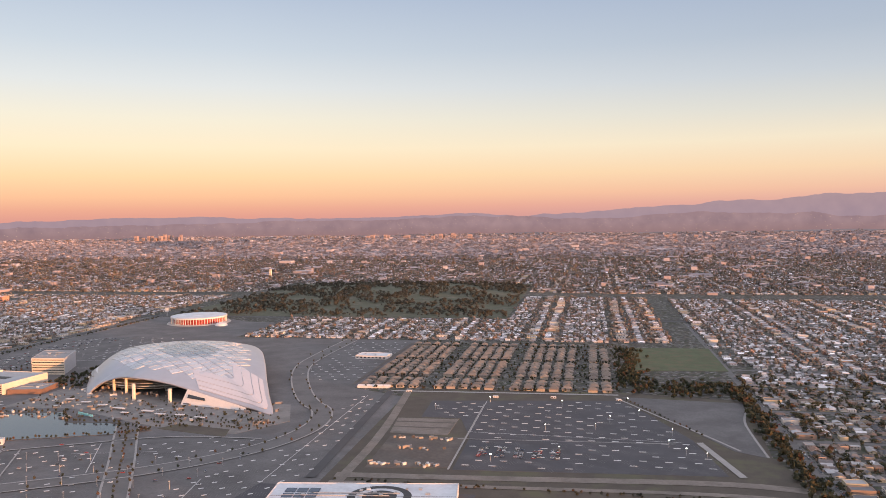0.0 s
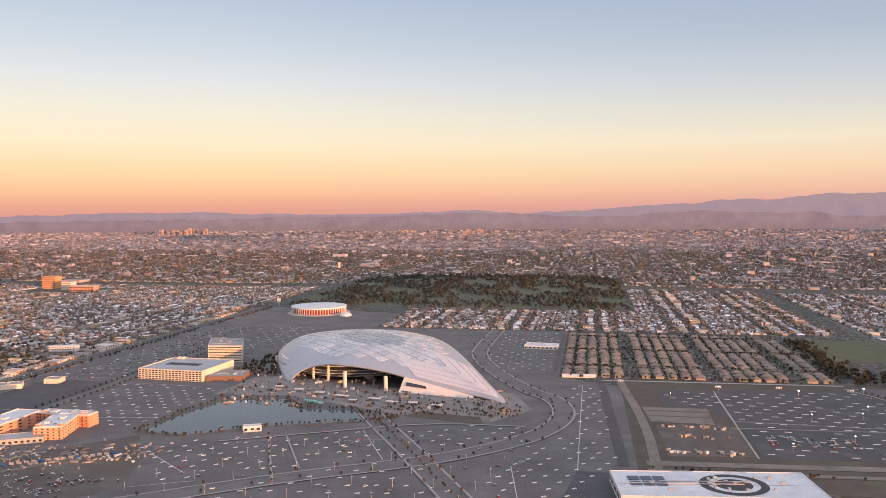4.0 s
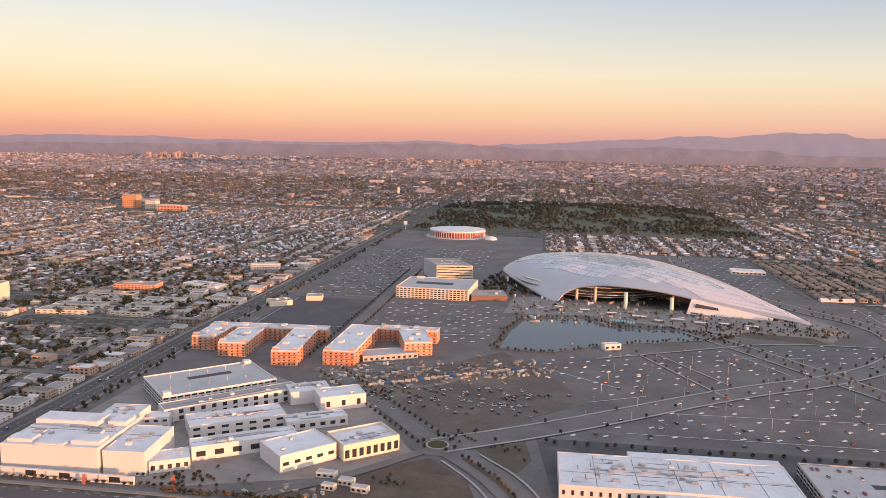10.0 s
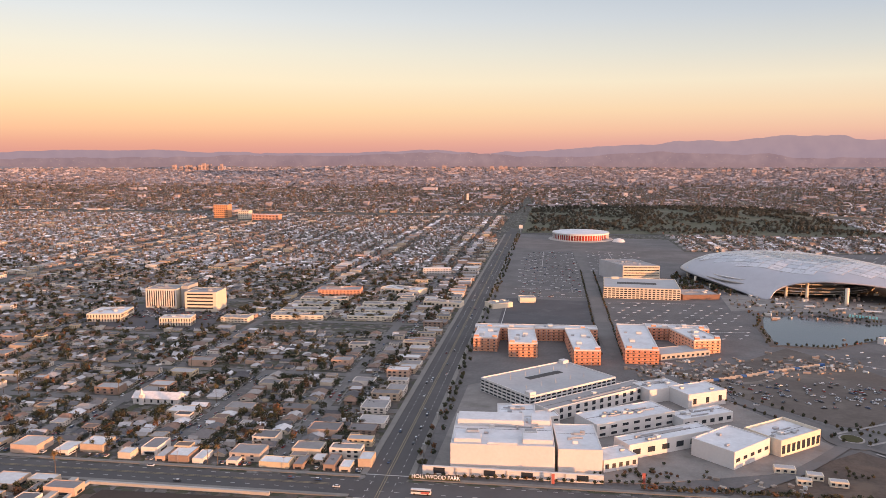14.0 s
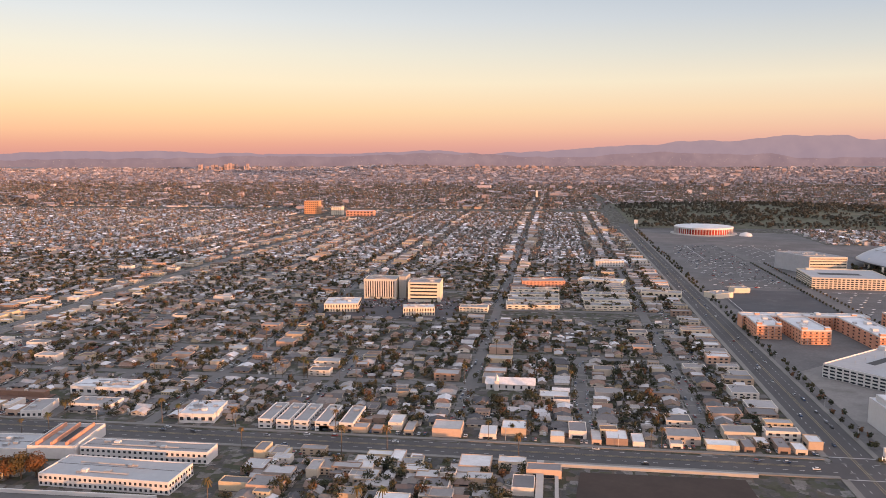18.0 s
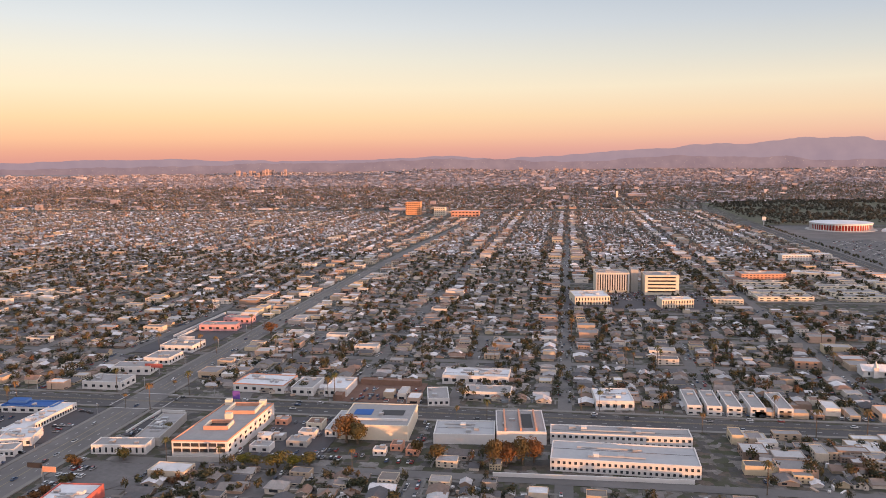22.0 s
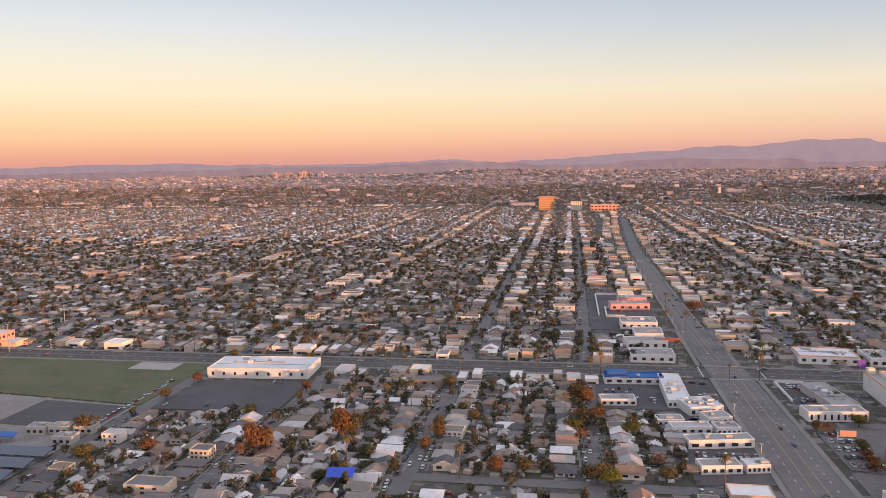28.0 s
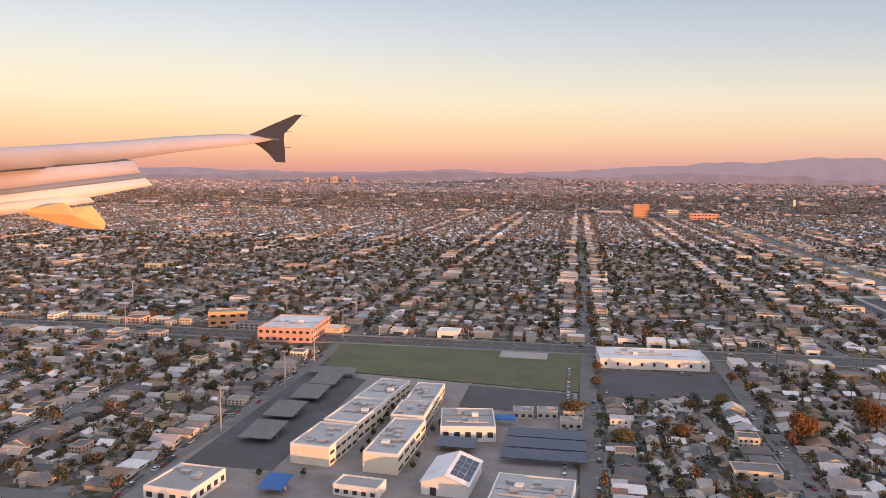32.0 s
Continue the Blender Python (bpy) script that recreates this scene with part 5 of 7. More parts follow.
put_box("stair_tower", gar, CREAM, 8, 39, 4.2, 5, 3, 8.4)
# grey body and cream front paint the unlit and the sunlit side
off = building("office_building", "pale office block with banded glazing", "office building", (90, 366), (117, 368.4), 35, 12.6, mat("grey_panel_wall", [(.4, .395, .41)], .7, grain=.2, amount=.2), GREY_ROOF, units=6, lean=-12)
put_box("facade", off, CREAM, 13.5, -.03, 6.3, 27, .1, 12.5, "front coloured cream as if sunlit, with ribbon windows")
for i in range(6):
    put_box("window_band", off, GLASS, 13.5, -.1, 1.4 + 2.0 * i, 26, .14, .6)
    put_box("sill_band", off, CREAM, 13.5, -.08, .75 + 2.0 * i, 27, .3, .35)
building("office_annex", "low brown annex beside the garage", "office building", (123, 301), (147, 306), 22, 3.2, BRICK, GREY_ROOF, units=3)
building("low_shed", "low flat-roofed pale shed by the avenue", "shed", (2, 254), (14, 262), 10, 3, CREAM, GREY_ROOF, units=2)
building("low_shed", "low flat-roofed pale shed by the avenue", "shed", (18, 277), (28, 279), 9, 3, CREAM, GREY_ROOF, units=1)
building("pump_house", "small white pump house on the lake shore", "pump house", (202, 191), (210.5, 195), 4, 2.8, WHITE, WHITE_ROOF, rows=1, bays=3, units=0)
building("white_pavilion", "low white building in the far parking lot", "building", (323, 460), (350, 458), 16, 2.6, WHITE, WHITE_ROOF, rows=1, bays=8, units=2)
tent = thing("event_tent", "long white tent beside the tan houses", "tent", 358, 352, 0, 4)
for j in range(5):
    v = [(j * 4.6, 0, 1.4), (j * 4.6 + 4.5, 0, 1.4), (j * 4.6 + 4.5, 3.6, 1.4), (j * 4.6, 3.6, 1.4), (j * 4.6, 1.8, 2.3), (j * 4.6 + 4.5, 1.8, 2.3)]
    part("roof", mesh("roof", v, [(0, 1, 5, 4), (3, 4, 5, 2), (0, 4, 3), (1, 2, 5)], WHITE), tent)
    put_box("wall", tent, WHITE, j * 4.6 + 2.25, 1.8, .7, 4.4, 3.5, 1.4)
for x, y in ((395, 344), (455, 335), (492, 338), (533, 336)):
    building("site_cabin", "small white site cabin beside the lot", "cabin", (x, y), (x + 3.4, y), 1.6, 1.3, WHITE, WHITE_ROOF, units=0, parapet=0, rows=1, bays=2)

# the round arena with white columns
arena = thing("arena", "round arena with white columns, red walls and a pale roof", "arena", 70, 664)
part("wall", mesh("wall", *tube(0, 0, 0, 7.0, 28.5, 28.5, 64), FORUM_RED), arena)
part("roof_rim", mesh("roof_rim", *join(tube(0, 0, 6.6, 8.2, 31.5, 31.5, 64)), WHITE), arena)
part("roof", mesh("roof", *tube(0, 0, 8.2, 9.6, 30.0, 6, 64), WHITE_ROOF), arena)
col = mesh("column", *join(([(-.32, -.3, 0), (.32, -.3, 0), (.32, .3, 0), (-.32, .3, 0), (-.28, -.3, 3.5), (.28, -.3, 3.5), (.28, .3, 3.5), (-.28, .3, 3.5), (-.42, -.3, 6.7), (.42, -.3, 6.7), (.42, .3, 6.7), (-.42, .3, 6.7)],
                           [(0, 1, 5, 4), (1, 2, 6, 5), (2, 3, 7, 6), (3, 0, 4, 7), (4, 5, 9, 8), (5, 6, 10, 9), (6, 7, 11, 10), (7, 4, 8, 11)])), WHITE)
for k in range(64):
    a = 2 * math.pi * k / 64
    part("column", col, arena).matrix_basis = pose(30.9 * math.cos(a), 30.9 * math.sin(a), 0, 0, 0, math.degrees(a) + 90)
part("podium", mesh("podium", *tube(0, 0, 0, .8, 36, 35, 48), CONCRETE), arena)
dome = thing("tent_hall", "white rounded tent hall beside the arena", "tent", 110, 640)
part("canvas", mesh("canvas", *join(tube(0, 0, 0, 2.5, 7, 5.6, 20), tube(0, 0, 2.5, 4, 5.6, 1, 20)), WHITE, smooth=True), dome)
board = thing("billboard", "tall lit billboard pylon at the crossing", "billboard", 1, 712)
put_box("pylon", board, STEEL, 0, 0, 4.5, 1.2, 1.2, 9)
put_box("panel", board, WHITE, 0, -.7, 8, 4.4, .5, 5)

# store with white roof and its parking deck
store = building("store", "big white-roofed store with roof plant and seams", "store", (177.5, 20), (247, 21), 24.5, 4.0, WHITE, WHITE_ROOF, rows=1, bays=26, units=26, win=(.3, .35))
put_box("rear_bay", store, WHITE, 46, 27, 1.95, 47, 5, 3.9)
put_box("rear_bay_roof", store, WHITE_ROOF, 46, 26.8, 4.0, 46.4, 4.8, .1)
put_box("entrance", store, WHITE, 38, -3.5, 1.75, 16, 7, 3.5)
put_box("entrance_roof", store, WHITE_ROOF, 38, -3.5, 3.55, 15, 6.2, .1)
for j in range(5):
    put_box("roof_seam", store, SEAM, 11 + 12 * j, 12, 4.09, .16, 22, .06)
for j in range(14):
    put_box("roof_seam", store, SEAM, 5 + (j * 23) % 58, 3 + (j * 7) % 19, 4.1, 3 + (j * 5) % 7, .18, .07)
    put_box("roof_seam", store, SEAM, 4 + (j * 31) % 60, 4 + (j * 5) % 17, 4.1, .18, 2 + (j * 3) % 5, .07)
for j in range(6):
    put_box("roof_pipe", store, STEEL, 9 + 11 * j, 6 + (j * 7) % 15, 4.2, 7, .16, .16)
# shaded deck openings painted as rows of dark boxes
deck2 = building("parking_deck", "open grey parking deck with cars on its roof", "parking garage", (252, 21), (294, 21), 28, 4.0, CONCRETE, DECK, rows=3, bays=14, sides="FL", units=0, parapet=.5, win=(.8, .45))
# two dark sheets paint the shaded wells of the upper deck
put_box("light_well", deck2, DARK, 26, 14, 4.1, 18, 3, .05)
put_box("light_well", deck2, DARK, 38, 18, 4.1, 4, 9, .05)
for j in range(24):
    cx, cy = 252 + 3 + 1.6 * (j % 22), 21 + rng.choice([4.5, 8.5, 19, 24])
    lot_cars.append((cx, cy, 4.15, math.pi / 2, .95, .95, .95))
training = building("training_centre", "wide white-roofed training centre with a dark round roof sign", "sports centre", (389, 121), (466, 131), 29, 4.4, WHITE, WHITE_ROOF, rows=1, bays=22, sides="FL", units=14, win=(.6, .4))
for r0, r1, m_, hh in ((12, 9, DARK, .12), (6.5, 0, DARK, .12)):
    ring = [(math.cos(k * math.pi / 24), math.sin(k * math.pi / 24)) for k in range(48)]
    v = [(46 + r0 * a * 1.1, 14 + r0 * c, 4.4 + hh) for a, c in ring] + [(46 + r1 * a * 1.1, 14 + r1 * c, 4.4 + hh) for a, c in ring]
    part("roof_sign", mesh("roof_sign", v, [(i, (i + 1) % 48, (i + 1) % 48 + 48, i + 48) for i in range(48)], m_), training, "plain dark ring painted on the roof")
for j in range(6):
    put_box("solar_panel", training, SOLAR, 8 + 5 * (j % 3), 14 + 6 * (j // 3), 4.7, 4.4, 4.6, .12)

# ---------------------------------------------------------------- stadium
RIM = [(328.5, 275, .4, 2.1), (316, 300, 4.6, 2.4), (301, 330, 9.4, 2.6), (284, 366, 13, 2.8), (262, 408, 14.6, 3), (236, 440, 13.6, 3.4), (205, 456, 10, 3.8), (176, 452, 8.5, 4.2), (152, 436, 7, 4.6), (139, 413, 6.6, 5), (139, 389, 6.6, 5.2), (149, 360, 5.4, 5),
       (161, 336, 3.2, 4.4), (171, 319, 1.2, 3.6), (178.5, 310.5, .5, 3), (184, 313.5, 6.0, 2.8), (194, 315, 10, 2.7), (205, 311, 12.4, 2.6), (216, 305, 13.6, 2.6), (232, 301.5, 13.2, 2.6), (248, 298.5, 11.6, 2.5), (262, 295, 9.4, 2.4), (282, 290, 6.2, 2.3), (300, 285, 3.4, 2.2), (314, 280.5, 1.7, 2.1)]
CEN = Vector((214, 372))
rim_pts = []
for i in range(len(RIM)):
    p0, p1, p2, p3 = (Vector(RIM[(i + k) % len(RIM)]) for k in (-1, 0, 1, 2))
    for t in (0, .25, .5, .75):
        rim_pts.append(.5 * ((2 * p1) + (p2 - p0) * t + (2 * p0 - 5 * p1 + 4 * p2 - p3) * t * t + (3 * p1 - p0 - 3 * p2 + p3) * t ** 3))


def roof_point(p, s):
    """Point of the canopy on the ray from its middle to the rim point p, at the share s of the way."""
    q = CEN.lerp(p.xy, s)
    return (q.x, q.y, p.z + (20.5 - p.z) * (1 - s ** p.w))


stadium = thing("stadium", "vast white teardrop stadium canopy on slender columns by a lake", "stadium")
RINGS = [0, .15, .3, .45, .58, .7, .8, .88, .94, .98, 1.0]
N = len(rim_pts)
v, f = [], []
for s in RINGS:
    v += [roof_point(p, s) for p in rim_pts]
for r in range(len(RINGS) - 1):
    for i in range(N):
        f.append((r * N + i, (r + 1) * N + i, (r + 1) * N + (i + 1) % N, r * N + (i + 1) % N))
base = len(v)
v += [(x, y, max(z - .9, .05)) for x, y, z in v[-N:]]
f += [(base - N + i, base + i, base + (i + 1) % N, base - N + (i + 1) % N) for i in range(N)]
base2 = len(v)
for s in (.9, .6, .25):
    v += [(x, y, z - 2.2) for x, y, z in (roof_point(p, s) for p in rim_pts)]
for r, (a, c) in enumerate(((base, base2), (base2, base2 + N), (base2 + N, base2 + 2 * N))):
    f += [(a + i, c + i, c + (i + 1) % N, a + (i + 1) % N) for i in range(N)]
part("canopy", mesh("canopy", v, f, CANOPY, smooth=True), stadium, "smooth pale aluminium canopy")


def canopy_at(x, y):
    d = Vector((x, y)) - CEN
    best = max(rim_pts, key=lambda p: (p.xy - CEN).normalized().dot(d.normalized()) if d.length else 0)
    s = d.length / (best.xy - CEN).length
    return s, roof_point(best, s)[2]


AX = radians(-40)
U, V_ = Vector((math.cos(AX), math.sin(AX))), Vector((-math.sin(AX), math.cos(AX)))
for i in range(-15, 18):
    for j in range(-12, 13):
        c = Vector((208, 384)) + U * 7.6 * i + V_ * 7.6 * j
        e = Vector((208, 384)) + U * 14
        if ((c - e).dot(U) / 88) ** 2 + ((c - e).dot(V_) / 50) ** 2 > 1:
            continue
        quad = []
        for a, b in ((-.5, -.5), (.5, -.5), (.5, .5), (-.5, .5)):
            q = c + U * 6.8 * a + V_ * 6.9 * b
            s, z = canopy_at(q.x, q.y)
            quad.append((q.x, q.y, z + .16 + .05 * ((i + j) % 2)))
        if all(canopy_at(q[0], q[1])[0] < .86 for q in quad):
            v = quad + [(x, y, z - .4) for x, y, z in quad]
            clear = ((c - e).dot(U) / 34) ** 2 + ((c - e).dot(V_) / 19) ** 2 < 1
            part("roof_panel", mesh("roof_panel", v, [(0, 1, 2, 3), (4, 5, 1, 0), (5, 6, 2, 1), (6, 7, 3, 2), (7, 4, 0, 3)], ETFE_DARK if clear else ETFE), stadium)
# white skin towards the pointed tip, in long sheets, sun's pink in its colour
tip_rows = [[(rim_pts[(k0 + k) % N], s_) for s_ in (.62, .72, .82, .9, .955)] for k0 in (N - 14,) for k in range(0, 22)]
for r in range(len(tip_rows) - 1):
    for q in range(4):
        quad = [roof_point(tip_rows[r][q][0], tip_rows[r][q][1] + .004), roof_point(tip_rows[r][q + 1][0], tip_rows[r][q + 1][1] - .004), roof_point(tip_rows[r + 1][q + 1][0], tip_rows[r + 1][q + 1][1] - .004), roof_point(tip_rows[r + 1][q][0], tip_rows[r + 1][q][1] + .004)]
        if (Vector(quad[0]).xy - Vector((208, 384))).length > 66:
            v = [(x, y, z + .26) for x, y, z in quad] + [(x, y, z - .1) for x, y, z in quad]
            part("skin_sheet", mesh("skin_sheet", v, [(0, 1, 2, 3), (4, 5, 1, 0), (5, 6, 2, 1), (6, 7, 3, 2), (7, 4, 0, 3)], CANOPY_TIP), stadium)
for x, y, r_ in ((222, 297, 1.2), (250, 293.5, 1.2), (204, 316, 1.0), (192, 320, 1.0), (226, 330, 1.0), (212, 342, .9), (150, 352, .8), (143, 372, .8), (141, 392, .8), (145, 410, .8), (152, 425, .8)):
    s, z = canopy_at(x, y)
    part("column", mesh("column", *tube(x, y, 0, max(z - .6, 3), r_, r_, 14), CREAM, smooth=True), stadium)
part("bowl", mesh("bowl", *join(tube(208, 380, 0, 4.2, 46, 50, 40), tube(208, 380, 4.2, 4.3, 50, 36, 40)), CONCRETE), stadium, "grey seating bowl under the canopy")
for k, (r0, z0) in enumerate(((58, 2.4), (60, 4.4), (61, 6.6), (58, 8.8))):
    ring = [(208 + r0 * math.cos(a / 20 * math.pi), 378 + r0 * math.sin(a / 20 * math.pi)) for a in range(40)]
    part("concourse", mesh("concourse", *prism(ring, z0, z0 + .5), WHITE if k % 2 else CONCRETE), stadium)
    for a in range(20, 38, 3):
        x, y = 208 + (r0 - .8) * math.cos(a / 20 * math.pi + .05), 378 + (r0 - .8) * math.sin(a / 20 * math.pi + .05)
        put_box("strut", stadium, STEEL, x, y, z0 - 1, .3, .3, 2)
fin = part("fin_wall", mesh("fin_wall", [(259, 290.5, .2), (308, 281.6, .2), (308, 282.6, 1.6), (262, 294.5, 9.2), (259, 293.5, .2), (308, 283.6, .2), (307, 284.6, 1.6), (263, 297, 9.2)],
                            [(0, 1, 2, 3), (5, 4, 7, 6), (3, 2, 6, 7), (1, 5, 6, 2), (4, 0, 3, 7)], WHITE), stadium, "white triangular wall under the canopy")
part("fin_window", mesh("fin_window", [(263.6, 290.9, 4.4), (277.5, 288.5, 3.5), (276.8, 289.1, 5.0), (264.2, 291.8, 6.6), (263.6, 291.4, 4.4), (277.5, 289, 3.5)], [(0, 1, 2, 3)], GLASS), stadium)
signs = thing("stadium_sign", "row of pale blue bars on the lake wall", "sign", 210, 258, 0, -22)
for j in range(9):
    put_box("letter_bar", signs, mat("sign_blue", [(.2, .5, .55)], .5) if j == 0 else bpy.data.materials["sign_blue"], j * 1.7, 0, 1.3, 1.1, .3, 1.5)
for x, y, w_, a in ((228, 272, 9, -10), (212, 278, 6, 5), (250, 268, 8, -8), (238, 262, 5, -12), (262, 262, 7, -8), (275, 262, 6, 4), (196, 284, 6, 8), (180, 290, 5, 0), (290, 258, 7, -10)):
    k = thing("entry_canopy", "pale entrance canopy on the plaza", "canopy", x, y, 0, a)
    put_box("roof", k, WHITE, 0, 0, 1.6, w_, 2.2, .25)
    for sx in (-.4, .4):
        for sy in (-.8, .8):
            put_box("post", k, STEEL, sx * w_, sy, .8, .18, .18, 1.6)

# ---------------------------------------------------------------- west of the avenue
hosp = building("hospital", "tall cream hospital wing with vertical ribs", "hospital", (-210.5, 227), (-190.5, 228), 17, 12, CREAM, GREY_ROOF, units=5)
for j in range(14):
    put_box("rib", hosp, WHITE, .7 + 1.43 * j, -.15, 6.6, .5, .4, 10.4)
    if j < 13:
        put_box("window_strip", hosp, GLASS, 1.4 + 1.43 * j, -.02, 6.4, .55, .14, 9.6)
building("hospital_core", "white windowless hospital tower", "hospital", (-189.5, 232), (-185, 232), 14, 13.4, CONCRETE, GREY_ROOF, units=1)
hb = building("hospital", "cream hospital wing with banded windows", "hospital", (-182, 221.5), (-162.5, 222.5), 17, 11.6, CREAM, GREY_ROOF, units=5)
for i in range(5):
    put_box("window_band", hb, GLASS, 9.5, -.03, 2.2 + 2.1 * i, 16, .14, .85)
    put_box("window_band", hb, GLASS, 19.03, 9, 2.2 + 2.1 * i, .14, 15, .85)
for p0, p1, dep, hh, lab in (((-223, 185), (-204, 188), 20, 4.6, "low ribbed clinic with a pale roof"), ((-177, 181), (-160, 184), 10, 4.4, "low ribbed clinic with a pale roof")):
    cl = building("clinic", lab, "clinic", p0, p1, dep, hh, CREAM, WHITE_ROOF, rows=2, bays=12, sides="FR", units=3, win=(.35, .7))
# salmon wall colour stands in for low sun on these flats
building("parking_garage", "terraced flats coloured red-brown as if lit by the low sun", "apartment building", (-116, 277), (-88, 280), 14, 5, mat("salmon_stucco", [(.5, .26, .18)], .85), GREY_ROOF, rows=4, bays=12, units=3).name = "terraced_flats"
building("apartment_block", "white slab of flats among houses", "apartment building", (-63, 385), (-41, 388), 8, 4.4, WHITE, WHITE_ROOF, rows=3, bays=10, units=2)
building("shop", "long cream flat-roofed shop building", "shop", (-79, 302), (-51, 292), 13, 3.2, CREAM, WHITE_ROOF, rows=1, bays=10, units=4)
building("shop", "long cream shop building by the avenue", "shop", (-42, 258), (-18, 254), 9, 3, CREAM, GREY_ROOF, rows=1, bays=9, units=3)
for p0, p1, dep, hh in (((-148, 196), (-132, 196), 9, 2.6), ((-122, 206), (-92, 208), 10, 2.6), ((-122, 222), (-92, 224), 10, 2.6), ((-122, 240), (-92, 242), 10, 2.6), ((-78, 210), (-52, 211), 10, 2.6), ((-78, 226), (-52, 228), 11, 2.6), ((-78, 246), (-50, 248), 9, 2.6), ((-122, 258), (-92, 259), 9, 2.6)):
    building("garden_flats", "long low flats with grey flat roofs", "apartment building", p0, p1, dep, hh, CREAM, GREY_ROOF, rows=2, bays=8, units=3, group="garden flats")
church = thing("church", "white stucco church with a small spire", "church", -120.5, 54)
put_box("nave", church, WHITE, 9, 4, 1.2, 18, 6, 2.4)
part("roof", mesh("roof", [(-.4, .6, 2.3), (18.4, .6, 2.3), (18.4, 7.4, 2.3), (-.4, 7.4, 2.3), (-.4, 4, 4.2), (18.4, 4, 4.2)], [(0, 1, 5, 4), (3, 4, 5, 2), (0, 4, 3), (1, 2, 5)], ROOFS), church)
put_box("tower", church, WHITE, 4, .6, 1.9, 1.6, 1.6, 3.8)
part("spire", mesh("spire", *tube(4, .6, 3.8, 6.4, 1, .02, 4), WHITE), church)
for j in range(6):
    put_box("window", church, GLASS, 2 + 2.8 * j, .95, 1.3, .7, .14, 1.2)
two = building("court_flats", "white two-storey court of flats behind a low wall", "apartment building", (-231.6, -46), (-194, -47), 13, 3.2, WHITE, DECK, rows=2, bays=26, sides="FR", units=3, win=(.45, .45))
building("court_flats", "white two-storey court of flats", "apartment building", (-232, -27), (-193, -26.5), 7, 3.2, WHITE, GREY_ROOF, rows=2, bays=24, sides="F", units=3, win=(.45, .45))
wallw = thing("garden_wall", "long low white wall along the side street", "wall", -246, -51.5, 0, 2)
put_box("wall", wallw, WHITE, 25, 0, .55, 50, .4, 1.1)
hall2 = building("bingo_hall", "pale hall with a sunken dark blue roof light", "hall", (-293, -31), (-272.5, -30), 20, 4.2, CREAM, GREY_ROOF, units=1)
put_box("roof_pool", hall2, BLUE, 5, 12, 4.34, 5.5, 5, .08, "dark blue roof covering")
# flat dark sheet as the shade inside a roof opening
put_box("roof_pool", hall2, DARK, 14, 12, 4.34, 7, 4.5, .08, "dark sheet painted as the shade in a roof opening")
put_box("roof_walk", hall2, WHITE, 10, 5, 4.5, 19, .4, .8)
building("court_hall", "low pale hall with a flat white roof", "hall", (-265, -31), (-247.5, -29.6), 12, 2.6, WHITE, DECK, units=3)
ch = building("court_hall", "stepped hall with roof walls coloured red as if lit", "hall", (-247, -29.5), (-233, -28), 19, 3.6, WHITE, GREY_ROOF, units=2)
# red light on the roof walls is put into their salmon colour
for j in range(3):
    put_box("roof_wall", ch, bpy.data.materials["salmon_stucco"], 2.5 + 4.4 * j, 9, 4.2, .5, 17, 1.2)
# shade of the court is a dark sheet on the roof
put_box("court", ch, DARK, 9, 10, 3.7, 3, 12, .08)
# motel rims and roof walls get the sun's orange as salmon colour
motel = building("motel", "three-storey motel with balconies and a roof terrace", "motel", (-334, -51.5), (-318.5, -50), 33, 5, WHITE, GREY_ROOF, units=0, lean=3.5, cap=bpy.data.materials["salmon_stucco"])
for i in range(2):
    for j in range(6):
        # recess shade painted as a dark box on the front
        bay = put_box("balcony", motel, DARK, 1.6 + 2.45 * j, -.04, 2.5 + 1.55 * i, 2.05, .2, 1.0, "dark box painted as the shade in a balcony recess")
        put_box("rail", bay, CONCRETE, 0, -.8, -.4, 1, .5, .06)
        if j % 2:
            put_box("window", bay, GLASS, .1, -.55, .1, .4, .4, .6)
    for j in range(9):
        put_box("window", motel, GLASS, 15.6 + 3.5 * (1.5 + 3.4 * j) / 33, 1.5 + 3.4 * j, 2.2 + 1.5 * i, .14, 1.3, .7)
# the court's depth is only a dark sheet, painted as shade
put_box("court", motel, DARK, 9, 12, 5.1, 6, 5, .08, "dark sheet painted as the shade of an open roof court")
for x, y, sx, sy in ((7.5, 9.3, 7, .5), (7.5, 14.7, 7, .5), (4.2, 12, .5, 5), (10.8, 12, .5, 5), (10, 31, 9, .6), (5.8, 27, .6, 8), (14.4, 27, .6, 8), (10, 23, 9, .5)):
    put_box("roof_wall", motel, bpy.data.materials["salmon_stucco"] if sx > 6 else CREAM, x + 1.5, y, 5.6, sx, sy, 1.1)
for x, y in ((5, 32), (16, 31.5), (9.5, 19)):
    put_box("stair_head", motel, CREAM, x, y, 5.9, 2, 1.8, 1.7)
put_box("terrace_wall", motel, CONCRETE, 7.7, -1.6, .7, 17.5, .5, 1.4)
building("low_block", "long low white building with palms before it", "shop", (-358.5, -51.2), (-343, -49.4), 6, 2.4, WHITE, GREY_ROOF, rows=1, bays=9, units=2, win=(.3, .6))
building("low_block", "grey flat-roofed annex with roof plant", "shop", (-350, -44), (-342.5, -43), 22, 2.2, CONCRETE, GREY_ROOF, units=9)
sheet("parking_lot", prism([(-359, -36), (-351, -38), (-350.5, -16), (-357, -15)], 0, .2), LOT_DARK, "dark corner car park with a white kerb wall", "parking lot")
rim_w = thing("kerb_wall", "low white wall round the corner car park", "wall", -357, -14.6)
put_box("wall", rim_w, WHITE, 3.5, 0, .4, 8, .4, .8)
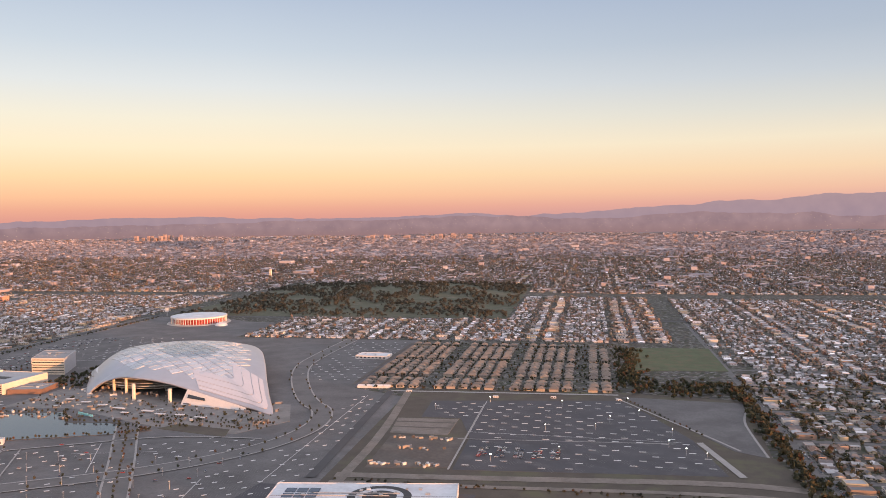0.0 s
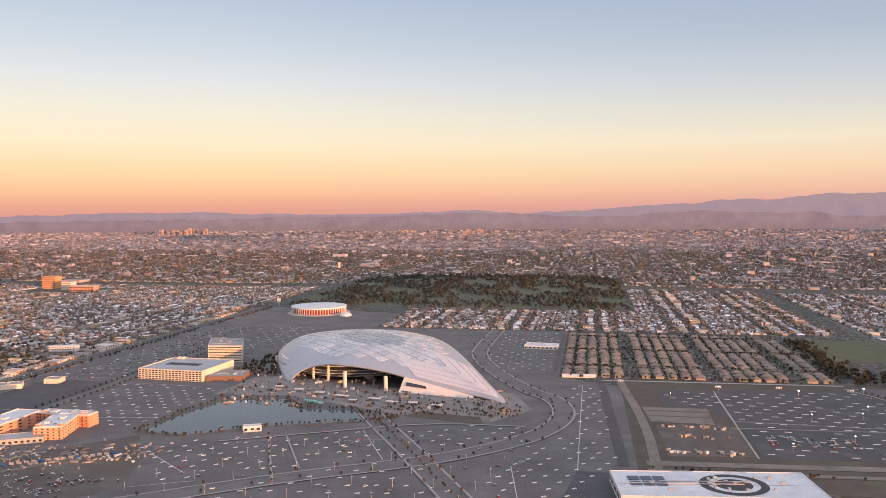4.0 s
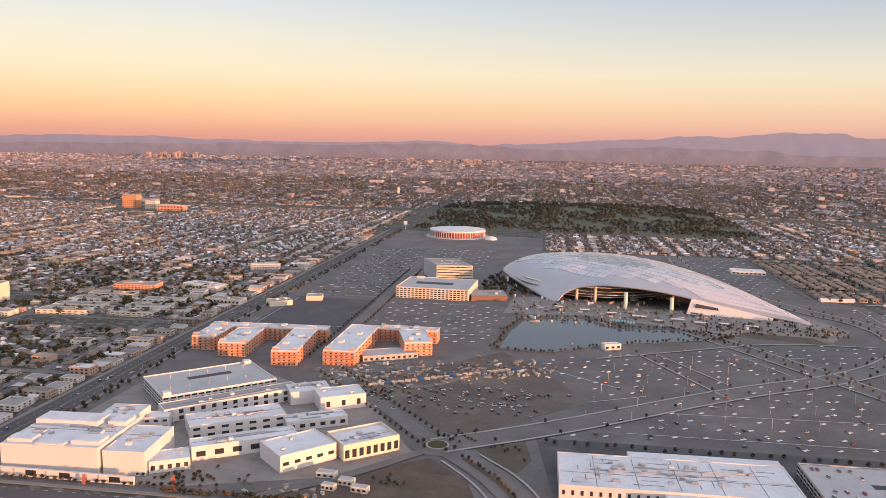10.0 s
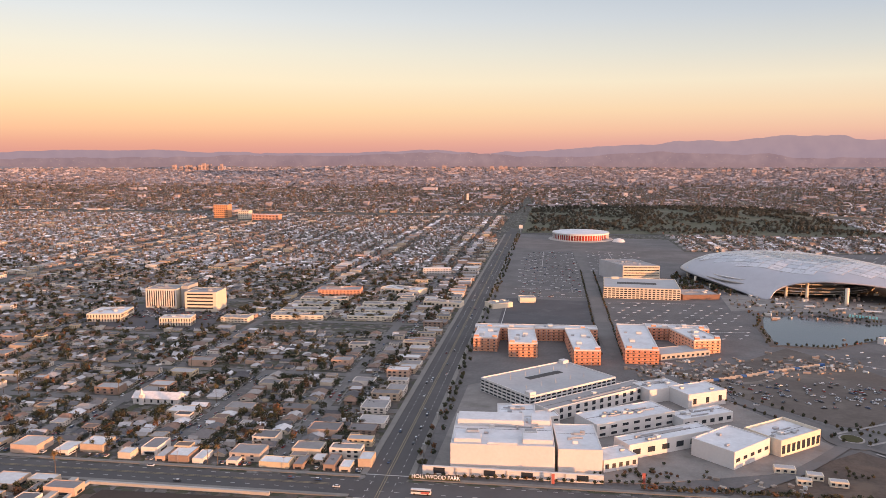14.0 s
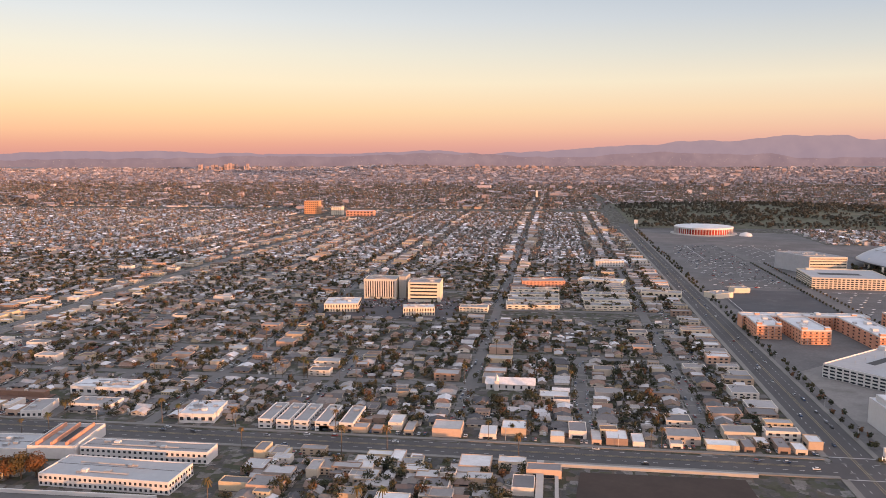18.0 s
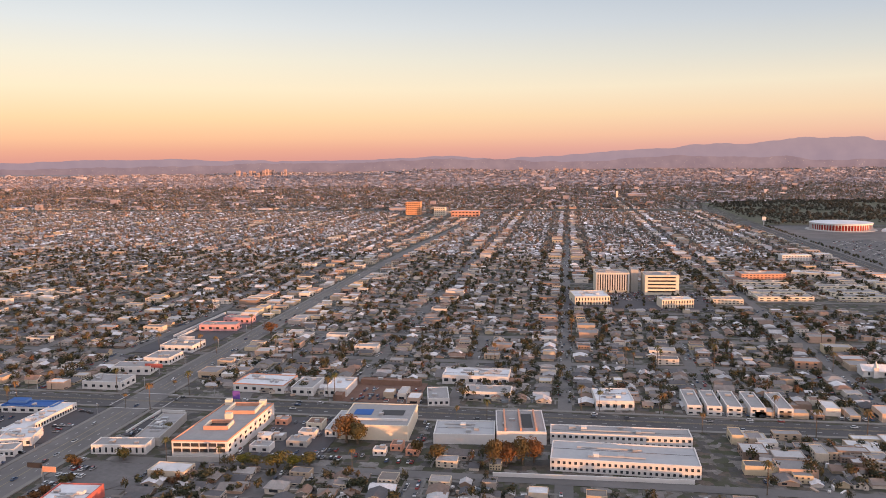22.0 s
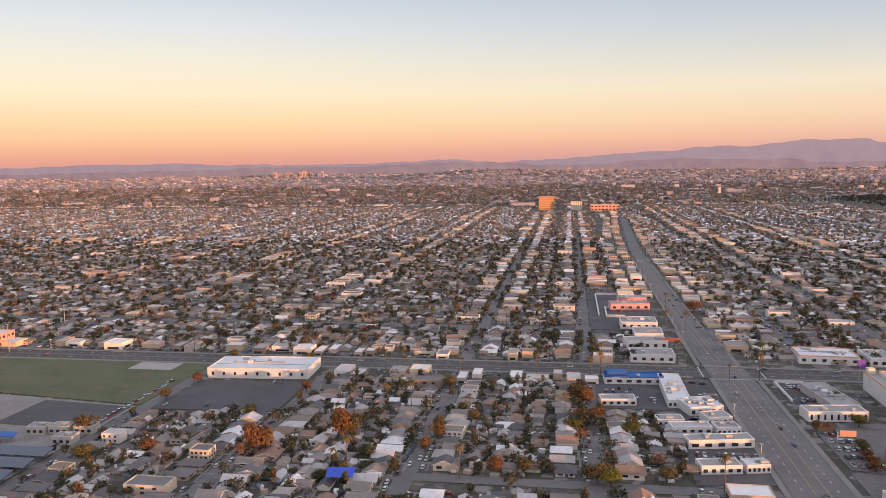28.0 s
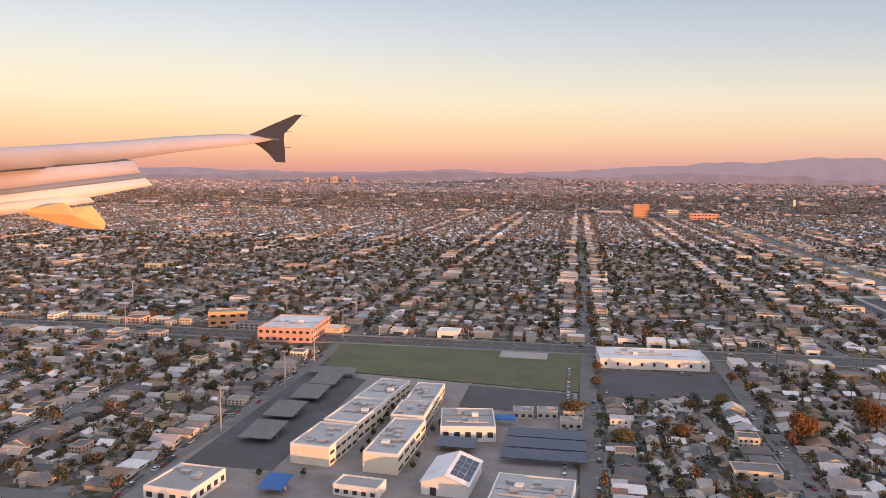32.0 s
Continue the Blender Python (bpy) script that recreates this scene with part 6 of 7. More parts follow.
side_w = put_box("wall", rim_w, WHITE, -1, -10, .4, .4, 20, .8)
sheet("parking_lot", prism([(-359, -84), (-352, -86), (-338, -70), (-338, -56), (-359, -56)], 0, .2), LOT, "worn asphalt car park beside a red store", "parking lot")
board2 = thing("twin_billboard", "two-faced billboard on a single mast", "billboard", -358, -72)
put_box("mast", board2, STEEL, 0, 0, 2.2, .3, .3, 4.4)
put_box("panel", board2, DARK, -2.4, .6, 4.9, 4, .3, 1.3, "dark panel")
# this panel's lit orange is its base colour
put_box("panel", board2, bpy.data.materials["salmon_stucco"], 2.2, -.2, 4.4, 3.6, .3, 1.4, "panel coloured orange as if lit")
sheet("parking_lot", prism([(-318, -48), (-294, -46), (-294, -14), (-316, -14)], 0, .17), LOT_DARK, "dark lots between motel and hall", "parking lot")
for x, y, w_, d_, h_, wm, rm in ((-316, -22, 4, 3.6, 1.7, "salmon_stucco", GREY_ROOF), (-305, -25, 5, 5, 2.2, "cream_render", BRICK), (-305, -32, 5, 4, 1.9, "white_stucco", GREY_ROOF), (-306, -39, 6, 4.5, 1.8, "concrete", GREY_ROOF), (-316, -36, 4, 3.5, 1.7, "white_stucco", WHITE_ROOF), (-311.5, -35, 3, 3, 1.5, "concrete", WHITE_ROOF), (-315, -44, 6, 4, 1.8, "white_stucco", GREY_ROOF), (-297.5, -30, 3.6, 17, 2.4, "white_stucco", DECK), (-280, -42, 3.5, 3, 1.6, "white_stucco", GREY_ROOF), (-276, -38, 3.4, 4, 1.7, "salmon_stucco", BRICK), (-271, -41, 3.6, 4.4, 1.7, "salmon_stucco", BRICK)):
    building("yard_shop", "small flat-roofed workshop among parked cars", "workshop", (x, y), (x + w_, y), d_, h_, bpy.data.materials[wm], rm, rows=1, bays=2, units=1, parapet=.2, win=(.35, .4), group="small workshops")
for _ in range(95):
    x, y = rng.uniform(-318, -268), float(rng.choice([-46, -43, -40.5, -29, -26.5, -19.5, -17, -14.5])) + rng.normal(0, .2)
    if not ((-294.5 < x < -271 and -33 < y) or (-298 < x < -293 and y > -31) or (-310 < x < -299 and y < -20) and rng.random() < .6):
        lot_cars.append((x, y, .2, math.pi / 2 + rng.normal(0, .05), 1, 1, 1))
sheet("bare_plot", prism([(-305, 3.5), (-277, 3.5), (-277, 27), (-304, 27)], 0, .2), mat("red_brown_paving", [(.15, .09, .07)], .95, grain=.2, amount=.4), "red-brown paved yard with palms", "yard")
for x, y, w_, d_, h_ in ((-305.5, 4, 3, 22, 1.9), (-301, 23, 22, 3, 1.9)):
    building("brick_row", "long low brown brick row round a yard", "shop", (x, y), (x + w_, y), d_, h_, BRICK, BRICK, units=2, parapet=.2)
building("white_shop", "narrow white shop with a grey roof", "shop", (-272.5, 1.6), (-265.5, 3), 13, 2.4, WHITE, GREY_ROOF, rows=1, bays=4, units=2, win=(.5, .35))
for _ in range(26):
    lot_cars.append((rng.uniform(-300, -279), float(rng.choice([7, 10, 15, 18])) + rng.normal(0, .3), .25, math.pi / 2, 1, 1, 1))
for p0, p1, dep, hh, lab, rm, seed_ in (((-393.5, -44), (-387, -44), 28, 2.2, "white shop row with a dark arcade", WHITE_ROOF, 4), ((-388.5, -50.8), (-379.3, -48), 9, 2.4, "white stepped shop with roof plant", WHITE_ROOF, 8), ((-385, -57.8), (-378.6, -56), 5.5, 2.0, "white shop with a pale green roof", GREY_ROOF, 1),
                                        ((-395, -65.5), (-385, -64), 4.5, 1.7, "low pale workshop with a concrete roof", DECK, 1), ((-398, -60), (-391, -59), 4.5, 1.7, "low white workshop with a grey roof", GREY_ROOF, 1), ((-384, -65), (-378, -64), 5, 1.8, "low white workshop beside the avenue", GREY_ROOF, 2),
                                        ((-392.5, -75.8), (-376.8, -72.8), 4.5, 2.1, "long white workshop front", GREY_ROOF, 3), ((-392, -91), (-383, -89.5), 4.5, 1.9, "white workshop with arched doors", GREY_ROOF, 2), ((-382, -89.2), (-376.8, -88.2), 4, 1.9, "small white office by a car yard", WHITE_ROOF, 2), ((-412, -44), (-402, -43), 5, 1.8, "low pale building with a grey roof", GREY_ROOF, 2)):
    building("corner_shop", lab, "shop", p0, p1, dep, hh, WHITE, rm, rows=1, bays=5, sides="FR" if dep > 20 else "F", units=seed_, win=(.5, .4), parapet=.3)
sheet("parking_lot", prism([(-413, -46), (-377.5, -46), (-377.5, -14), (-413, -14)], 0, .15), LOT_DARK, "dark car park round a row of shops", "parking lot")
sheet("parking_lot", prism([(-394, -97), (-376.6, -95), (-376.6, -46.5), (-394, -46.5)], 0, .15), LOT_DARK, "dark yard of car dealers", "parking lot")
for i in range(9):
    for y in (-86.5, -84, -81.5, -79):
        if rng.random() < .75:
            lot_cars.append((-391 + 1.6 * i + rng.normal(0, .1), y + rng.normal(0, .1), .2, math.pi / 2 + rng.normal(0, .08), 1, 1, 1))
for i in range(44):
    x, y = ((rng.uniform(-411, -396), float(rng.choice([-27, -30, -37, -40]))) if i < 14 else (rng.uniform(-385, -379), rng.uniform(-44, -17)) if i < 24 else (rng.uniform(-397, -378), float(rng.choice([-68.5, -70.5, -60.8, -53.5]))))
    lot_cars.append((x, y, .2, math.pi / 2 if i < 14 else 0, 1, 1, 1))
bl = building("blue_roof_shop", "low shop with a bright blue roof", "shop", (-410, -22), (-392, -21), 6, 2.2, WHITE, BLUE, rows=1, bays=6, units=1, cap=BLUE, parapet=.5)
put_box("blue_gable", bl, BLUE, 4, 4, 2.9, 6, 3.4, 1.2)
building("red_store", "store with red walls and a white roof", "store", (-348, -92), (-337, -91), 15, 3, RED, WHITE_ROOF, rows=1, bays=4, units=4)
building("market", "market hall with a white roof and red fascia", "market", (-344, 10), (-325, 9), 13, 2.7, WHITE, WHITE_ROOF, rows=1, bays=6, units=5, win=(.4, .35), cap=bpy.data.materials["salmon_stucco"])
building("white_shop", "white shop with a grey flat roof", "shop", (-322, 8), (-314, 8), 13, 2.6, WHITE, GREY_ROOF, rows=1, bays=3, units=2)
building("white_shop", "white workshop building with pale roof", "shop", (-310, 8), (-302, 8), 14, 2.8, WHITE, WHITE_ROOF, rows=1, bays=4, units=3)
building("white_complex", "white stepped commercial building", "shop", (-272, 28), (-248, 28), 11, 3, WHITE, WHITE_ROOF, rows=1, bays=8, units=6)
building("petrol_shop", "low shop with a dark red fascia", "shop", (-262, 12), (-246, 12), 8, 2.2, WHITE, GREY_ROOF, rows=1, bays=5, units=2)
building("white_shop", "white shop with a long roof", "shop", (-218, 5), (-206, 6), 14, 2.8, WHITE, WHITE_ROOF, rows=1, bays=5, units=4)
for x in (-190, -184, -178, -171, -163):
    building("white_flats", "narrow white two-storey flats", "apartment building", (x, 4), (x + 4.6, 4), 17, 2.8, WHITE, GREY_ROOF, rows=2, bays=2, sides="FR", units=1, group="narrow white flats")
sign = thing("tall_sign", "tall purple flag sign on a pole", "sign", -333, -13)
put_box("pole", sign, STEEL, 0, 0, 3, .25, .25, 6)
put_box("panel", sign, mat("purple_paint", [(.14, .07, .3)], .6), .6, 0, 6.2, 2.4, .3, 2.6)
r2 = thing("shop_sign", "red shop sign on a white fascia", "sign", -384, 27)
put_box("panel", r2, RED, 0, 0, 3.4, 7, .4, 1.4)
put_box("leg", r2, STEEL, -2, .3, 1.4, .2, .2, 2.8)
put_box("leg", r2, STEEL, 2, .3, 1.4, .2, .2, 2.8)
for p0, p1, dep, hh, m_, lab in (((-402, 100), (-384, 102), 8, 3, PINK, "shop with pink awning"), ((-398, 118), (-384, 118), 7, 3, PINK, "shop with pink fascia"), ((-400, 24), (-385, 26), 8, 3, WHITE, "white shop with red fascia"),
                                 ((-396, 40), (-385, 40), 12, 2.6, WHITE, "white corner shop"), ((-400, 60), (-385, 60), 12, 2.8, WHITE, "white shop with grey roof"), ((-400, 6), (-385, 6), 10, 2.6, WHITE, "white corner shop with dark windows")):
    building("avenue_shop", lab + " facing the wide avenue", "shop", p0, p1, dep, hh, m_, GREY_ROOF, rows=1, bays=5, sides="FR", units=3, win=(.4, .35))
sheet("basin", prism([(-92, -56), (-42, -56), (-44, -17), (-88, -18)], 0, .3), BROWN, "dark empty basin behind a concrete rim", "basin")
sheet("basin_rim", join(box(-94, -40, -14.6, -13.6, 0, .9), box(-95, -94, -60, -13.6, 0, .9), box(-100, -98, -70, -13.6, 0, 1.4)), CONCRETE, "concrete rim of the basin", "wall")

sheet("parking_lot", prism([(-412, 58), (-384, 58), (-382, 150), (-412, 142)], 0, .16), LOT_DARK, "dark walled car park beside the avenue", "parking lot")
court = thing("court_wall", "long white wall round a dark car park", "wall", -404.5, 86.5)
for x, y, sx, sy in ((-3.3, 27, .5, 55), (2.5, 56.5, 11, .5), (5.5, 18.8, 11, .5), (0, 8, .5, 22), (4, -2, 8, .5), (18, 22, .5, 8)):
    put_box("wall", court, WHITE, x, y, .6, sx, sy, 1.2)

# shops filling the large streets
shop_rows = []
for a, c, s in ((-1000, -640, 1), (-1000, -700, -1), (-630, -412, 1), (-498, -414, -1), (-180, -20, 1), (-182, -100, -1), (-300, -275, 1)):
    x = a
    while x < c:
        wdt = 3.6 + rng.random() ** 2 * 7
        dep = 4 + rng.random() * 5
        cy = CENTURY + s * (9 + dep / 2 + (rng.random() < .4) * 4)
        if rng.random() < .74:
            shop_rows.append((x + wdt / 2, cy, 0, 0, wdt - .8, dep, 1.6 + rng.random() ** 2 * 1.3))
        for k in range(3):
            lot_cars.append((x + rng.random() * wdt, CENTURY + s * (10.2 + 12 * (k == 2)), .1, math.pi / 2, 1, 1, 1))
        x += wdt + .6
for s in (-1, 1):
    for lane, chance in ((0, .72), (1, .6)):
        y = 135 if s < 0 else 24
        while y < 700:
            dep = 3.5 + rng.random() * 5
            bend = 1 + (6 * max(0, (y - 300) / 200) if y < 500 else 6 + 10 * (y - 500) / 220)
            wdt = 4 + rng.random() * 4.5
            if rng.random() < chance:
                shop_rows.append((LABREA + bend + s * (6.6 + 9 * lane + wdt / 2 + rng.random() * 1.5), y + dep / 2, 0, 0, wdt, dep - .6, 1.6 + rng.random() ** 2 * 1.5))
            else:
                for k in range(3):
                    lot_cars.append((LABREA + bend + s * (11 + 9 * lane + 1.7 * k), y + dep / 2, .1, math.pi / 2, 1, 1, 1))
            y += dep + .5 + (rng.random() < .2) * 4
for s, y, c in ((-1, -205, -98), (1, -205, -100)):
    while y < c:
        dep = 5 + rng.random() * 4
        wdt = 5 + rng.random() * 5
        shop_rows.append((-369 + s * (11 + wdt / 2), y + dep / 2, 0, 0, wdt, dep - .6, 1.7 + rng.random() * .8))
        for k in range(4):
            lot_cars.append((-369 + s * (21 + 1.7 * k), y + rng.random() * dep, .1, math.pi / 2, 1, 1, 1))
        y += dep + 2.5
shop_first = None
flat_parts = [("wall", mesh("wall", *flat_block()[0], WALLS)), ("roof", mesh("roof", *flat_block()[1], mat("shop_roofs", [(.3, .28, .28), (.55, .53, .53), (.22, .2, .2), (.42, .39, .38), (.62, .6, .6)], .9, by="object", grain=.3, amount=.3))),
              ("window", mesh("window", *join(box(-.3, .3, -.51, -.5, .08, .42)), GLASS)), ("side_window", mesh("side_window", *box(.5, .51, -.25, .2, .12, .42), GLASS))]
far_shops = [r for r in shop_rows if r[1] > 250 or r[0] < -660]
scatter("shop_rows", *joined[3], far_shops, [WALLS_I, FLATS_I, GLASS], "low flat-roofed shops further up the avenue", "shops")
for row in [r for r in shop_rows if not (r[1] > 250 or r[0] < -660)]:
    m = pose(*row[:3], 0, 0, rng.choice([0, 0, 180, 180])) @ Matrix.Diagonal((*row[4:], 1))
    if shop_first is None:
        shop_first = thing_set("shop", flat_parts, "low flat-roofed shop with a glazed front", "shop", "shops along the large streets")
        shop_first.matrix_basis = m
    else:
        copy_thing(shop_first, pose(0, 0, 0)).matrix_basis = m

sheet("parking_lot", prism([(-230, 174), (-150, 174), (-150, 236), (-230, 236)], 0, .15), LOT_DARK, "asphalt car park in front of the hospital", "parking lot")
sheet("parking_lot", prism([(-359.6, -205), (-350, -205), (-350, -86), (-359.6, -86)], 0, .15), LOT, "asphalt lots behind the avenue's shops", "parking lot")
sheet("parking_lot", prism([(-350, -72), (-300, -72), (-300, -57), (-350, -57)], 0, .15), LOT, "asphalt lane behind the motel", "parking lot")
building("low_block", "low white building with red-brown roof", "shop", (-336, -112), (-322, -112), 12, 2.6, CREAM, BRICK, rows=1, bays=5, units=2)
for _ in range(70):
    lot_cars.append((rng.uniform(-357, -351), float(rng.choice([-195, -180, -168, -140, -128, -112, -98, -72, -66, -62, -36, -33, -22, -20, -18])) + rng.normal(0, .3), .22, 1.57, 1, 1, 1))
for _ in range(60):
    x, y = rng.uniform(-345, -300), rng.uniform(-120, -56)
    if not (-352 < x < -335 and -94 < y < -56):
        street_extra.append((x, y, .1, rng.random() * 6, 2.6, 2.6, 2.6))
for i in range(26):
    lot_cars.append((-357.5 + 1.5 * (i % 5) + rng.normal(0, .1), -82 + 5.2 * (i // 5) + rng.normal(0, .1), .25, 1.57, 1, 1, 1))
# single large trees; the low sun's orange is put into the rusty crowns
RUSTY_SUNLIT = mat("rusty_crown", [(.16, .085, .035), (.13, .088, .038), (.11, .08, .035), (.17, .08, .034), (.1, .082, .035)], 1, by="object", grain=1.5, amount=.45, thin=.3)
OLIVE = mat("olive_crown", [(.13, .12, .02), (.1, .09, .03), (.12, .1, .035)], 1, by="object", grain=1.5, amount=.45, thin=.3)
grand = {}
for m_, spots in ((RUSTY_SUNLIT, ((-290, -33, 7, 8), (-286.5, -34, 6, 7), (-246.5, -45.5, 4.6, 8), (-243, -43, 5.5, 7), (-239, -43, 5.2, 7.6), (-236, -41, 5.5, 7), (-262, -43.5, 4.5, 5), (-268, -40, 3, 5), (-477, -81, 5.5, 9), (-475, -80, 4.5, 8), (-496, -92, 5, 8.5), (-493.5, -91, 4, 7.6), (-547, -82, 4.6, 5), (-522, -95, 4, 4.6),
                           (-437, -95.5, 3.6, 4), (-431, -94.8, 3.8, 4.2), (-414.8, -98, 4.4, 4.6), (-419, -41, 5.5, 6), (-416, -44, 4.4, 5.4), (-414, -59, 4.6, 5), (-418, -61, 4.4, 4.6), (-354, -84.5, 2.8, 3.2), (-353.5, -81, 2.6, 2.8), (-353.4, -77.5, 2.4, 3), (-352.6, -72, 2.6, 2.8), (-352, -69.5, 2.4, 2.6), (-358.8, -59.5, 3.2, 3.4), (-356.4, -60.5, 2.6, 3),
                           (-365, 98, 5.5, 6), (-457, -34, 4, 5), (-538, -10, 3, 5), (-540, -34, 3.2, 3.6), (-541, -52, 3, 3.4), (-511, -9, 4, 4.6), (-501, -40, 3.2, 3.6), (-330, -66, 3, 3.6), (-322, -100, 3.4, 4), (-400, -96, 3.6, 4), (-446, -62, 3.4, 3.8), (-454, -72, 3, 5.6), (-453.5, -78, 3, 5), (-455, -86, 2.8, 4.6))),
                  (OLIVE, ((-303, -53.5, 5.2, 4.6), (-347, -54, 4, 3.6), (-345.5, -32, 3, 3), (-299, -52, 4, 3.2), (-309, -53, 4.4, 3), (-313, -52.5, 4, 3), (-295, -51, 4.4, 3.6), (-420, -66, 4, 4.2), (-405, -68, 4, 4.4), (-450, -55, 3.4, 3.6), (-508, -66, 4, 4), (-536, -100, 4.4, 4.4), (-412, -100, 4, 4)))):
    for n_, (x, y, wd, hh) in enumerate(spots):
        k = (m_.name, n_ % 4)
        mm = pose(x, y, 0, 0, 0, (x * 71) % 360) @ Matrix.Diagonal((wd * 1.2, wd * 1.2, hh * 1.05, 1))
        if k not in grand:
            crown_, wood_ = crown_tree(140 + n_ % 4)
            grand[k] = thing_set("tree", [("trunk", mesh("trunk", *wood_, BARK)), ("crown", mesh("crown", *crown_, m_))], "large tree with the sun's orange put into its rusty crown" if m_ is RUSTY_SUNLIT else "rounded olive green tree", "tree", "large trees of the town")
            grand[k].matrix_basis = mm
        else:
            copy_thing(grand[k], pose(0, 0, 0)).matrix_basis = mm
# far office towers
# orange sunlight on this tower is put into its wall colour
building("office_tower", "office block coloured orange as if sunlit, in the middle distance", "office building", (-466, 885), (-444, 886), 16, 19, mat("terracotta", [(.5, .26, .14)], .8), GREY_ROOF, rows=6, bays=7, units=2)
building("office_tower", "pale office block in the middle distance", "office building", (-420, 868), (-404, 868), 14, 12, CREAM, GREY_ROOF, rows=4, bays=5, units=2)
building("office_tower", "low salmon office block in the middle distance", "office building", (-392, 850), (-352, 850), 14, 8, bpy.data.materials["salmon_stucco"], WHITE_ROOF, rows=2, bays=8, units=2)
building("office_tower", "slender tower in the middle distance", "tower", (-132, 1326), (-128, 1326), 4, 16, CREAM, GREY_ROOF, units=0)
# haze and the low sun's tint are mixed into the far towers' colours
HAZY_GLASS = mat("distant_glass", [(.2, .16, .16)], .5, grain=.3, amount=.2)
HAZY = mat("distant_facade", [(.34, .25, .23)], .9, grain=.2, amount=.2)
for i in range(46):
    if i < 16:
        x, y, hh = -1990 + rng.normal(0, 70), 3880 + rng.normal(0, 30), 20 + rng.random() * 22
    elif i < 26:
        x, y, hh = -1700 + i * 62 + rng.normal(0, 40), 3950 + rng.normal(0, 80), 14 + rng.random() * 18
    else:
        x, y, hh = rng.uniform(-2000, 1900), rng.uniform(3000, 4000), 8 + rng.random() * 14
    wdt = 12 + rng.random() * 10
    tw = building("far_tower", "high-rise far off, haze and sun tinted into its colour", "tower", (x, y), (x + wdt, y), wdt, hh, HAZY, GREY_ROOF, units=0, parapet=0, z=float(ground_z(x, y)) - 1, group="far high-rises")
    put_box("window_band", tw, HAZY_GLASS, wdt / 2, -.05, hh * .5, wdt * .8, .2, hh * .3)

# ---------------------------------------------------------------- school
sheet("schoolyard", prism([(-631, -150), (-546, -150), (-546, -60), (-625, -50)], 0, .12), PLAZA, "grey concrete schoolyard", "yard")
sheet("school_car_park", prism([(-628, -130), (-608, -130), (-608, -58), (-628, -52)], 0, .2), LOT_DARK, "dark car park beside the school", "parking lot")
sheet("bare_plot", prism([(-690, -150), (-662, -150), (-660, -128), (-688, -126)], 0, .2), BROWN, "dark vacant plot among houses", "bare ground")
sheet("field", prism([(-631, -9), (-624.5, -49), (-545.5, -59), (-545, -12)], 0, .2), LAWN, "dull green playing field behind the school", "field")
sheet("field_pad", prism([(-572, -13), (-556, -13), (-556, -22), (-572, -22)], 0, .3), PAVE, "pale pad at the corner of the field", "pad")
for p0, p1, dep, hh, lab in (((-606, -125), (-597, -126), 15, 4.6, "front"), ((-604, -109), (-595.5, -110), 19, 4.9, "middle"), ((-603, -88), (-594.5, -89), 20, 3.8, "rear"),
                             ((-589.5, -127), (-582, -127.4), 23, 4.7, "front"), ((-589.5, -103), (-581.5, -103), 12, 5.1, "middle"), ((-589.5, -90), (-582, -90), 19, 4.0, "rear")):
    hh = hh * .84
    building("school_block", "cream two-storey school block with roof plant, " + lab + " of its row", "school", p0, p1, dep, hh, CREAM, DECK, rows=2, bays=4, sides="R", units=7, win=(.66, .32), side_bays=5, parapet=.6, cap=WHITE, group="school blocks")
building("school_hall", "white one-storey school hall with solar panels", "school", (-577, -106), (-564.4, -104), 14, 3.4, WHITE, GREY_ROOF, rows=1, bays=5, units=4)
gym = thing("gymnasium", "white gable-roofed gymnasium with solar panels", "gymnasium", -575.6, -135.5, 0, -4)
gym.scale = (.84, .84, .84)
put_box("wall", gym, WHITE, 5.6, 8, 1.6, 11, 16, 3.2)
part("gable", mesh("gable", [(.1, 0, 3.2), (11.1, 0, 3.2), (5.6, 0, 5), (.1, 16, 3.2), (11.1, 16, 3.2), (5.6, 16, 5)], [(0, 1, 2), (3, 5, 4)], WHITE), gym)
part("roof", mesh("roof", [(-.3, -.4, 3.1), (5.6, -.4, 5.15), (11.5, -.4, 3.1), (-.3, 16.4, 3.1), (5.6, 16.4, 5.15), (11.5, 16.4, 3.1)], [(0, 1, 4, 3), (1, 2, 5, 4)], WHITE_ROOF), gym)
for i in range(3):
    for j in range(4):
        u0, y0 = .15 + .26 * i, 2 + 3.1 * j
        q = [(5.6 + 5.9 * u, y, 5.2 - 2.05 * u) for u, y in ((u0, y0), (u0 + .24, y0), (u0 + .24, y0 + 2.9), (u0, y0 + 2.9))]
        part("solar_panel", mesh("solar_panel", q + [(x, y, z - .1) for x, y, z in q], [(0, 1, 2, 3), (4, 5, 1, 0), (5, 6, 2, 1), (6, 7, 3, 2), (7, 4, 0, 3)], SOLAR), gym)
put_box("door", gym, DARK, 3, -.05, 1, 1.4, .14, 2)
for x, y in ((-593, -86), (-593, -92), (-592.5, -98), (-593, -106), (-592.5, -112), (-592, -118), (-579, -96), (-579, -101), (-579.5, -118), (-579, -124), (-609, -134), (-600, -132), (-546, -88), (-546, -97), (-545.5, -107), (-546, -118)):
    street_extra.append((x + rng.normal(0, .3), y, .1, rng.random() * 6, 1.7, 1.7, 2.0))
sheet("ball_court", prism([(-577, -79), (-547, -81), (-547, -61), (-577, -58)], 0, .2), LOT_DARK, "dark asphalt court behind the school", "court")
AWNING = mat("weathered_canopy", [(.14, .135, .135)], .8, grain=.4, amount=.3)
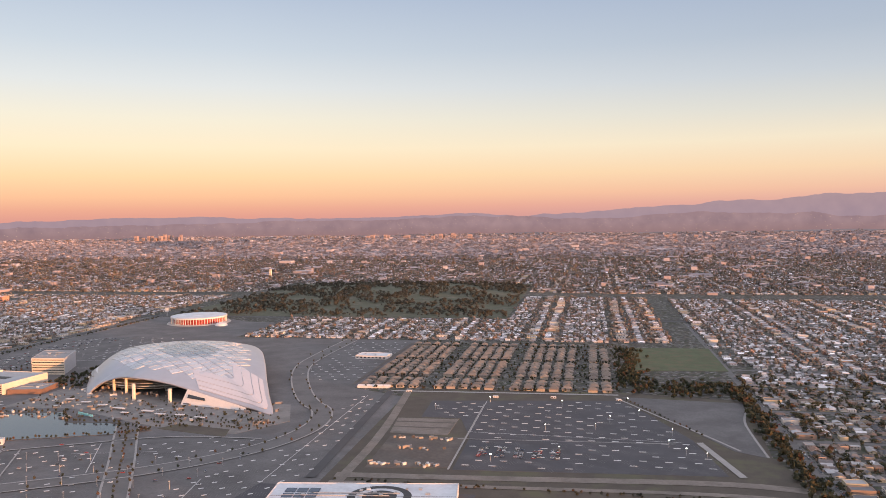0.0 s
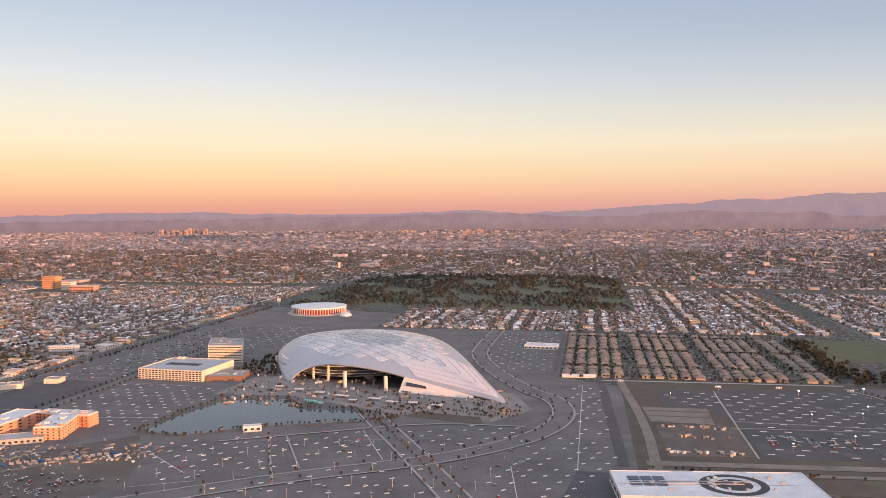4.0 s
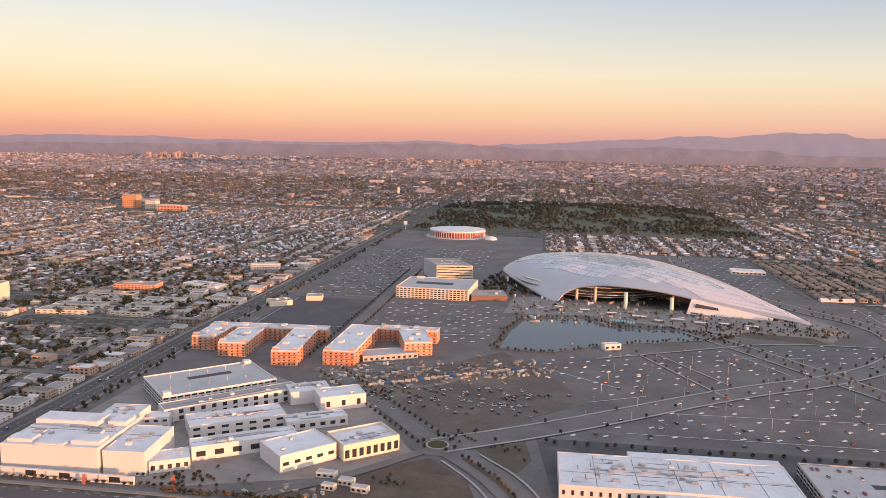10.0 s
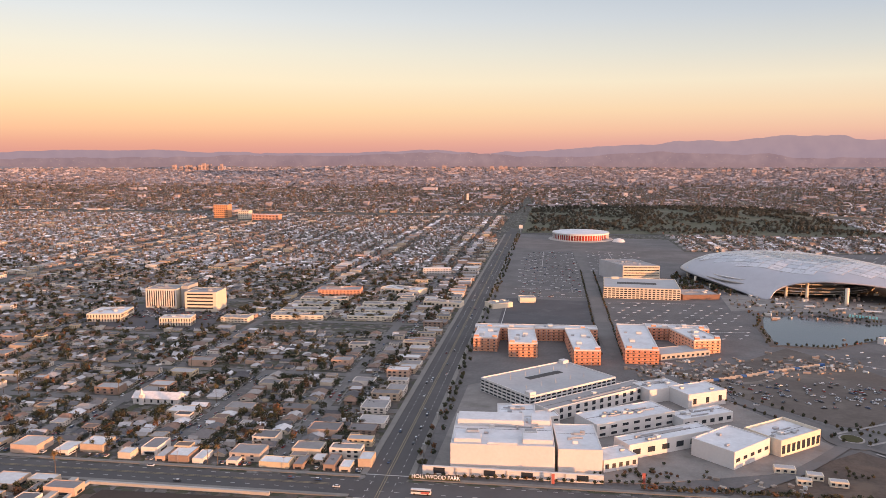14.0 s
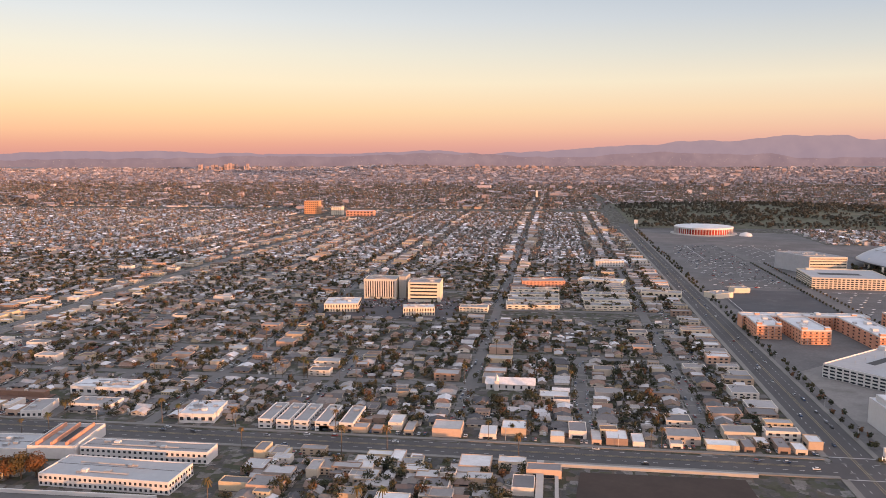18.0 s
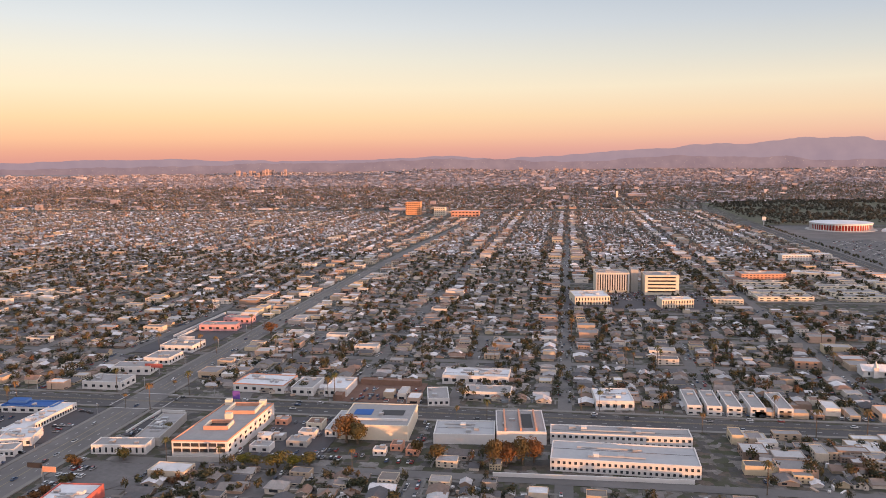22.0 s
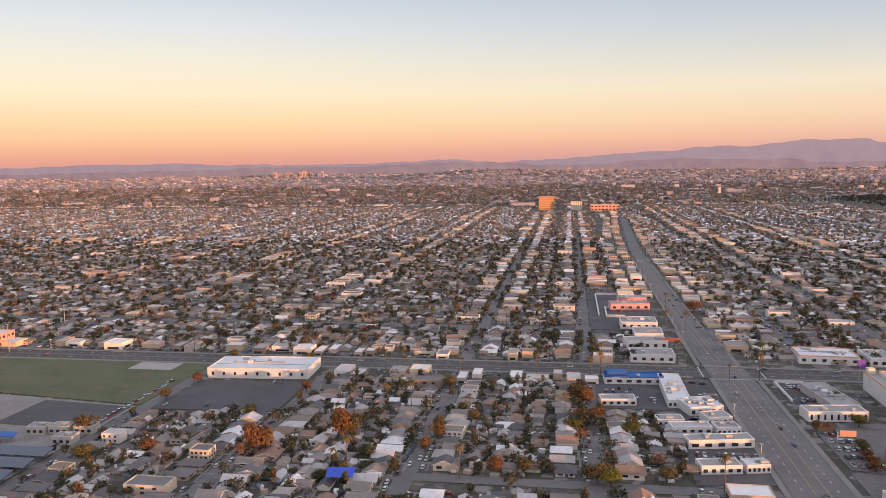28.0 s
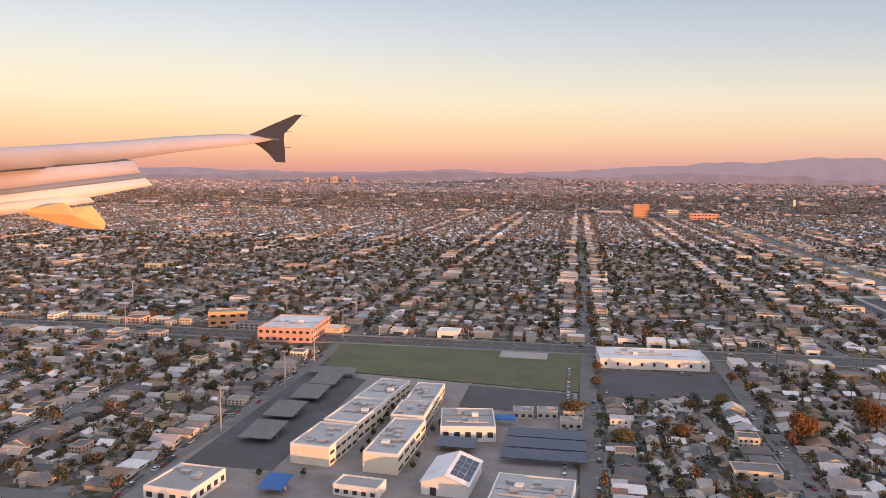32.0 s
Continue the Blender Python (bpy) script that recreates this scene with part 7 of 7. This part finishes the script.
for x, y, wd, dp, m_ in ((-562, -117, 18, 4.2, SOLAR), (-562, -110, 18, 4.2, SOLAR), (-562, -103, 18, 4.2, SOLAR), (-577, -113, 9, 5, SOLAR), (-622, -116, 8, 11, AWNING), (-623, -100, 8, 11, AWNING), (-622, -84, 8, 11, AWNING), (-622, -70, 8, 10, AWNING), (-626, -58, 14, 5, AWNING), (-606, -142, 5, 6, BLUE), (-566, -92, 5, 2, BLUE)):
    k = thing("shade_canopy", "sloping shade canopy on steel posts" if m_ is not SOLAR else "solar canopy on steel posts", "canopy", x, y)
    part("roof", mesh("roof", [(0, 0, 1.6), (wd, 0, 1.6), (wd, dp, 2.3), (0, dp, 2.3), (0, 0, 1.45), (wd, 0, 1.45), (wd, dp, 2.15), (0, dp, 2.15)], [(0, 1, 2, 3), (4, 7, 6, 5), (0, 4, 5, 1), (2, 6, 7, 3)], m_), k)
    for px in (.12, .88):
        put_box("post", k, STEEL, wd * px, dp * .5, .9, .25, .25, 1.8)
for j, (x, y) in enumerate(((-562, -86), (-556, -85), (-549.5, -84), (-550, -92))):
    building("classroom_cabin", "grey portable classroom on the schoolyard", "cabin", (x, y), (x + 5.2, y + .3), 4, 1.9, CONCRETE, GREY_ROOF, rows=1, bays=3, units=1, group="portable classrooms")
building("classroom_cabin", "white classroom row with a brown roof", "classroom", (-592, -139), (-583, -140), 5, 2, WHITE, GREY_ROOF, rows=1, bays=5, units=0)
building("school_hall", "large grey-roofed school hall", "school", (-562, -142), (-547, -143), 13, 2.7, WHITE, DECK, rows=1, bays=6, units=8)
building("school_office", "low salmon school office with flat roof", "school", (-626, -148), (-616, -149), 12, 2.6, WHITE, GREY_ROOF, rows=1, bays=4, units=4, sides="FR")
sheet("parking_lot", prism([(-540, -62), (-503, -60), (-503, -30), (-540, -32)], 0, .2), LOT_DARK, "dark empty parking lot behind the warehouse", "parking lot")
building("warehouse", "long white warehouse with a pale roof", "warehouse", (-539, -29), (-505, -27), 16, 3.1, WHITE, WHITE_ROOF, rows=1, bays=9, units=3, win=(.2, .35))
building("red_store", "store with glazed salmon front and flat white roof", "store", (-661, -15), (-641, -14), 26, 5, mat("rust_red", [(.46, .26, .2)], .8), WHITE_ROOF, rows=2, bays=8, sides="FR", units=3)
building("orange_hall", "orange stucco hall beside a store", "hall", (-691, 6), (-677, 12), 9, 5.5, bpy.data.materials["terracotta"], GREY_ROOF, rows=2, bays=4, sides="FR", units=2)
for x, y, hh in ((-628.5, -111, 11), (-628, -72, 11), (-632, -4.4, 11), (-631, -39, 11), (-722, -2, 11), (-748, 45, 11), (-640, 40, 10), (-665, 24, 10)):
    k = thing("light_mast", "tall slender steel mast by the road", "mast", x, y, group="tall masts")
    part("pole", mesh("pole", *tube(0, 0, 0, hh, .22, .12, 8), STEEL), k)
    put_box("lamp_bar", k, STEEL, 0, 0, hh, 1.6, .3, .3)

# ---------------------------------------------------------------- tan estate, sports park, lot furniture
tan = []
for i in range(20):
    for j in range(19):
        x, y = 361 + 8.8 * i + rng.normal(0, .3), 360 + 9.6 * j + rng.normal(0, .4)
        if (i % 6) != 5 and x < 534 - max(0, (y - 500) * .2) and (j % 7) != 3:
            tan.append((x, y, 0, math.pi / 2 * rng.integers(0, 4), 5.0 + rng.random(), 5.6 + rng.random(), 2.9 + rng.random() * .6))
tw_, tr_, tg_, _ = hip()
scatter("tan_houses", join(tw_, tr_, tg_), [0] * len(tw_[1]) + [1] * len(tr_[1]) + [2] * len(tg_[1]), tan, [TAN_WALL, TAN_ROOF, GLASS], "close rows of tan two-storey houses with tile roofs", "houses")
sheet("sports_park", prism([(550, 436), (618, 440), (618, 540), (548, 538)], 0, .2), LAWN, "green sports park beside dark trees", "park")
wood = []
for _ in range(620):
    t = rng.random()
    x, y = 540 + 75 * t + rng.normal(0, 7), 372 + rng.normal(0, 10)
    if rng.random() < .5:
        x, y = 546 + rng.normal(0, 5), 380 + 140 * t
    if rng.random() < .45:
        x, y = 611 + rng.normal(0, 3), 120 + 250 * t
    wood.append((x, y, 0, rng.random() * 6, *([2.4 + rng.random() * 2.6] * 2), 2.6 + rng.random() * 2.4))
for _ in range(1100):
    x, y = rng.uniform(360, 540), rng.uniform(352, 545)
    wood.append((x, y, 0, rng.random() * 6, *([1.2 + rng.random() * 1.3] * 2), 1.4 + rng.random() * 1.6))
for _ in range(60):
    x, y = rng.uniform(400, 575), 168 + rng.normal(0, 1.5)
    wood.append((x, y, 0, 0, 1.6, 1.6, 1.4))
for x, y in [(q[0], q[1]) for p in (RING, DIAG) for q in ribbon(p, 11, 0)[0]]:
    if rng.random() < .8:
        wood.append((x + rng.normal(0, 1.2), y + rng.normal(0, 1.2), .2, rng.random() * 6, 1.7, 1.7, 2.0))
for (xa, ya), (xb, yb) in (*zip(DIAG, DIAG[1:]), ((217, 188), (248, 122)), ((147, 43), (160, 27)), ((160, 27), (168, 9)), ((540, 336), (557, 300)), ((557, 300), (576, 262))):
    for t in np.arange(0, 1, .12):
        wood.append((xa + (xb - xa) * t + rng.normal(0, .3), ya + (yb - ya) * t + rng.normal(0, .3), .3, rng.random() * 6, 1.5, 1.5, 1.7))
for a, b in zip(LAKE, LAKE[1:] + LAKE[:1]):
    for t in np.arange(0, 1, .09):
        x, y = a[0] + (b[0] - a[0]) * t, a[1] + (b[1] - a[1]) * t
        wood.append((x + (x - 205) * .05 + rng.normal(0, 1), y + (y - 220) * .07 + rng.normal(0, 1), .2, rng.random() * 6, 1.7, 1.7, 1.9))
for _ in range(260):
    x, y = rng.uniform(120, 178), rng.uniform(322, 420)
    if (x - 150) ** 2 / 600 + (y - 360) ** 2 / 4000 < 1 and canopy_at(x, y)[0] > 1.02:
        wood.append((x, y, 0, rng.random() * 6, 3, 3, 3.2))
for _ in range(110):
    x, y = rng.uniform(262, 340), rng.uniform(238, 268)
    wood.append((x, y, .2, rng.random() * 6, 1.5, 1.5, 1.7))
for y in np.arange(12, 700, 7.5):
    for dx in (5, 9.5):
        if rng.random() < .75:
            wood.append((PRAIRIE + 5 + dx * .6 + rng.normal(0, .5), y + rng.normal(0, 1), 0, rng.random() * 6, 2.4, 2.4, 2.6))
for y in np.arange(150, 420, 6):
    for dx in (-5, 5):
        wood.append((66 + dx, y, 0, rng.random() * 6, 1.8, 1.8, 2.2))
for t in np.arange(0, 1, .045):
    for s in (-1, 1):
        wood.append((137 + (78 - 137) * t + s * 4, 52 + (128 - 52) * t + s * 3.4, .3, 0, 1.6, 1.6, 2.0))
for x in np.arange(2, 70, 2.2):
    wood.append((x, 3.6 + x * .05 + rng.normal(0, .4), .1, rng.random() * 6, 1.8, 1.8, 1.3))
for x in np.arange(172, 300, 5):
    wood.append((x + rng.normal(0, 1), 60 + rng.normal(0, 1), 0, 0, 2, 2, 2.2))
for _ in range(170):
    x, y = rng.uniform(150, 330), rng.uniform(240, 300)
    if canopy_at(x, y)[0] > 1.03 and y > 250 - (x > 260) * 14:
        wood.append((x, y, .2, rng.random() * 6, *([.8 + rng.random() ** 2 * 2.4] * 2), .8 + rng.random() * 1.4))
for _ in range(90):
    street_extra.append((rng.uniform(-234, -143), rng.uniform(174, 236), .1, rng.random() * 6, 2, 2, 2.2))
wood += street_extra
scatter("park_trees", leaf_cloud(40, 99, .16), [0] * 40, wood, [LEAF_I], "dark young trees and hedges round the lots", "trees")

# construction yard clutter and vehicles
crates = []
for _ in range(300):
    t = rng.random()
    x, y = 76 + 100 * t + rng.normal(0, 4), 122 + 30 * t + rng.normal(0, 9)
    crates.append((x, y, .1, rng.random() * 3, .7 + rng.random() ** 2 * 3.4, .6 + rng.random() * .8, .3 + rng.random() * .7))
for _ in range(50):
    crates.append((rng.uniform(412, 447), rng.choice([193, 195, 237, 238, 220]) + rng.normal(0, 1), .15, rng.random() * 3, 1 + rng.random() * 2.5, 1, .6 + rng.random() * .8))
for _ in range(14):
    crates.append((rng.uniform(84, 112), rng.uniform(6, 16), .15, rng.random() * 3, .6 + rng.random() * 1.4, .5 + rng.random() * .8, .3 + rng.random() * .6))
YARD = mat("yard_materials", [(.3, .26, .22), (.5, .48, .46), (.14, .11, .09), (.24, .2, .17), (.3, .24, .2), (.22, .2, .2)], .9, by="island", grain=.6, amount=.3)
for _ in range(170):
    x, y = rng.uniform(150, 335), rng.uniform(246, 304)
    if canopy_at(x, y)[0] > 1.02:
        crates.append((x, y, .15, rng.random() * 3, .8 + rng.random() ** 2 * 4, .6 + rng.random(), .4 + rng.random() * 1.2))
for _ in range(260):
    x, y = rng.uniform(150, 260), rng.uniform(305, 420)
    crates.append((x, y, .15, rng.random() * 3, .8 + rng.random() ** 2 * 5, .6 + rng.random(), .4 + rng.random() * 1.6))
scatter("yard_clutter", (hut[0], hut[1][1:]), [0] * 5, crates, [YARD], "stacks, cabins and stalls on yards and plaza", "clutter")
fence = thing("site_fence", "blue-grey screen fence round the building yard", "fence", 92, 108)
for j in range(26):
    put_box("panel", fence, bpy.data.materials["blue_canvas"] if j % 5 == 0 else CONCRETE, 1.3 + 2.6 * j, j * 1.55, .7, 2.5, .12, 1.3).rotation_euler = (0, 0, 0)
for _ in range(200):
    lot_cars.append((rng.uniform(100, 175), rng.uniform(84, 118), .2, rng.random() * 6, 1, 1, 1)) if rng.random() < .5 else lot_cars.append((rng.uniform(180, 350), rng.uniform(70, 200), .2, rng.choice([.5, 2.1]), 1, 1, 1))
for i in range(5):
    for j in range(16):
        if rng.random() < .8:
            lot_cars.append((463 + 9 * i + (j % 2) * 2.6, 212 + 1.35 * (j // 2) * 1.6, .2, 0, 1, 1, 1))
for _ in range(160):
    lot_cars.append((rng.uniform(15, 60), rng.uniform(296, 540), .2, 1.57 * rng.integers(0, 2), 1, 1, 1))
for k in range(40):
    lot_cars.append((-540 + 36 * rng.random(), rng.choice([-33, -58]), .25, 1.57, 1, 1, 1)) if k < 6 else lot_cars.append((-548.5, -140 + 2.7 * k, .1, 1.57, 1, 1, 1))
for _ in range(150):
    lot_cars.append((rng.uniform(-228, -145), float(rng.choice([176, 204, 208, 214, 218, 224, 229])), .2, 1.57, 1, 1, 1))
for _ in range(60):
    lot_cars.append((rng.uniform(-205, -150), rng.uniform(200, 232), .1, 1.57 * rng.integers(0, 2), 1, 1, 1))
scatter("parked_cars", car_shape, car_slots, lot_cars, [CARS_I, GLASS], "cars parked along kerbs and in lots", "cars")

lamp_pole = mesh("pole", *join(tube(0, 0, 0, 3.6, .09, .06, 6)), STEEL)
lamp_head = mesh("lamp_head", *box(-.4, .4, -.14, .14, 3.55, 3.75), STEEL)
lamp_lit = mesh("lamp_head", *box(-.4, .4, -.14, .14, 3.55, 3.75), LAMP)


def lamp(x, y, lit=False):
    k = thing("street_lamp", "lit parking lot lamp on a slim pole" if lit else "grey parking lot lamp on a slim pole", "lamp post", x, y, .1, (x * 13) % 180, "lamps of the parking lots")
    pole_ = part("pole", lamp_pole, k)
    part("lamp_head", lamp_lit if lit else lamp_head, pole_)


for x, y in ((455, 322), (500, 318), (545, 300), (520, 268), (493, 262), (502, 222), (556, 240), (560, 262), (540, 330), (528, 285), (572, 222), (470, 205), (424, 300), (563, 228)):
    lamp(x, y, True)
for i in range(9):
    for j in range(6):
        lamp(188 + 17 * i + 4 * j, 76 + 17 * j + .06 * (188 + 17 * i))
for y in range(20, 460, 30):
    lamp(PRAIRIE + 8, y)
    lamp(-377, y - 190) if y < 180 else lamp(-378, y - 190)
for x in range(-620, -20, 34):
    lamp(x, CENTURY + 8.4)
bus = thing("bus", "white and red bus on the boulevard", "bus", 2, CENTURY - 3.4, .2)
put_box("body", bus, WHITE, 0, 0, .95, 5.6, 1.15, 1.3)
put_box("stripe", bus, RED, 1.2, -.585, .8, 2.4, .03, .6)
put_box("windows", bus, GLASS, 0, 0, 1.2, 5.3, 1.18, .4)
for x in (-1.9, 1.9):
    put_box("wheel", bus, TYRE, x, 0, .25, .45, 1.16, .5)
txt = bpy.data.curves.new("letters", "FONT")
txt.body, txt.size, txt.extrude = "HOLLYWOOD PARK", 1.55, .06
txt.materials.append(mat("letter_white", [(.85, .84, .82)], .6))
place = thing("place_sign", "white letters on a dark hedge bank at the corner", "sign", -2.5, 1.4, .35)
put_box("bank", place, LEAF, 6.8, .5, .35, 15, .7, .9)
letters = part("letters", txt, place)
letters.matrix_basis = pose(0, -.1, .35, 75, 0, 0)
tarp = thing("roof_tarp", "bright blue tarpaulin stretched over a house roof", "tarpaulin", -470, -106, 2.3, 8)
part("sheet", mesh("sheet", [(-3, -2, .3), (3, -2, .3), (3, 2, .9), (-3, 2, .9), (-3, -2, .2), (3, -2, .2), (3, 2, .8), (-3, 2, .8)], [(0, 1, 2, 3), (0, 4, 5, 1), (1, 5, 6, 2), (2, 6, 7, 3), (3, 7, 4, 0)], mat("tarp_blue", [(.03, .07, .42)], .6)), tarp)


# ---------------------------------------------------------------- the aircraft's own wing, as it stands when the shot ends
T_END, EYE_END, AIM_END, ROLL_END = 32.0, PATH[-1][1], PATH[-1][2], PATH[-1][3]
WING = look(EYE_END, AIM_END, ROLL_END)          # x to the right, y up, -z ahead
ALLOY = mat("wing_alloy", [(.36, .325, .345)], .5, .0, grain=1.2, amount=.12, spec=.5)
ALLOY_DARK = mat("wing_sealant", [(.16, .17, .2)], .5, .1, grain=1.2, amount=.15)
WING_DARK = mat("winglet_paint", [(.034, .034, .046)], .5, grain=1.2, amount=.15)


def loft(sections, material, name, parent, label=""):
    """A body through closed sections of equal length, capped at both ends."""
    n = len(sections[0])
    v = [p for s in sections for p in s]
    f = [(k * n + i, k * n + (i + 1) % n, (k + 1) * n + (i + 1) % n, (k + 1) * n + i) for k in range(len(sections) - 1) for i in range(n)]
    f += [tuple(range(n))[::-1], tuple(range((len(sections) - 1) * n, len(sections) * n))]
    return part(name, mesh(name, v, f, material, smooth=True), parent, label)


def section(x, z_lead, z_trail, y_lead, y_trail, thick):
    """Wing profile at the span position x: leading edge far, trailing edge near."""
    out_ = []
    for u, top in ((0, 0), (.1, .55), (.35, 1), (.7, .6), (1, .04), (.7, -.25), (.35, -.5), (.1, -.4)):
        out_.append((x, y_lead + (y_trail - y_lead) * u + top * thick, z_lead + (z_trail - z_lead) * u))
    return out_
LENS = 1361.4                                     # picture widths to tangent, for the sections below


def at(px, py, d):
    """A point d ahead of the last camera place, by its angles across and up."""
    return ((px - 784) / LENS * d, (441 - py) / LENS * d, -d)


# paler, warmer copy of the alloy, with sunlight tinted into the lower flap
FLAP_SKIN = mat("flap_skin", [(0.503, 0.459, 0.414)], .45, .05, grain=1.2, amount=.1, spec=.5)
wing = new("aircraft_wing")
wing.matrix_basis = WING
tagged(wing, "pale airliner wing with lowered flap and dark winglet", "aircraft wing")
secs = []
for (ux, uy), (lx, ly), d in (((-60, 266), (-60, 306), 3.5), ((0, 262), (0, 302), 3.9), ((100, 256), (100, 294), 5.0), ((200, 250), (225, 283), 6.4), ((300, 242), (318, 269), 8.0), ((400, 237), (428, 258), 9.5), ((446, 239), (490, 247), 10.3)):
    mx, my = (ux + lx) / 2, uy * .62 + ly * .38
    secs.append([at(ux, uy, d + .1), at((ux + mx) / 2, uy + (my - uy) * .35, d - .05), at(mx, my, d - .1), at(lx, ly, d - .04), at(lx, ly - 1, d + .14), at(mx, my - 2, d + .4)])
loft(secs, ALLOY, "wing_panel", wing)


def strip(left, right, material, name, d0=3.8, d1=6.2, bulge=.04, label=""):
    """Flap strip between two edges; each edge is top and bottom at its end of the span."""
    s = []
    for t in (-.25, 0, .35, .7, 1):
        d = d0 + (d1 - d0) * t
        (ax, ay), (bx, by) = [(l[0] + (r[0] - l[0]) * t, l[1] + (r[1] - l[1]) * t) for l, r in zip(left, right)]
        s.append([at(ax, ay, d), at((ax + bx) / 2, (ay + by) / 2, d - bulge), at(bx, by, d), at(bx, by, d + .12), at(ax, ay, d + .12)])
    return loft(s, material, name, wing, label)


strip(((0, 304), (0, 336)), ((236, 284), (249, 307)), ALLOY, "flap", 4.2, 5.6, bulge=.0)
strip(((0, 336), (0, 346)), ((249, 307), (257, 315)), ALLOY_DARK, "flap_seal", 4.19, 5.5, bulge=.0, label="grey band along the flap")
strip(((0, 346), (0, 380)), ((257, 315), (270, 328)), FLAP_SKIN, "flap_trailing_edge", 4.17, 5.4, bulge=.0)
# the slot's shade is a dark painted strip between wing and flap
strip(((0, 301), (0, 305)), ((210, 279), (240, 285)), WING_DARK, "flap_gap", 3.86, 6.3, bulge=.0, label="dark strip painted as the shade between wing and flap")
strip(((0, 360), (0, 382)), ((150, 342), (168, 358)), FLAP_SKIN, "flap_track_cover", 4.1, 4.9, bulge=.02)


def plate(points, d, thick, material, name, ridge=0.0):
    n = len(points)
    cx, cy = sum(p[0] for p in points) / n, sum(p[1] for p in points) / n
    v = [at(x, y, d) for x, y in points] + [at(x, y, d + thick) for x, y in points] + [at(cx, cy, d - ridge)]
    f = [(i, (i + 1) % n, 2 * n) for i in range(n)] + [(i, i + n, (i + 1) % n + n, (i + 1) % n) for i in range(n)] + [tuple(range(n, 2 * n))]
    return part(name, mesh(name, v, f, material), wing)


# the fairing's orange is sunlight put into its base colour
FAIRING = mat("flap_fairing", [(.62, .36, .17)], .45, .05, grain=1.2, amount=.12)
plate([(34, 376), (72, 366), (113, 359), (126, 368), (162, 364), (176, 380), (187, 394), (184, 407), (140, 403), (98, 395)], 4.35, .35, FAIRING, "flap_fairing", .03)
plate([(440, 239), (485, 219), (523, 203), (535, 203), (521, 219), (503, 237), (502, 247), (488, 246)], 10.1, .06, WING_DARK, "winglet", .0)
plate([(447, 252), (490, 247), (502, 246), (504, 266), (505, 288), (488, 287), (476, 273), (462, 261)], 10.1, .06, WING_DARK, "winglet_fence", .0)
for x0, y0 in ((533, 205), (505, 233), (503, 261)):
    plate([(x0, y0), (x0 + 11, y0), (x0 + 11, y0 + .8), (x0, y0 + .8)], 10.1, .01, WING_DARK, "static_wick")
